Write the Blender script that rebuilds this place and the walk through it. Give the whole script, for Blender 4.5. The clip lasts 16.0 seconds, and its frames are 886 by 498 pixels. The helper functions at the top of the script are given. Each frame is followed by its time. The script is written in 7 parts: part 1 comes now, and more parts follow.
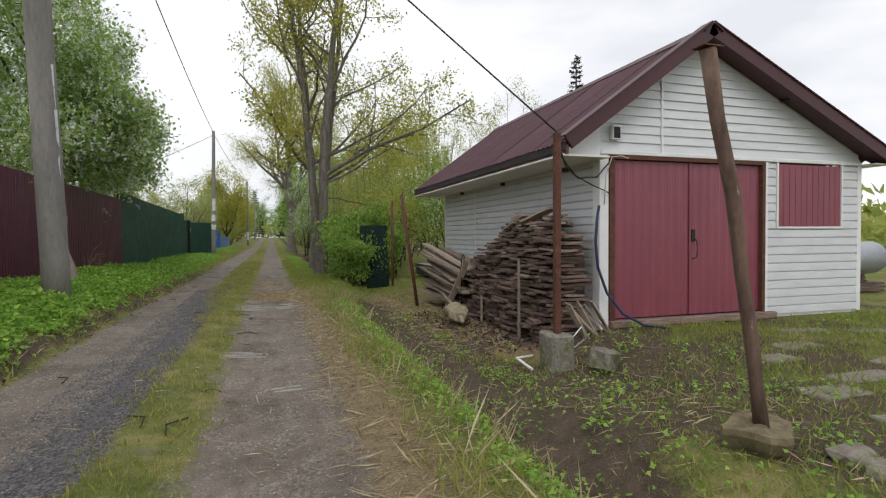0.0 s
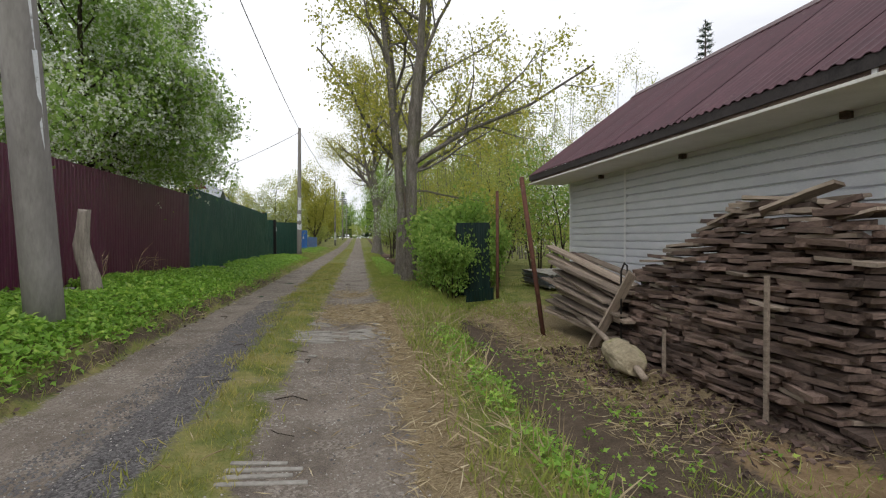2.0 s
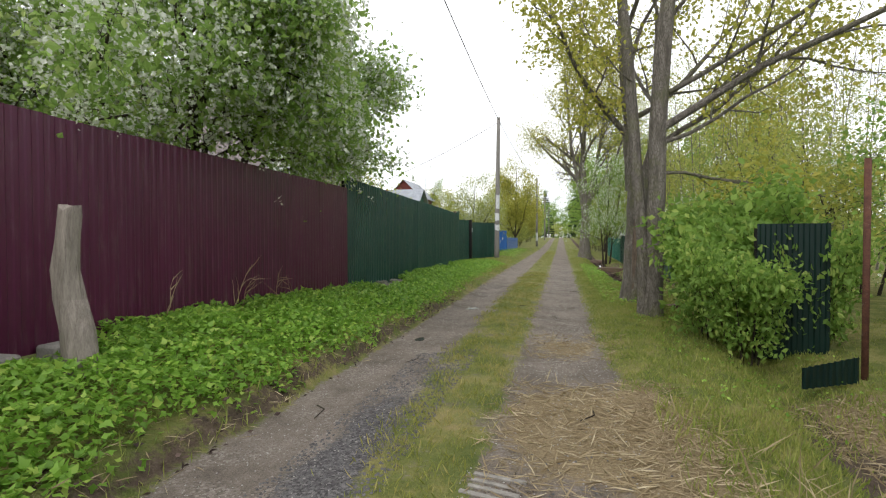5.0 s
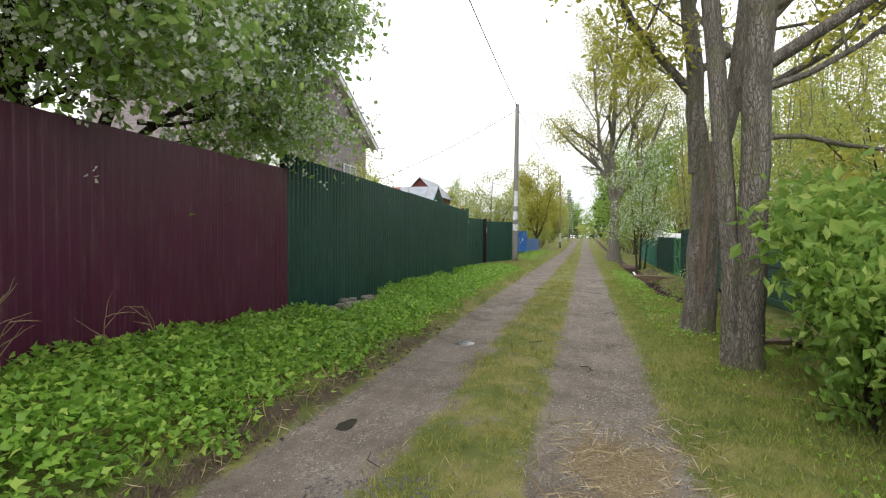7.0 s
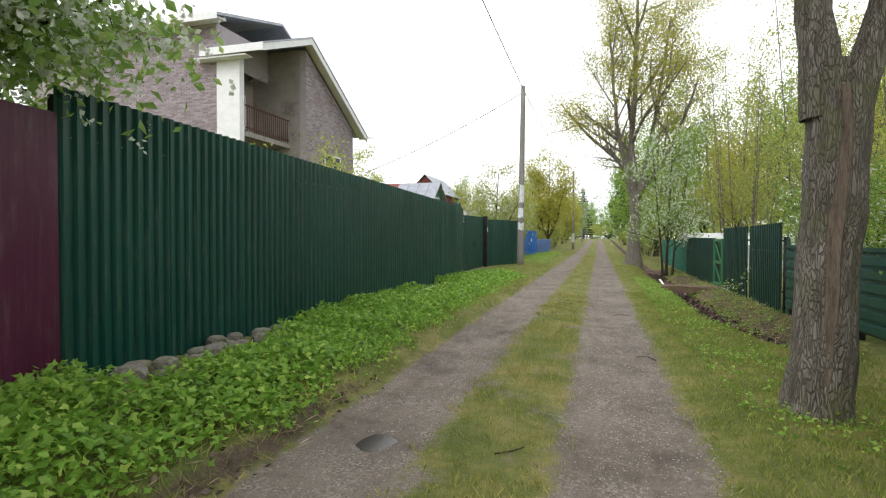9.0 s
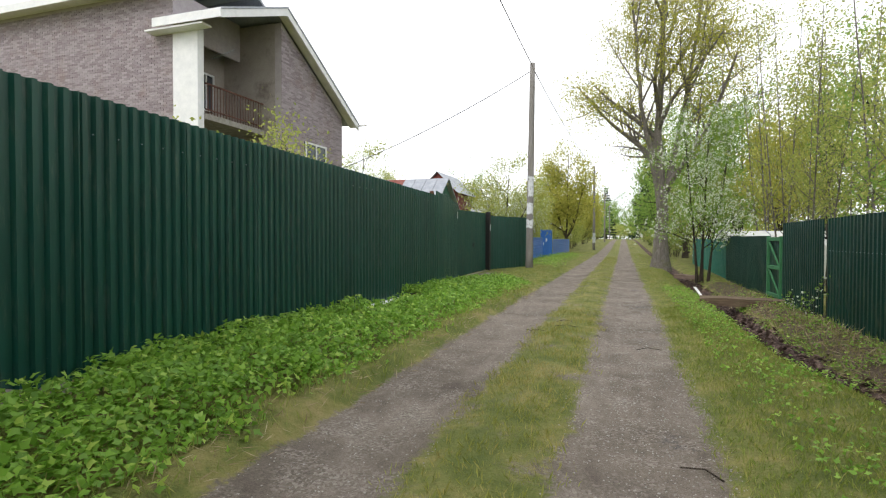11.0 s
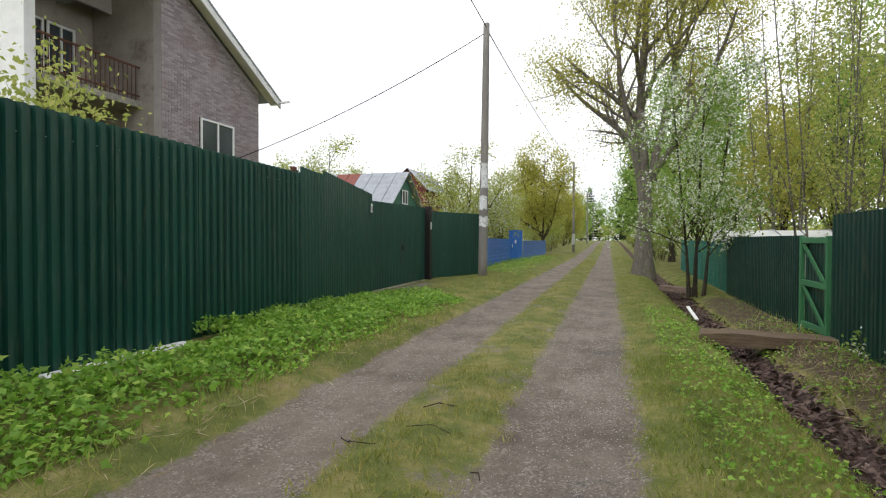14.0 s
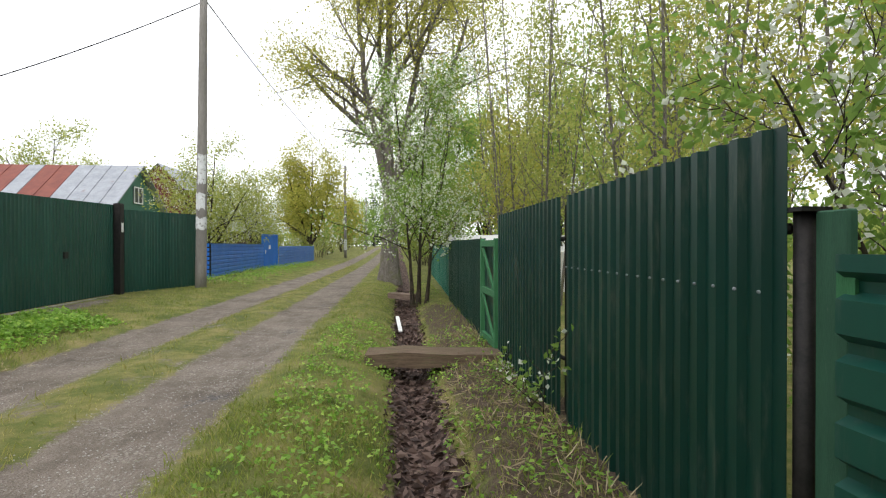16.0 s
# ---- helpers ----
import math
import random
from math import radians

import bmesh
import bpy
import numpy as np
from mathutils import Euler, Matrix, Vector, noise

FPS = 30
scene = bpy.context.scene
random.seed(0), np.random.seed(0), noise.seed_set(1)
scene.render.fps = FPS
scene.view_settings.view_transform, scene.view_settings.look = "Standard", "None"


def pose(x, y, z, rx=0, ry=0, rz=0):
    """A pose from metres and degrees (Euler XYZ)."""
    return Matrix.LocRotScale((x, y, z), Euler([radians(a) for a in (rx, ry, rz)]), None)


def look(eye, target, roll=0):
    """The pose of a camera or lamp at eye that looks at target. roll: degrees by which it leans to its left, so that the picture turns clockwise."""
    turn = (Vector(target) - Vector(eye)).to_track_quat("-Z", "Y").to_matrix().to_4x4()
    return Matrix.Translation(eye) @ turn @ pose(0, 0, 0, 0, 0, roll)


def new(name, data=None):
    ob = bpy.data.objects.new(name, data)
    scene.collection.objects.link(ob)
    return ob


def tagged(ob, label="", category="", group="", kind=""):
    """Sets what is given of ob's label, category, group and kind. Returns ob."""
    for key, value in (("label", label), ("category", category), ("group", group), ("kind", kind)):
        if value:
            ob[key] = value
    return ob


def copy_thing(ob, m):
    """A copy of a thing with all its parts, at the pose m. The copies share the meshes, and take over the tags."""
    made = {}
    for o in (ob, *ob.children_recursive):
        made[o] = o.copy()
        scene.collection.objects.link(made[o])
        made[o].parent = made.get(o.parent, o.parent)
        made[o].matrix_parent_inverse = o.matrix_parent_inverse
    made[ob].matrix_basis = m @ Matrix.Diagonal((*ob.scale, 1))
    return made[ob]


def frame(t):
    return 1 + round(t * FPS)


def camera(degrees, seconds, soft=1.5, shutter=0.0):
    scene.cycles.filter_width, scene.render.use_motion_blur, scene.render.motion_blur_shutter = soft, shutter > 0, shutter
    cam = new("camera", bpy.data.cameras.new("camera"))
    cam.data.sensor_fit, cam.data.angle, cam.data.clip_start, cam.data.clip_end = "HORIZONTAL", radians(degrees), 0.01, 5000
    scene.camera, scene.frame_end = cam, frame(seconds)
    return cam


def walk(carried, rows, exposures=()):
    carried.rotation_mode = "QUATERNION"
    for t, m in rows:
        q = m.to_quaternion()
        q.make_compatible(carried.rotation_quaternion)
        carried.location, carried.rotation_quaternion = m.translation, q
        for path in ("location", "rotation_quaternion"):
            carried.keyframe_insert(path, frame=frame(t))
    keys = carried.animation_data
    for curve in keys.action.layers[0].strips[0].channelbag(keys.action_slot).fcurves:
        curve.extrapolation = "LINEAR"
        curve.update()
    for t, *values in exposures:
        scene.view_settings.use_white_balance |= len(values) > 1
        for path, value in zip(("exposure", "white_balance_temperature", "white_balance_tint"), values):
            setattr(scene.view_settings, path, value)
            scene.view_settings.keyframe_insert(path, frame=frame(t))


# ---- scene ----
cam = camera(78.9, 16.0, soft=1.15)
METRES, EYE, TILT, LEAN, TURN = 27.0, 1.28, -5.2, 0.0, -17.7
ROWS = [
    (0.0, 0.0, 0.0, 0.0, 0.02, 3.85, 0.36),
    (0.5, -0.0047, 0.029, 0.0023, 2.33, 3.9, 0.14),
    (1.0, -0.0123, 0.0585, 0.0046, 4.11, 3.9, -0.04),
    (1.5, -0.0195, 0.0875, 0.0074, 5.12, 3.91, -0.17),
    (2.0, -0.029, 0.1166, 0.0103, 8.84, 3.88, -0.46),
    (2.5, -0.0364, 0.146, 0.0141, 11.03, 3.87, -0.57),
    (3.0, -0.0474, 0.1748, 0.0163, 16.44, 3.82, -0.85),
    (3.5, -0.0587, 0.2042, 0.0203, 21.27, 3.7, -1.2),
    (4.0, -0.0707, 0.2332, 0.0248, 27.07, 3.55, -1.6),
    (6.5, -0.1257, 0.3821, 0.0428, 31.38, 3.13, -2.84),
    (7.0, -0.1383, 0.4156, 0.0454, 32.33, 3.15, -2.89),
    (7.5, -0.1479, 0.4502, 0.049, 32.49, 3.16, -2.83),
    (8.0, -0.1596, 0.4845, 0.0517, 32.57, 3.15, -2.91),
    (8.5, -0.1706, 0.5185, 0.0544, 32.63, 3.15, -2.84),
    (9.0, -0.1844, 0.5509, 0.058, 33.75, 3.1, -3.01),
    (11.5, -0.2295, 0.7061, 0.069, 36.63, 3.04, -3.16),
    (12.0, -0.2398, 0.7366, 0.0714, 37.21, 3.02, -3.23),
    (12.5, -0.2474, 0.7666, 0.0743, 36.29, 3.05, -3.2),
    (13.0, -0.2544, 0.7957, 0.0768, 36.16, 3.13, -3.17),
    (13.5, -0.2583, 0.8252, 0.0793, 35.24, 3.17, -3.1),
    (14.0, -0.2617, 0.8543, 0.0827, 34.72, 3.28, -3.1),
    (14.5, -0.2577, 0.8817, 0.0859, 29.33, 3.6, -2.75),
    (15.0, -0.25, 0.9061, 0.0896, 23.17, 4.14, -2.2),
    (15.5, -0.2405, 0.9291, 0.0901, 15.86, 4.4, -1.71),
    (16.0, -0.2251, 0.9424, 0.0897, 12.86, 4.72, -1.13),
]
walk(cam, [(t, pose(0, 0, EYE, TILT, LEAN, TURN) @ pose(METRES * x, METRES * y, METRES * z, 90 + pitch, roll, yaw)) for t, x, y, z, yaw, pitch, roll in ROWS],
     exposures=[(0.0, -0.13), (2.5, 0.03), (4.0, 0.25), (8.0, 0.55), (13.0, 0.45), (14.5, 0.24), (15.2, 0.28), (16.0, 0.5)])

# ---- world and sun: a bright overcast spring day ----
world = bpy.data.worlds.new("overcast_sky")
scene.world = world
world.use_nodes = True
wn, wl = world.node_tree.nodes, world.node_tree.links
wn.clear()
w_out = wn.new("ShaderNodeOutputWorld")
w_bg = wn.new("ShaderNodeBackground")
w_sky = wn.new("ShaderNodeTexSky")
w_sky.sky_type = "NISHITA"
w_sky.sun_disc = False
w_sky.sun_elevation, w_sky.sun_rotation = radians(48), radians(200)
w_tc = wn.new("ShaderNodeTexCoord")
w_map = wn.new("ShaderNodeMapping")
w_map.inputs["Scale"].default_value = (1.0, 1.0, 3.2)
w_noise = wn.new("ShaderNodeTexNoise")
w_noise.inputs["Scale"].default_value, w_noise.inputs["Detail"].default_value = 2.2, 6
w_ramp = wn.new("ShaderNodeValToRGB")
w_ramp.color_ramp.elements[0].position, w_ramp.color_ramp.elements[0].color = 0.34, (0.96, 0.98, 1.04, 1)
w_ramp.color_ramp.elements[1].position, w_ramp.color_ramp.elements[1].color = 0.54, (1.205, 1.215, 1.245, 1)
w_scale = wn.new("ShaderNodeVectorMath")
w_scale.operation = "SCALE"
w_scale.inputs["Scale"].default_value = 0.08
w_mix = wn.new("ShaderNodeMix")
w_mix.data_type = "RGBA"
w_mix.inputs["Factor"].default_value = 0.93
wl.new(w_tc.outputs["Generated"], w_map.inputs["Vector"])
wl.new(w_map.outputs["Vector"], w_noise.inputs["Vector"])
wl.new(w_noise.outputs["Fac"], w_ramp.inputs["Fac"])
wl.new(w_sky.outputs["Color"], w_scale.inputs[0])
wl.new(w_scale.outputs["Vector"], w_mix.inputs["A"])
wl.new(w_ramp.outputs["Color"], w_mix.inputs["B"])
wl.new(w_mix.outputs["Result"], w_bg.inputs["Color"])
w_bg.inputs["Strength"].default_value = 1.0
wl.new(w_bg.outputs["Background"], w_out.inputs["Surface"])

sun_data = bpy.data.lights.new("sun", "SUN")
sun_data.energy, sun_data.angle, sun_data.color = 1.0, radians(25), (1.0, 0.96, 0.9)
sun = new("sun", sun_data)
sun.matrix_world = look((-15, -30, 45), (0, 10, 0))


# ---- materials ----
def mat_base(name, rough=0.8, metal=0.0, spec=0.4):
    m = bpy.data.materials.new(name)
    m.use_nodes = True
    nt = m.node_tree
    b = nt.nodes["Principled BSDF"]
    b.inputs["Roughness"].default_value = rough
    b.inputs["Metallic"].default_value = metal
    b.inputs["Specular IOR Level"].default_value = spec
    return m, nt, b


def coords(nt, scale=(1, 1, 1)):
    g = nt.nodes.new("ShaderNodeTexCoord")
    mp = nt.nodes.new("ShaderNodeMapping")
    mp.inputs["Scale"].default_value = scale
    nt.links.new(g.outputs["Object"], mp.inputs["Vector"])
    return mp.outputs["Vector"]


def noise_fac(nt, vec, scale, detail=4, rough=0.6):
    n = nt.nodes.new("ShaderNodeTexNoise")
    n.inputs["Scale"].default_value, n.inputs["Detail"].default_value, n.inputs["Roughness"].default_value = scale, detail, rough
    nt.links.new(vec, n.inputs["Vector"])
    return n.outputs["Fac"]


def ramp(nt, fac, stops):
    r = nt.nodes.new("ShaderNodeValToRGB")
    el = r.color_ramp.elements
    while len(el) < len(stops):
        el.new(0.5)
    for e, (p, c) in zip(el, stops):
        e.position, e.color = p, (*c, 1)
    nt.links.new(fac, r.inputs["Fac"])
    return r.outputs["Color"]


def mixc(nt, fac, a, b, mode="MIX"):
    m = nt.nodes.new("ShaderNodeMix")
    m.data_type, m.blend_type = "RGBA", mode
    for sock, v in (("Factor", fac), ("A", a), ("B", b)):
        if isinstance(v, (int, float)):
            m.inputs[sock].default_value = v
        elif isinstance(v, tuple):
            m.inputs[sock].default_value = (*v, 1)
        else:
            nt.links.new(v, m.inputs[sock])
    return m.outputs["Result"]


def mathn(nt, op, a, b=0.0, clamp=False):
    m = nt.nodes.new("ShaderNodeMath")
    m.operation, m.use_clamp = op, clamp
    for i, v in enumerate((a, b)):
        if isinstance(v, (int, float)):
            m.inputs[i].default_value = v
        else:
            nt.links.new(v, m.inputs[i])
    return m.outputs["Value"]


def step_fac(nt, fac, lo, hi):
    m = nt.nodes.new("ShaderNodeMapRange")
    m.interpolation_type = "SMOOTHSTEP"
    m.inputs["From Min"].default_value, m.inputs["From Max"].default_value = lo, hi
    nt.links.new(fac, m.inputs["Value"])
    return m.outputs["Result"]


def bump(nt, b, fac, strength=0.3, dist=0.01):
    n = nt.nodes.new("ShaderNodeBump")
    n.inputs["Strength"].default_value, n.inputs["Distance"].default_value = strength, dist
    nt.links.new(fac, n.inputs["Height"])
    nt.links.new(n.outputs["Normal"], b.inputs["Normal"])


def simple(name, dark, light, scale=6, rough=0.8, metal=0.0, grain=60, stretch=(1, 1, 1), bumps=0.25, spots=None, vary=0.0, spec=0.4):
    """A surface with broad variation, fine grain, optional spots of another colour, and variation from piece to piece."""
    m, nt, b = mat_base(name, rough, metal, spec)
    v = coords(nt, stretch)
    big, fine = noise_fac(nt, v, scale, 5), noise_fac(nt, v, grain, 3)
    f = mathn(nt, "ADD", mathn(nt, "MULTIPLY", big, 0.65), mathn(nt, "MULTIPLY", fine, 0.35))
    c = ramp(nt, f, [(0.34, dark), (0.66, light)])
    if spots:
        col, size, lo, hi = spots
        c = mixc(nt, step_fac(nt, noise_fac(nt, v, size, 6, 0.7), lo, hi), c, col)
    if vary:
        oi = nt.nodes.new("ShaderNodeObjectInfo")
        gain = mathn(nt, "ADD", mathn(nt, "MULTIPLY", oi.outputs["Random"], vary * 2), 1 - vary)
        hsv = nt.nodes.new("ShaderNodeHueSaturation")
        nt.links.new(gain, hsv.inputs["Value"])
        nt.links.new(c, hsv.inputs["Color"])
        c = hsv.outputs["Color"]
    nt.links.new(c, b.inputs["Base Color"])
    rr = mathn(nt, "ADD", mathn(nt, "MULTIPLY", big, 0.25), rough - 0.12, True)
    nt.links.new(rr, b.inputs["Roughness"])
    if bumps:
        bump(nt, b, fine, bumps, 0.006)
    return m


def leaf_mat(name, c1, c2, c3=None, rough=0.55, through_light=0.42, patch=None):
    """Leaves: colour varied from leaf to leaf, with some light passing through."""
    m, nt, b = mat_base(name, rough, 0, 0.35)
    g = nt.nodes.new("ShaderNodeNewGeometry")
    stops = [(0.0, c1), (0.75, c2)] + ([(1.0, c3)] if c3 else [])
    c = ramp(nt, g.outputs["Random Per Island"], stops)
    big = noise_fac(nt, coords(nt), 0.7, 2)
    c = mixc(nt, mathn(nt, "MULTIPLY", big, 0.5), c, mixc(nt, 0.5, c, c1))
    if patch:
        drift = mathn(nt, "ADD", mathn(nt, "MULTIPLY", noise_fac(nt, coords(nt), 1.5, 4, 0.65), 0.7), mathn(nt, "MULTIPLY", noise_fac(nt, coords(nt), 6, 3, 0.6), 0.3))
        c = mixc(nt, mathn(nt, "MULTIPLY", step_fac(nt, drift, 0.48, 0.62), 0.6), c, patch)
        c = mixc(nt, mathn(nt, "MULTIPLY", step_fac(nt, drift, 0.44, 0.3), 0.6), c, c1)
    nt.links.new(c, b.inputs["Base Color"])
    tr = nt.nodes.new("ShaderNodeBsdfTranslucent")
    nt.links.new(c, tr.inputs["Color"])
    mx = nt.nodes.new("ShaderNodeMixShader")
    mx.inputs["Fac"].default_value = through_light
    out = nt.nodes["Material Output"]
    nt.links.new(b.outputs["BSDF"], mx.inputs[1])
    nt.links.new(tr.outputs["BSDF"], mx.inputs[2])
    nt.links.new(mx.outputs["Shader"], out.inputs["Surface"])
    return m


def bark_mat(name, dark, light, moss=(0.16, 0.17, 0.07)):
    m, nt, b = mat_base(name, 0.95, 0, 0.2)
    v = coords(nt, (1, 1, 0.22))
    vo = nt.nodes.new("ShaderNodeTexVoronoi")
    vo.feature, vo.inputs["Scale"].default_value = "DISTANCE_TO_EDGE", 48
    warp = nt.nodes.new("ShaderNodeVectorMath")
    warp.operation = "ADD"
    nz = nt.nodes.new("ShaderNodeTexNoise")
    nz.inputs["Scale"].default_value = 9
    nt.links.new(v, nz.inputs["Vector"])
    sc = nt.nodes.new("ShaderNodeVectorMath")
    sc.operation = "SCALE"
    sc.inputs["Scale"].default_value = 0.12
    nt.links.new(nz.outputs["Color"], sc.inputs[0])
    nt.links.new(v, warp.inputs[0])
    nt.links.new(sc.outputs["Vector"], warp.inputs[1])
    nt.links.new(warp.outputs["Vector"], vo.inputs["Vector"])
    crack = step_fac(nt, vo.outputs["Distance"], 0.0, 0.16)
    c = mixc(nt, crack, dark, ramp(nt, noise_fac(nt, v, 14, 5), [(0.3, dark), (0.7, light)]))
    c = mixc(nt, mathn(nt, "MULTIPLY", step_fac(nt, noise_fac(nt, coords(nt), 2.2, 4), 0.48, 0.68), 0.55), c, moss)
    nt.links.new(c, b.inputs["Base Color"])
    bump(nt, b, mathn(nt, "ADD", crack, noise_fac(nt, v, 60, 3)), 0.8, 0.02)
    return m


def ground_mat():
    """Packed earth, crushed stone, straw, soil, sand, leaf litter and the ground under grass, by the ground's own masks."""
    m, nt, b = mat_base("lane_ground", 0.95, 0, 0.2)
    v = coords(nt)
    edge = mathn(nt, "ADD", mathn(nt, "MULTIPLY", noise_fac(nt, v, 3.2, 6, 0.7), 0.7), mathn(nt, "MULTIPLY", noise_fac(nt, v, 22, 4, 0.7), 0.5))

    def mask(attr, ch):
        a = nt.nodes.new("ShaderNodeAttribute")
        a.attribute_name = attr
        s = nt.nodes.new("ShaderNodeSeparateColor")
        nt.links.new(a.outputs["Color"], s.inputs["Color"])
        f = mathn(nt, "ADD", s.outputs[ch], mathn(nt, "SUBTRACT", mathn(nt, "MULTIPLY", edge, 1.15), 0.69))
        return step_fac(nt, f, 0.38, 0.62)

    fine, mid, pebble = noise_fac(nt, v, 70, 4, 0.7), noise_fac(nt, v, 9, 5, 0.65), nt.nodes.new("ShaderNodeTexVoronoi")
    pebble.inputs["Scale"].default_value = 58
    nt.links.new(v, pebble.inputs["Vector"])
    drift = mathn(nt, "ADD", mathn(nt, "MULTIPLY", noise_fac(nt, v, 1.5, 4, 0.65), 0.55), mathn(nt, "ADD", mathn(nt, "MULTIPLY", mid, 0.25), mathn(nt, "MULTIPLY", fine, 0.2)))
    turf = ramp(nt, drift, [(0.36, (0.085, 0.115, 0.03)), (0.48, (0.15, 0.17, 0.048)), (0.56, (0.24, 0.225, 0.08)), (0.66, (0.33, 0.265, 0.135))])
    streak = noise_fac(nt, coords(nt, (1.0, 0.2, 1.0)), 6.5, 6, 0.75)
    worn = mathn(nt, "ADD", mathn(nt, "MULTIPLY", noise_fac(nt, v, 1.3, 7, 0.75), 0.4), mathn(nt, "MULTIPLY", streak, 0.2))
    dirt = ramp(nt, mathn(nt, "ADD", worn, mathn(nt, "MULTIPLY", noise_fac(nt, v, 95, 5, 0.8), 0.42)), [(0.38, (0.085, 0.071, 0.058)), (0.48, (0.187, 0.157, 0.13)), (0.56, (0.282, 0.242, 0.205)), (0.66, (0.4, 0.355, 0.305))])
    damp = mathn(nt, "MULTIPLY", step_fac(nt, noise_fac(nt, v, 0.55, 4, 0.6), 0.5, 0.66), 0.4)
    dirt = mixc(nt, damp, dirt, (0.085, 0.07, 0.058))
    pc = nt.nodes.new("ShaderNodeSeparateColor")
    nt.links.new(pebble.outputs["Color"], pc.inputs["Color"])
    grit = ramp(nt, pc.outputs[1], [(0.1, (0.082, 0.068, 0.056)), (0.55, (0.2, 0.172, 0.146)), (0.95, (0.42, 0.38, 0.335))])
    dirt = mixc(nt, mathn(nt, "MULTIPLY", step_fac(nt, noise_fac(nt, v, 2.6, 5, 0.7), 0.42, 0.62), 0.5), dirt, grit)
    gravel = ramp(nt, mathn(nt, "ADD", mathn(nt, "MULTIPLY", pc.outputs[0], 0.6), mathn(nt, "MULTIPLY", fine, 0.5)), [(0.2, (0.05, 0.047, 0.048)), (0.6, (0.125, 0.118, 0.118)), (0.95, (0.28, 0.265, 0.26))])
    vs = coords(nt, (1.0, 2.2, 1))
    straw = ramp(nt, noise_fac(nt, vs, 38, 5, 0.75), [(0.3, (0.1, 0.075, 0.045)), (0.5, (0.25, 0.19, 0.11)), (0.7, (0.42, 0.35, 0.22))])
    soil = ramp(nt, mathn(nt, "ADD", mathn(nt, "MULTIPLY", mid, 0.5), mathn(nt, "MULTIPLY", fine, 0.5)), [(0.3, (0.045, 0.033, 0.025)), (0.55, (0.118, 0.088, 0.064)), (0.72, (0.21, 0.165, 0.122))])
    sand = ramp(nt, mid, [(0.3, (0.2, 0.135, 0.075)), (0.7, (0.31, 0.22, 0.13))])
    lit = nt.nodes.new("ShaderNodeTexVoronoi")
    lit.inputs["Scale"].default_value = 17
    nt.links.new(v, lit.inputs["Vector"])
    lc = nt.nodes.new("ShaderNodeSeparateColor")
    nt.links.new(lit.outputs["Color"], lc.inputs["Color"])
    litter = ramp(nt, lc.outputs[1], [(0.1, (0.03, 0.02, 0.018)), (0.6, (0.1, 0.065, 0.055)), (0.95, (0.2, 0.14, 0.12))])
    c = mixc(nt, mask("cover_b", 0), turf, soil)
    c = mixc(nt, mask("cover_a", 0), c, dirt)
    c = mixc(nt, mask("cover_a", 1), c, gravel)
    c = mixc(nt, mask("cover_a", 2), c, straw)
    c = mixc(nt, mask("cover_b", 1), c, sand)
    c = mixc(nt, mask("cover_b", 2), c, litter)
    nt.links.new(c, b.inputs["Base Color"])
    bump(nt, b, mathn(nt, "ADD", mathn(nt, "MULTIPLY", pebble.outputs["Distance"], 0.8), mathn(nt, "ADD", mid, fine)), 0.7, 0.03)
    return m


def metal_sheet(name, c1, c2, dust=(0.32, 0.29, 0.24), spec=0.5):
    """Painted profiled steel with faint dust, splashes near the ground and small chips."""
    m, nt, b = mat_base(name, 0.4, 0, spec)
    v = coords(nt)
    c = ramp(nt, noise_fac(nt, coords(nt, (1, 1, 0.3)), 2.3, 4), [(0.3, c1), (0.7, c2)])
    c = mixc(nt, mathn(nt, "MULTIPLY", step_fac(nt, noise_fac(nt, coords(nt, (3, 3, 0.5)), 5, 5, 0.7), 0.5, 0.8), 0.16), c, dust)
    c = mixc(nt, step_fac(nt, noise_fac(nt, v, 13, 4, 0.8), 0.735, 0.76), c, dust)
    nt.links.new(c, b.inputs["Base Color"])
    nt.links.new(mathn(nt, "ADD", mathn(nt, "MULTIPLY", noise_fac(nt, v, 4, 4), 0.3), 0.22), b.inputs["Roughness"])
    bump(nt, b, noise_fac(nt, coords(nt, (1, 1, 0.2)), 3, 2), 0.25, 0.02)
    return m


def brick_mat():
    """Pale lilac-grey brick with stains; the courses are modelled where they show."""
    m, nt, b = mat_base("pale_brick", 0.9, 0, 0.25)
    g = nt.nodes.new("ShaderNodeNewGeometry")
    v = coords(nt)
    c = ramp(nt, g.outputs["Random Per Island"], [(0.0, (0.23, 0.19, 0.208)), (0.5, (0.32, 0.275, 0.298)), (1.0, (0.41, 0.36, 0.385))])
    c = mixc(nt, mathn(nt, "MULTIPLY", step_fac(nt, noise_fac(nt, v, 1.1, 5, 0.7), 0.5, 0.7), 0.45), c, (0.26, 0.18, 0.16))
    c = mixc(nt, mathn(nt, "MULTIPLY", noise_fac(nt, v, 40, 3), 0.35), c, (0.3, 0.26, 0.25))
    nt.links.new(c, b.inputs["Base Color"])
    bump(nt, b, noise_fac(nt, v, 50, 4), 0.4, 0.01)
    return m


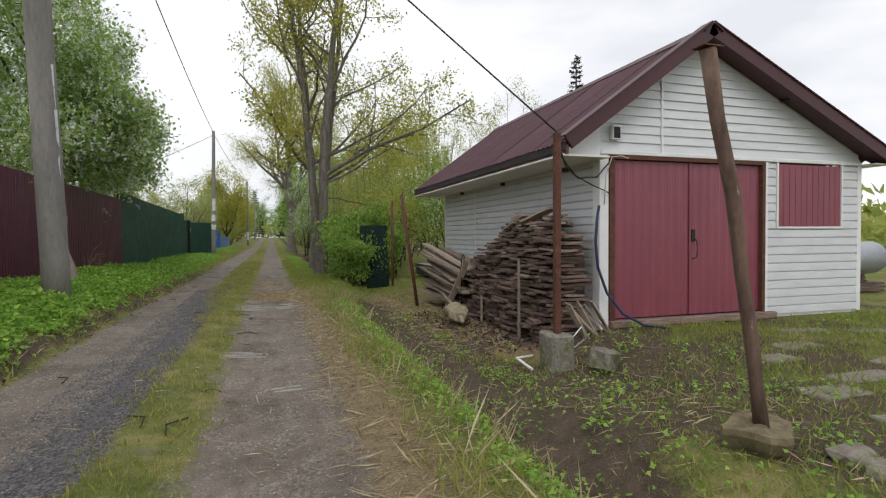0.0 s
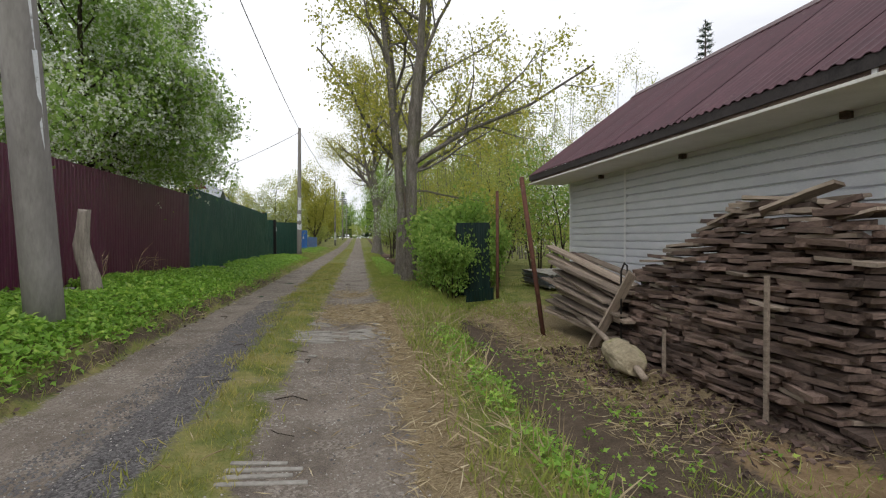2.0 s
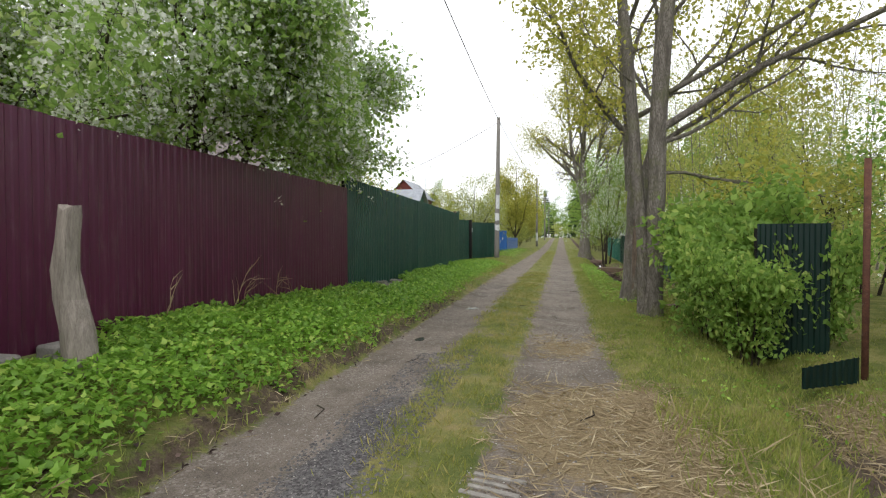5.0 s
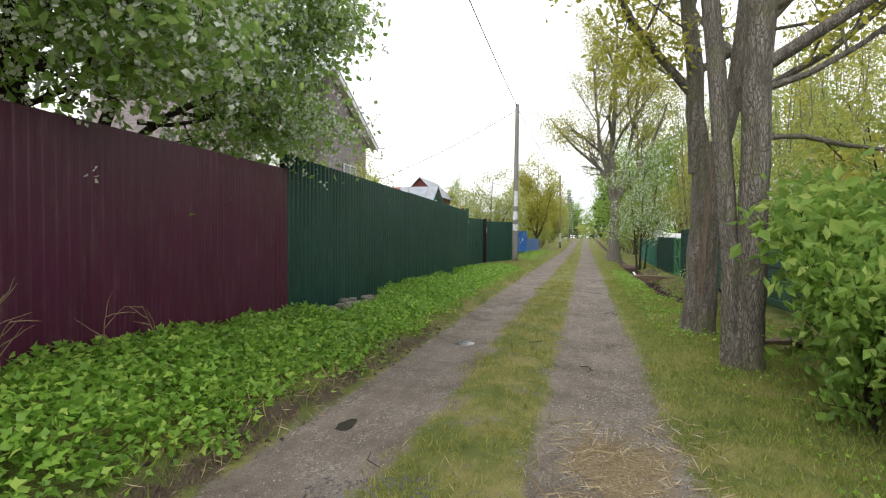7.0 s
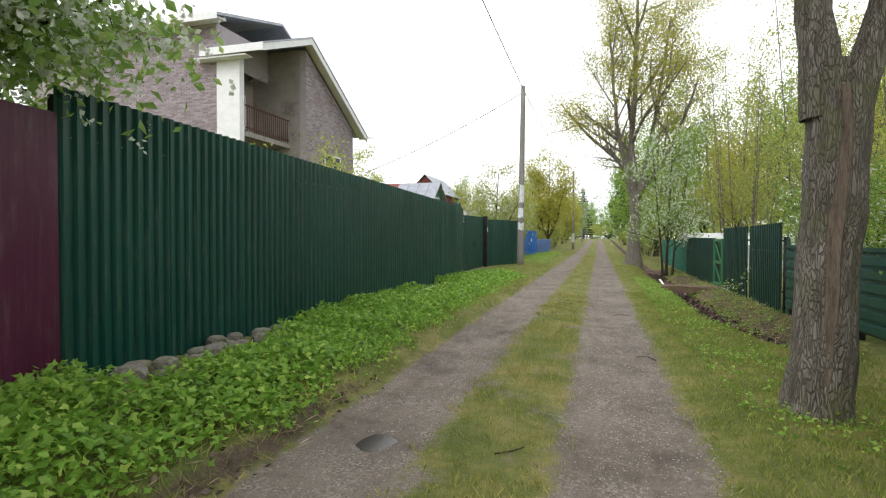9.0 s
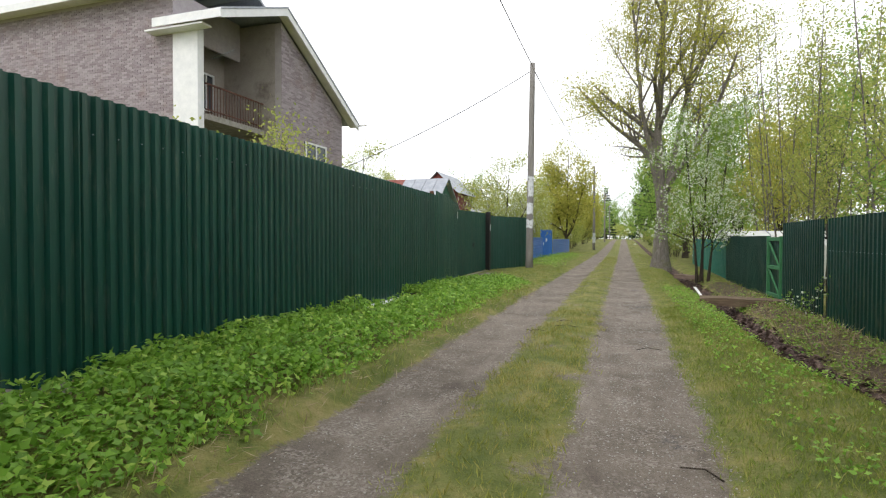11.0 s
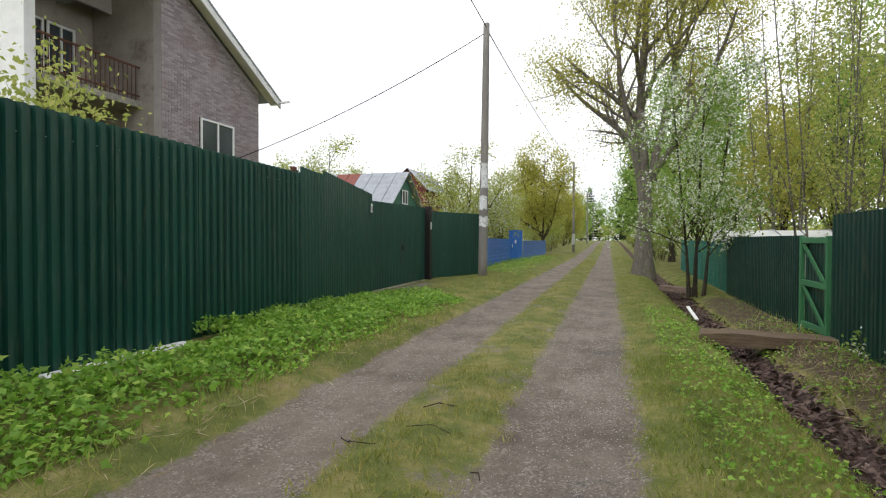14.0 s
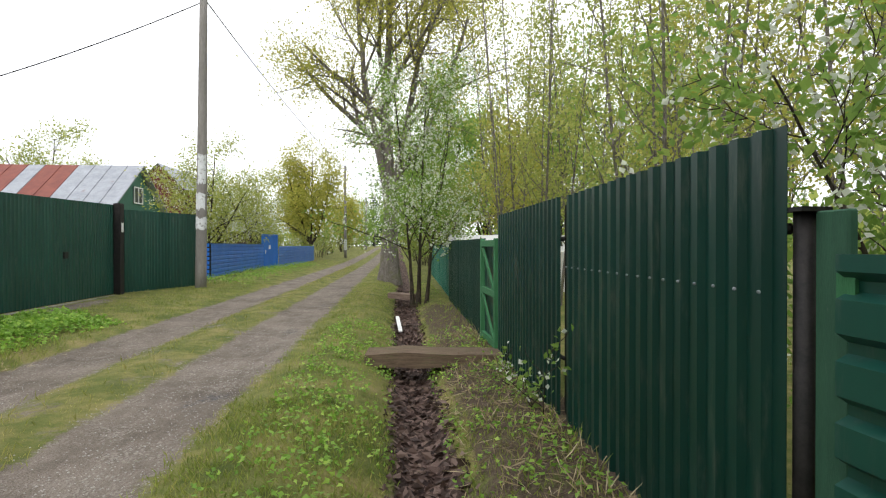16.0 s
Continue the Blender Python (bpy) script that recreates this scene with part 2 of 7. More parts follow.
M_GROUND = ground_mat()
M_GREEN = metal_sheet("green_painted_steel", (0.0045, 0.048, 0.036), (0.008, 0.069, 0.051))
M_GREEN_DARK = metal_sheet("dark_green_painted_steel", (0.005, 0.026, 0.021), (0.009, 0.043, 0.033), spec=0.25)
# M_GREEN with the shade of overhead trees put into its colour
M_GREEN_SHADE = metal_sheet("shaded_green_painted_steel", (0.003, 0.029, 0.022), (0.005, 0.042, 0.032), spec=0.35)
M_GRAVEL = simple("dark_crushed_stone", (0.06, 0.057, 0.058), (0.2, 0.19, 0.19), 9, 0.95, grain=50, bumps=0.3)
M_TEAL = metal_sheet("teal_painted_steel", (0.012, 0.13, 0.1), (0.02, 0.17, 0.13))
M_WINE = metal_sheet("wine_red_painted_steel", (0.064, 0.0065, 0.03), (0.088, 0.012, 0.044))
M_BLUE = metal_sheet("blue_painted_steel", (0.012, 0.12, 0.5), (0.02, 0.17, 0.64))
M_DOOR = metal_sheet("faded_red_door_steel", (0.2, 0.045, 0.068), (0.25, 0.06, 0.088))
M_SIDING = simple("white_vinyl_siding", (0.58, 0.595, 0.63), (0.7, 0.71, 0.735), 2.5, 0.5, grain=30, stretch=(1, 1, 3), bumps=0.08, spots=((0.5, 0.48, 0.42), 3, 0.62, 0.85), vary=0.03)
M_TRIM = simple("white_trim", (0.68, 0.68, 0.7), (0.8, 0.8, 0.8), 3, 0.5, bumps=0.08)
M_SOFFIT = simple("aged_white_soffit", (0.6, 0.58, 0.53), (0.76, 0.74, 0.7), 3, 0.6, bumps=0.1)
M_ROOF = simple("wine_brown_corrugated_roof", (0.058, 0.025, 0.034), (0.108, 0.052, 0.064), 4, 0.75, grain=40, spots=((0.16, 0.12, 0.11), 5, 0.6, 0.8), vary=0.12)
M_BARGE = simple("wine_brown_barge_metal", (0.05, 0.016, 0.022), (0.085, 0.03, 0.036), 3, 0.5, bumps=0.15)
M_RUBBER = simple("black_roofing_felt", (0.02, 0.017, 0.017), (0.06, 0.05, 0.05), 8, 0.8)
M_CONCRETE = simple("weathered_concrete", (0.17, 0.16, 0.14), (0.36, 0.34, 0.31), 5, 0.95, grain=45, bumps=0.6, spots=((0.16, 0.17, 0.09), 4, 0.55, 0.75))
M_POLE = simple("grey_pole_concrete", (0.16, 0.15, 0.14), (0.28, 0.265, 0.25), 2.5, 0.95, grain=30, stretch=(1, 1, 0.25), bumps=0.35, spots=((0.12, 0.11, 0.1), 3, 0.55, 0.75))
M_PAPER = simple("torn_white_paper", (0.5, 0.52, 0.54), (0.78, 0.8, 0.82), 6, 0.9, bumps=0.3, spots=((0.3, 0.3, 0.3), 12, 0.52, 0.62))
M_RUST = simple("rusty_steel", (0.07, 0.03, 0.022), (0.17, 0.075, 0.05), 14, 0.85, 0.2, grain=60, spots=((0.25, 0.2, 0.17), 18, 0.6, 0.72))
M_OLDWOOD = simple("grey_brown_boards", (0.05, 0.032, 0.027), (0.22, 0.155, 0.125), 4, 0.95, grain=26, stretch=(8, 0.9, 8), bumps=0.6, vary=0.5)
M_OLDWOOD_X = simple("grey_brown_board_ends", (0.07, 0.046, 0.038), (0.26, 0.19, 0.155), 5, 0.95, grain=26, stretch=(0.9, 8, 8), bumps=0.6, vary=0.5)
M_FRESHWOOD = simple("weathered_tan_boards", (0.16, 0.122, 0.095), (0.36, 0.295, 0.235), 4, 0.9, grain=26, stretch=(8, 0.9, 8), bumps=0.5, vary=0.25)
M_STICK = simple("barked_pole_wood", (0.06, 0.036, 0.028), (0.2, 0.13, 0.1), 9, 0.9, grain=30, stretch=(1, 1, 0.3), bumps=0.7, spots=((0.3, 0.25, 0.2), 7, 0.62, 0.7))
M_STUMP = simple("mossy_cut_stump", (0.09, 0.07, 0.04), (0.23, 0.19, 0.11), 9, 0.95, grain=40, bumps=0.6)
M_STONE = simple("grey_field_stone", (0.2, 0.185, 0.165), (0.42, 0.4, 0.37), 6, 0.95, grain=35, bumps=0.6, spots=((0.13, 0.15, 0.07), 4, 0.55, 0.72), vary=0.2)
M_BLACK = simple("black_cable_rubber", (0.012, 0.012, 0.014), (0.03, 0.03, 0.034), 10, 0.6, bumps=0)
M_BLUEHOSE = simple("dark_blue_cable", (0.015, 0.025, 0.06), (0.03, 0.05, 0.1), 10, 0.5, bumps=0)
M_WHITECABLE = simple("white_cable", (0.6, 0.6, 0.58), (0.75, 0.75, 0.72), 10, 0.5, bumps=0)
M_BRICK = brick_mat()
M_STUCCO = simple("brown_grey_render", (0.28, 0.245, 0.22), (0.42, 0.375, 0.34), 1.2, 0.95, grain=20, bumps=0.3, spots=((0.14, 0.11, 0.1), 1.1, 0.5, 0.75))
M_MORTAR = simple("pale_mortar", (0.36, 0.32, 0.325), (0.46, 0.42, 0.42), 5, 0.95, bumps=0.2)
M_GALV = simple("grey_roof_metal", (0.24, 0.26, 0.29), (0.4, 0.42, 0.46), 2.5, 0.5, 0.3, grain=20, bumps=0.1, spots=((0.2, 0.1, 0.07), 1.5, 0.6, 0.8))
M_REDROOF = simple("rusty_red_roof_metal", (0.16, 0.04, 0.03), (0.26, 0.085, 0.06), 2.5, 0.6, 0.1, bumps=0.1)
M_GREENWALL = simple("green_painted_boards", (0.04, 0.12, 0.085), (0.07, 0.18, 0.13), 3, 0.8, stretch=(6, 6, 1))
M_REDWALL = simple("dark_red_painted_boards", (0.09, 0.02, 0.018), (0.16, 0.04, 0.035), 3, 0.8)
M_WHITE = simple("white_paint", (0.68, 0.69, 0.7), (0.82, 0.82, 0.82), 4, 0.6, bumps=0.1)
M_GREENWOOD = simple("green_painted_wood", (0.025, 0.13, 0.05), (0.05, 0.2, 0.085), 5, 0.75, stretch=(4, 4, 0.6), spots=((0.25, 0.27, 0.2), 9, 0.6, 0.75))
M_OLDGREEN = simple("old_green_paint", (0.02, 0.075, 0.045), (0.04, 0.12, 0.07), 6, 0.75, stretch=(4, 4, 0.6), spots=((0.2, 0.25, 0.2), 9, 0.62, 0.75))
M_DARKWALL = simple("dark_interior", (0.02, 0.018, 0.016), (0.05, 0.045, 0.04), 4, 0.95)
M_STEEL = simple("dull_black_iron", (0.02, 0.02, 0.02), (0.05, 0.045, 0.045), 12, 0.6, 0.6)
M_BARK = bark_mat("grey_maple_bark", (0.125, 0.11, 0.095), (0.34, 0.31, 0.275))
M_BARK_D = bark_mat("dark_bark", (0.032, 0.026, 0.02), (0.12, 0.095, 0.075), (0.1, 0.1, 0.05))
M_SCAR = simple("bare_brown_heartwood", (0.09, 0.064, 0.05), (0.23, 0.18, 0.142), 6, 0.9, grain=24, stretch=(6, 6, 0.7), bumps=0.6)
M_LEAF = leaf_mat("spring_maple_leaves", (0.32, 0.34, 0.06), (0.5, 0.49, 0.1), (0.62, 0.55, 0.14), 0.55, 0.55)
M_CHERRY = leaf_mat("bird_cherry_leaves", (0.21, 0.34, 0.08), (0.38, 0.54, 0.15), (0.54, 0.63, 0.25), 0.5, 0.64)
M_BLOSSOM = leaf_mat("white_blossom", (0.62, 0.66, 0.54), (0.8, 0.82, 0.74), (0.86, 0.87, 0.81), 0.7)
M_BUSH = leaf_mat("fresh_green_leaves", (0.16, 0.28, 0.055), (0.3, 0.46, 0.095), (0.46, 0.55, 0.15), 0.55, 0.55)
M_OLIVE = leaf_mat("yellow_green_leaves", (0.28, 0.34, 0.075), (0.45, 0.49, 0.13), (0.57, 0.55, 0.19), 0.55, 0.52)
M_WEED = leaf_mat("ground_elder_leaves", (0.14, 0.28, 0.036), (0.31, 0.53, 0.08), (0.5, 0.65, 0.135), 0.45, 0.48)
M_GRASS = leaf_mat("short_grass_blades", (0.16, 0.22, 0.04), (0.31, 0.36, 0.078), (0.48, 0.44, 0.15), 0.6, patch=(0.38, 0.37, 0.12))
M_STRIP = leaf_mat("yellowed_grass_blades", (0.21, 0.24, 0.05), (0.36, 0.37, 0.085), (0.52, 0.44, 0.17), 0.6, patch=(0.47, 0.39, 0.17))
M_STRAW = leaf_mat("dry_grass_stalks", (0.24, 0.18, 0.1), (0.44, 0.36, 0.22), (0.58, 0.5, 0.34), 0.8, 0.15)
M_SPRUCE = leaf_mat("spruce_needles", (0.012, 0.03, 0.014), (0.03, 0.06, 0.03), None, 0.8, 0.1)
M_LITTER = leaf_mat("fallen_leaves", (0.04, 0.026, 0.022), (0.13, 0.085, 0.07), (0.24, 0.17, 0.14), 0.7, 0.05)
m_glass, nt_g, b_g = mat_base("window_glass", 0.08, 0, 0.6)
b_g.inputs["Base Color"].default_value = (0.05, 0.06, 0.07, 1)
M_GLASS = m_glass


# ---- mesh helpers ----
def part(name, bm, material, parent=None, label=""):
    """Links a bmesh as one mesh object under a thing or under a part."""
    me = bpy.data.meshes.new(name)
    bm.normal_update()
    bm.to_mesh(me)
    bm.free()
    return link_mesh(name, me, material, parent, label)


def link_mesh(name, me, material, parent=None, label=""):
    if material and not me.materials:
        me.materials.append(material)
    ob = new(name, me)
    if parent:
        ob.parent = parent
    if label:
        ob["label"] = label
    return ob


def arrays_mesh(name, verts, faces, material, parent=None, label="", smooth=False):
    """One mesh object from arrays of corners and of equal-sided faces."""
    verts, faces = np.asarray(verts, np.float32), np.asarray(faces, np.int32)
    me = bpy.data.meshes.new(name)
    n, k = faces.shape
    me.vertices.add(len(verts))
    me.vertices.foreach_set("co", verts.ravel())
    me.loops.add(n * k)
    me.loops.foreach_set("vertex_index", faces.ravel())
    me.polygons.add(n)
    me.polygons.foreach_set("loop_start", np.arange(0, n * k, k, dtype=np.int32))
    me.polygons.foreach_set("use_smooth", np.full(n, smooth))
    me.update(calc_edges=True)
    me.validate()
    return link_mesh(name, me, material, parent, label)


def thing(name, at=(0, 0, 0), rz=0.0, label="", category="", group="", kind=""):
    ob = new(name)
    ob.matrix_basis = pose(*at, 0, 0, rz)
    return tagged(ob, label, category, group, kind)


def box_bm(x0, y0, z0, x1, y1, z1, bev=0.0, bm=None):
    bm = bm or bmesh.new()
    r = bmesh.ops.create_cube(bm, size=1, matrix=Matrix.Translation(((x0 + x1) / 2, (y0 + y1) / 2, (z0 + z1) / 2)) @ Matrix.Diagonal((x1 - x0, y1 - y0, z1 - z0, 1)))
    if bev:
        es = list({e for v in r["verts"] for e in v.link_edges})
        bmesh.ops.bevel(bm, geom=es, offset=bev, segments=1, affect="EDGES")
    return bm


def prism_bm(points, axis, a, b):
    """A flat outline in the two other axes, given depth along one axis from a to b."""
    bm = bmesh.new()
    rings = []
    for d in (a, b):
        rings.append([bm.verts.new((d, p, q) if axis == "x" else (p, d, q) if axis == "y" else (p, q, d)) for p, q in points])
    n = len(points)
    bm.faces.new(rings[0][::-1])
    bm.faces.new(rings[1])
    for i in range(n):
        bm.faces.new((rings[0][i], rings[0][(i + 1) % n], rings[1][(i + 1) % n], rings[1][i]))
    bmesh.ops.recalc_face_normals(bm, faces=bm.faces)
    return bm


def tube_arrays(points, radii, sides=6, cap=True):
    """Corners and faces of a round tube along a line of points."""
    P = np.asarray(points, float)
    R = np.asarray(radii, float)
    T = np.gradient(P, axis=0)
    T /= np.linalg.norm(T, axis=1, keepdims=True) + 1e-9
    ref = np.array([0, 0, 1.0]) if abs(T[0, 2]) < 0.8 else np.array([1.0, 0, 0])
    U = np.cross(T, ref)
    U /= np.linalg.norm(U, axis=1, keepdims=True) + 1e-9
    V = np.cross(T, U)
    a = np.linspace(0, 2 * np.pi, sides, endpoint=False)
    ring = U[:, None] * np.cos(a)[None, :, None] + V[:, None] * np.sin(a)[None, :, None]
    verts = (P[:, None] + ring * R[:, None, None]).reshape(-1, 3)
    n = len(P)
    i, j = np.meshgrid(np.arange(n - 1), np.arange(sides), indexing="ij")
    q = np.stack([i * sides + j, i * sides + (j + 1) % sides, (i + 1) * sides + (j + 1) % sides, (i + 1) * sides + j], -1).reshape(-1, 4)
    if cap:
        verts = np.vstack([verts, P[0], P[-1]])
        k = len(verts)
        j = np.arange(0, sides, 2)
        c0 = np.stack([np.full(len(j), k - 2), (j + 2) % sides, (j + 1) % sides, j], -1)
        c1 = np.stack([np.full(len(j), k - 1), (n - 1) * sides + j, (n - 1) * sides + (j + 1) % sides, (n - 1) * sides + (j + 2) % sides], -1)
        q = np.vstack([q, c0, c1])
    return verts, q


def tube(name, points, radii, material, parent=None, label="", sides=8):
    if not hasattr(radii, "__len__"):
        radii = [radii] * len(points)
    v, q = tube_arrays(points, radii, sides)
    return arrays_mesh(name, v, q, material, parent, label, smooth=True)


def curve_points(a, b, sag, n=14):
    s = np.linspace(0, 1, n)[:, None]
    p = np.asarray(a) * (1 - s) + np.asarray(b) * s
    p[:, 2] -= sag * 4 * (s * (1 - s))[:, 0]
    return p


def lattice(name, a, b, z0, z1, top0, top1, period, depth, material, parent, shape="trapezoid", thick=0.003, label=""):
    """One sheet of upright profiled steel from a to b on plan; its top may slope."""
    a, b = np.array(a, float), np.array(b, float)
    length = np.linalg.norm(b - a)
    t = (b - a) / length
    nrm = np.array([t[1], -t[0]])
    us, ds = [], []
    u = 0.0
    prof = [(0.0, 0), (0.22, 0), (0.36, 1), (0.72, 1), (0.86, 0)]
    while u < length:
        for f, d in prof:
            if u + f * period < length:
                us.append(u + f * period)
                ds.append(d * depth)
        u += period
    us.append(length)
    ds.append(ds[-1])
    us, ds = np.array(us), np.array(ds)
    verts = []
    for off in (0, thick):
        for zz in ("lo", "hi"):
            s = us / length
            z = (z0 + (z1 - z0) * s) if zz == "lo" else (top0 + (top1 - top0) * s)
            xy = a + t * us[:, None] + nrm * (ds - off)[:, None]
            verts.append(np.column_stack([xy, z]))
    n = len(us)
    verts = np.vstack(verts)
    i = np.arange(n - 1)
    f1 = np.stack([i, i + 1, n + i + 1, n + i], -1)
    f2 = np.stack([2 * n + i + 1, 2 * n + i, 3 * n + i, 3 * n + i + 1], -1)
    top = np.stack([n + i, n + i + 1, 3 * n + i + 1, 3 * n + i], -1)
    end = np.array([[0, n, 3 * n, 2 * n], [n - 1, 3 * n - 1, 4 * n - 1, 2 * n - 1]])
    return arrays_mesh(name, verts, np.vstack([f1, f2, top, end]), material, parent, label)


# ---- ground: one sheet to the horizon ----
def sm(a, b, x):
    t = np.clip((np.asarray(x, float) - a) / (b - a), 0, 1)
    return t * t * (3 - 2 * t)


def gauss(x, c, w):
    return np.exp(-((x - c) / w) ** 2)


def ditch_x(y):
    return np.interp(y, [-10, 3, 9, 13, 17, 24, 27, 34, 60], [1.9, 1.75, 1.75, 2.1, 2.7, 2.75, 2.2, 2.15, 2.3])


def ripple(x, y, s, seed=0.0):
    return (np.sin(x * 2.1 * s + seed) * np.cos(y * 1.7 * s + 1.3 * seed) + np.sin((x + y) * 3.7 * s + 2.2 + seed) * 0.5 + np.sin((x * 0.7 - y) * 5.3 * s + seed * 3) * 0.35) / 1.85


def ground_z(x, y):
    x, y = np.asarray(x, float), np.asarray(y, float)
    bank = np.interp(y, [-10, 14, 19, 32, 36, 46, 60], [0.42, 0.4, 0.24, 0.2, 0.06, 0.12, 0.15])
    lip = sm(-2.3, -2.55, x + 0.08 * ripple(x * 0, y, 1.2, 1))
    z = bank * (0.45 * lip + 0.55 * sm(-2.6, -3.7, x))
    z = z - 0.045 * gauss(x, -1.8, 0.45) - 0.035 * gauss(x, 0.02, 0.4) + 0.035 * gauss(x, -0.9, 0.3)
    depth = np.interp(y, [-10, 0, 9, 12, 16, 24, 27, 45, 60], [0.24, 0.3, 0.28, 0.12, 0.2, 0.22, 0.34, 0.34, 0.1])
    z = z - depth * gauss(x, ditch_x(y), 0.38)
    low = np.maximum(sm(6.25, 6.9, y), sm(3.0, 4.6, y) * (1 - sm(3.25, 4.15, x)))
    z = z - 0.21 * sm(1.7, 2.5, x) * low * (1 - sm(13.8, 16.5, y)) * (1 - sm(6, 9, x))
    z = z + 0.05 * sm(0.5, 1.0, x) * (1 - sm(1.2, 1.5, x))
    z = z - 0.035 * gauss(x, -1.8, 0.19) * gauss(y, 19.5, 0.24) - 0.03 * gauss(x, -2.0, 0.12) * gauss(y, 15.9, 0.24)
    near = np.exp(-((x / 9.0) ** 4)) * (1 - sm(80, 120, y))
    z = z + near * (0.012 * ripple(x, y, 2.2) + 0.012 * ripple(x, y, 5.0, 2) * (1 - 0.75 * (np.abs(x + 0.9) < 1.5)))
    z = z + 1.1 * sm(58, 150, y) * (1 - sm(250, 400, y))
    return z


def spaced(parts):
    out = []
    for a, b, s in parts:
        out += list(np.arange(a, b, s))
    return np.array(out + [parts[-1][1]])


gx = spaced([(-900, -100, 100), (-100, -20, 10), (-20, -6, 0.7), (-6, 5, 0.09), (5, 12, 0.35), (12, 30, 2), (30, 110, 10), (110, 900, 100)])
gy = spaced([(-500, -40, 60), (-40, -6, 3), (-6, 36, 0.11), (36, 62, 0.3), (62, 130, 2), (130, 400, 20), (400, 1600, 120)])
GX, GY = np.meshgrid(gx, gy, indexing="ij")
GZ = ground_z(GX, GY)
ii, jj = np.meshgrid(np.arange(len(gx) - 1), np.arange(len(gy) - 1), indexing="ij")
ny = len(gy)
gf = np.stack([ii * ny + jj, (ii + 1) * ny + jj, (ii + 1) * ny + jj + 1, ii * ny + jj + 1], -1).reshape(-1, 4)
ground = arrays_mesh("ground", np.stack([GX, GY, GZ], -1).reshape(-1, 3), gf, M_GROUND, smooth=True)
tagged(ground, "rutted earth lane with grassy verges, banks and a shallow ditch", "ground", kind="structure")


def covers(x, y):
    """How far each kind of cover lies at a place: earth, crushed stone, straw, soil, sand, leaf litter."""
    wob = 0.04 * ripple(x, y, 0.8, 4)
    l_left = np.interp(y, [0, 10, 20, 30], [-2.2, -2.35, -2.35, -2.4])
    mid_l = np.interp(y, [0, 8, 14, 60], [-0.98, -0.9, -1.3, -1.3])
    mid_r = np.interp(y, [0, 8, 14, 60], [-0.42, -0.5, -0.5, -0.5])
    r_right = np.interp(y, [0, 9, 16, 60], [0.6, 0.7, 0.45, 0.45])
    left = sm(l_left - 0.15, l_left + 0.25, x + wob) * (1 - sm(mid_l - 0.42, mid_l + 0.3, x + wob))
    right = sm(mid_r - 0.25, mid_r + 0.3, x + wob) * (1 - sm(r_right - 0.3, r_right + 0.45, x + wob))
    far_fade = 1 - 0.25 * sm(70, 200, y)
    dirt = np.maximum(np.maximum(left, right) * far_fade, 0.75 * gauss(x, -5.0, 0.45) * gauss(y, 38.6, 2.2))
    dirt = np.maximum(dirt, (0.3 + 0.3 * ripple(x, y, 1.5, 9)) * sm(mid_l - 0.3, mid_l, x) * (1 - sm(mid_r, mid_r + 0.3, x)) * (1 - sm(45, 70, y)))
    gravel = gauss(x, mid_l - 0.25, 0.3) * (1 - sm(11, 15, y)) * 0.95 + 0.5 * gauss(x, 0.25, 0.35) * (0.5 + 0.5 * ripple(x * 0, y, 0.9, 2)) * sm(14, 18, y)
    straw = gauss(x, 0.72, 0.28) * (1 - sm(12, 15, y)) * 0.85 + gauss(x, 0.1, 0.7) * gauss(y, 12.6, 1.3) * 0.9 + 0.75 * gauss(x, 0.1, 0.5) * gauss(y, 15.6, 0.8) + 0.7 * sm(2.2, 2.6, x) * (1 - sm(4.0, 5.0, x)) * sm(6.5, 8, y) * (1 - sm(14, 15.5, y))
    yard = sm(1.7, 2.3, x) * (1 - sm(13.5, 15, y)) * (1 - sm(10, 12, x))
    soil = yard * (0.42 + 0.42 * ripple(x, y, 0.9, 7)) + 0.8 * gauss(x, 3.2, 1.4) * gauss(y, 5.2, 2.2) + 0.95 * gauss(x, ditch_x(y) + 0.05, 0.34) * (1 - sm(11, 13, y)) + 0.8 * gauss(x, 2.4, 0.4) * gauss(y, 12, 3)
    soil = soil + 0.62 * gauss(x + wob, -2.42, 0.17) * (1 - 0.5 * sm(19, 23, y)) + 0.62 * sm(2.35, 2.6, x) * (1 - sm(3.4, 3.8, x)) * sm(24, 26, y) * (1 - sm(38, 42, y))
    sand = 1.1 * gauss(x, 3.0, 0.42) * gauss(y, 6.1, 0.75)
    litter = gauss(x, ditch_x(y), 0.26) * sm(24, 26, y) * 1.2
    return dirt, gravel, straw, np.clip(soil, 0, 1), sand, litter


cov = covers(GX.ravel(), GY.ravel())
for nm, chans in (("cover_a", cov[:3]), ("cover_b", cov[3:])):
    at = ground.data.attributes.new(nm, "FLOAT_COLOR", "POINT")
    at.data.foreach_set("color", np.column_stack([np.clip(c, 0, 1) for c in chans] + [np.ones(GX.size)]).astype(np.float32).ravel())


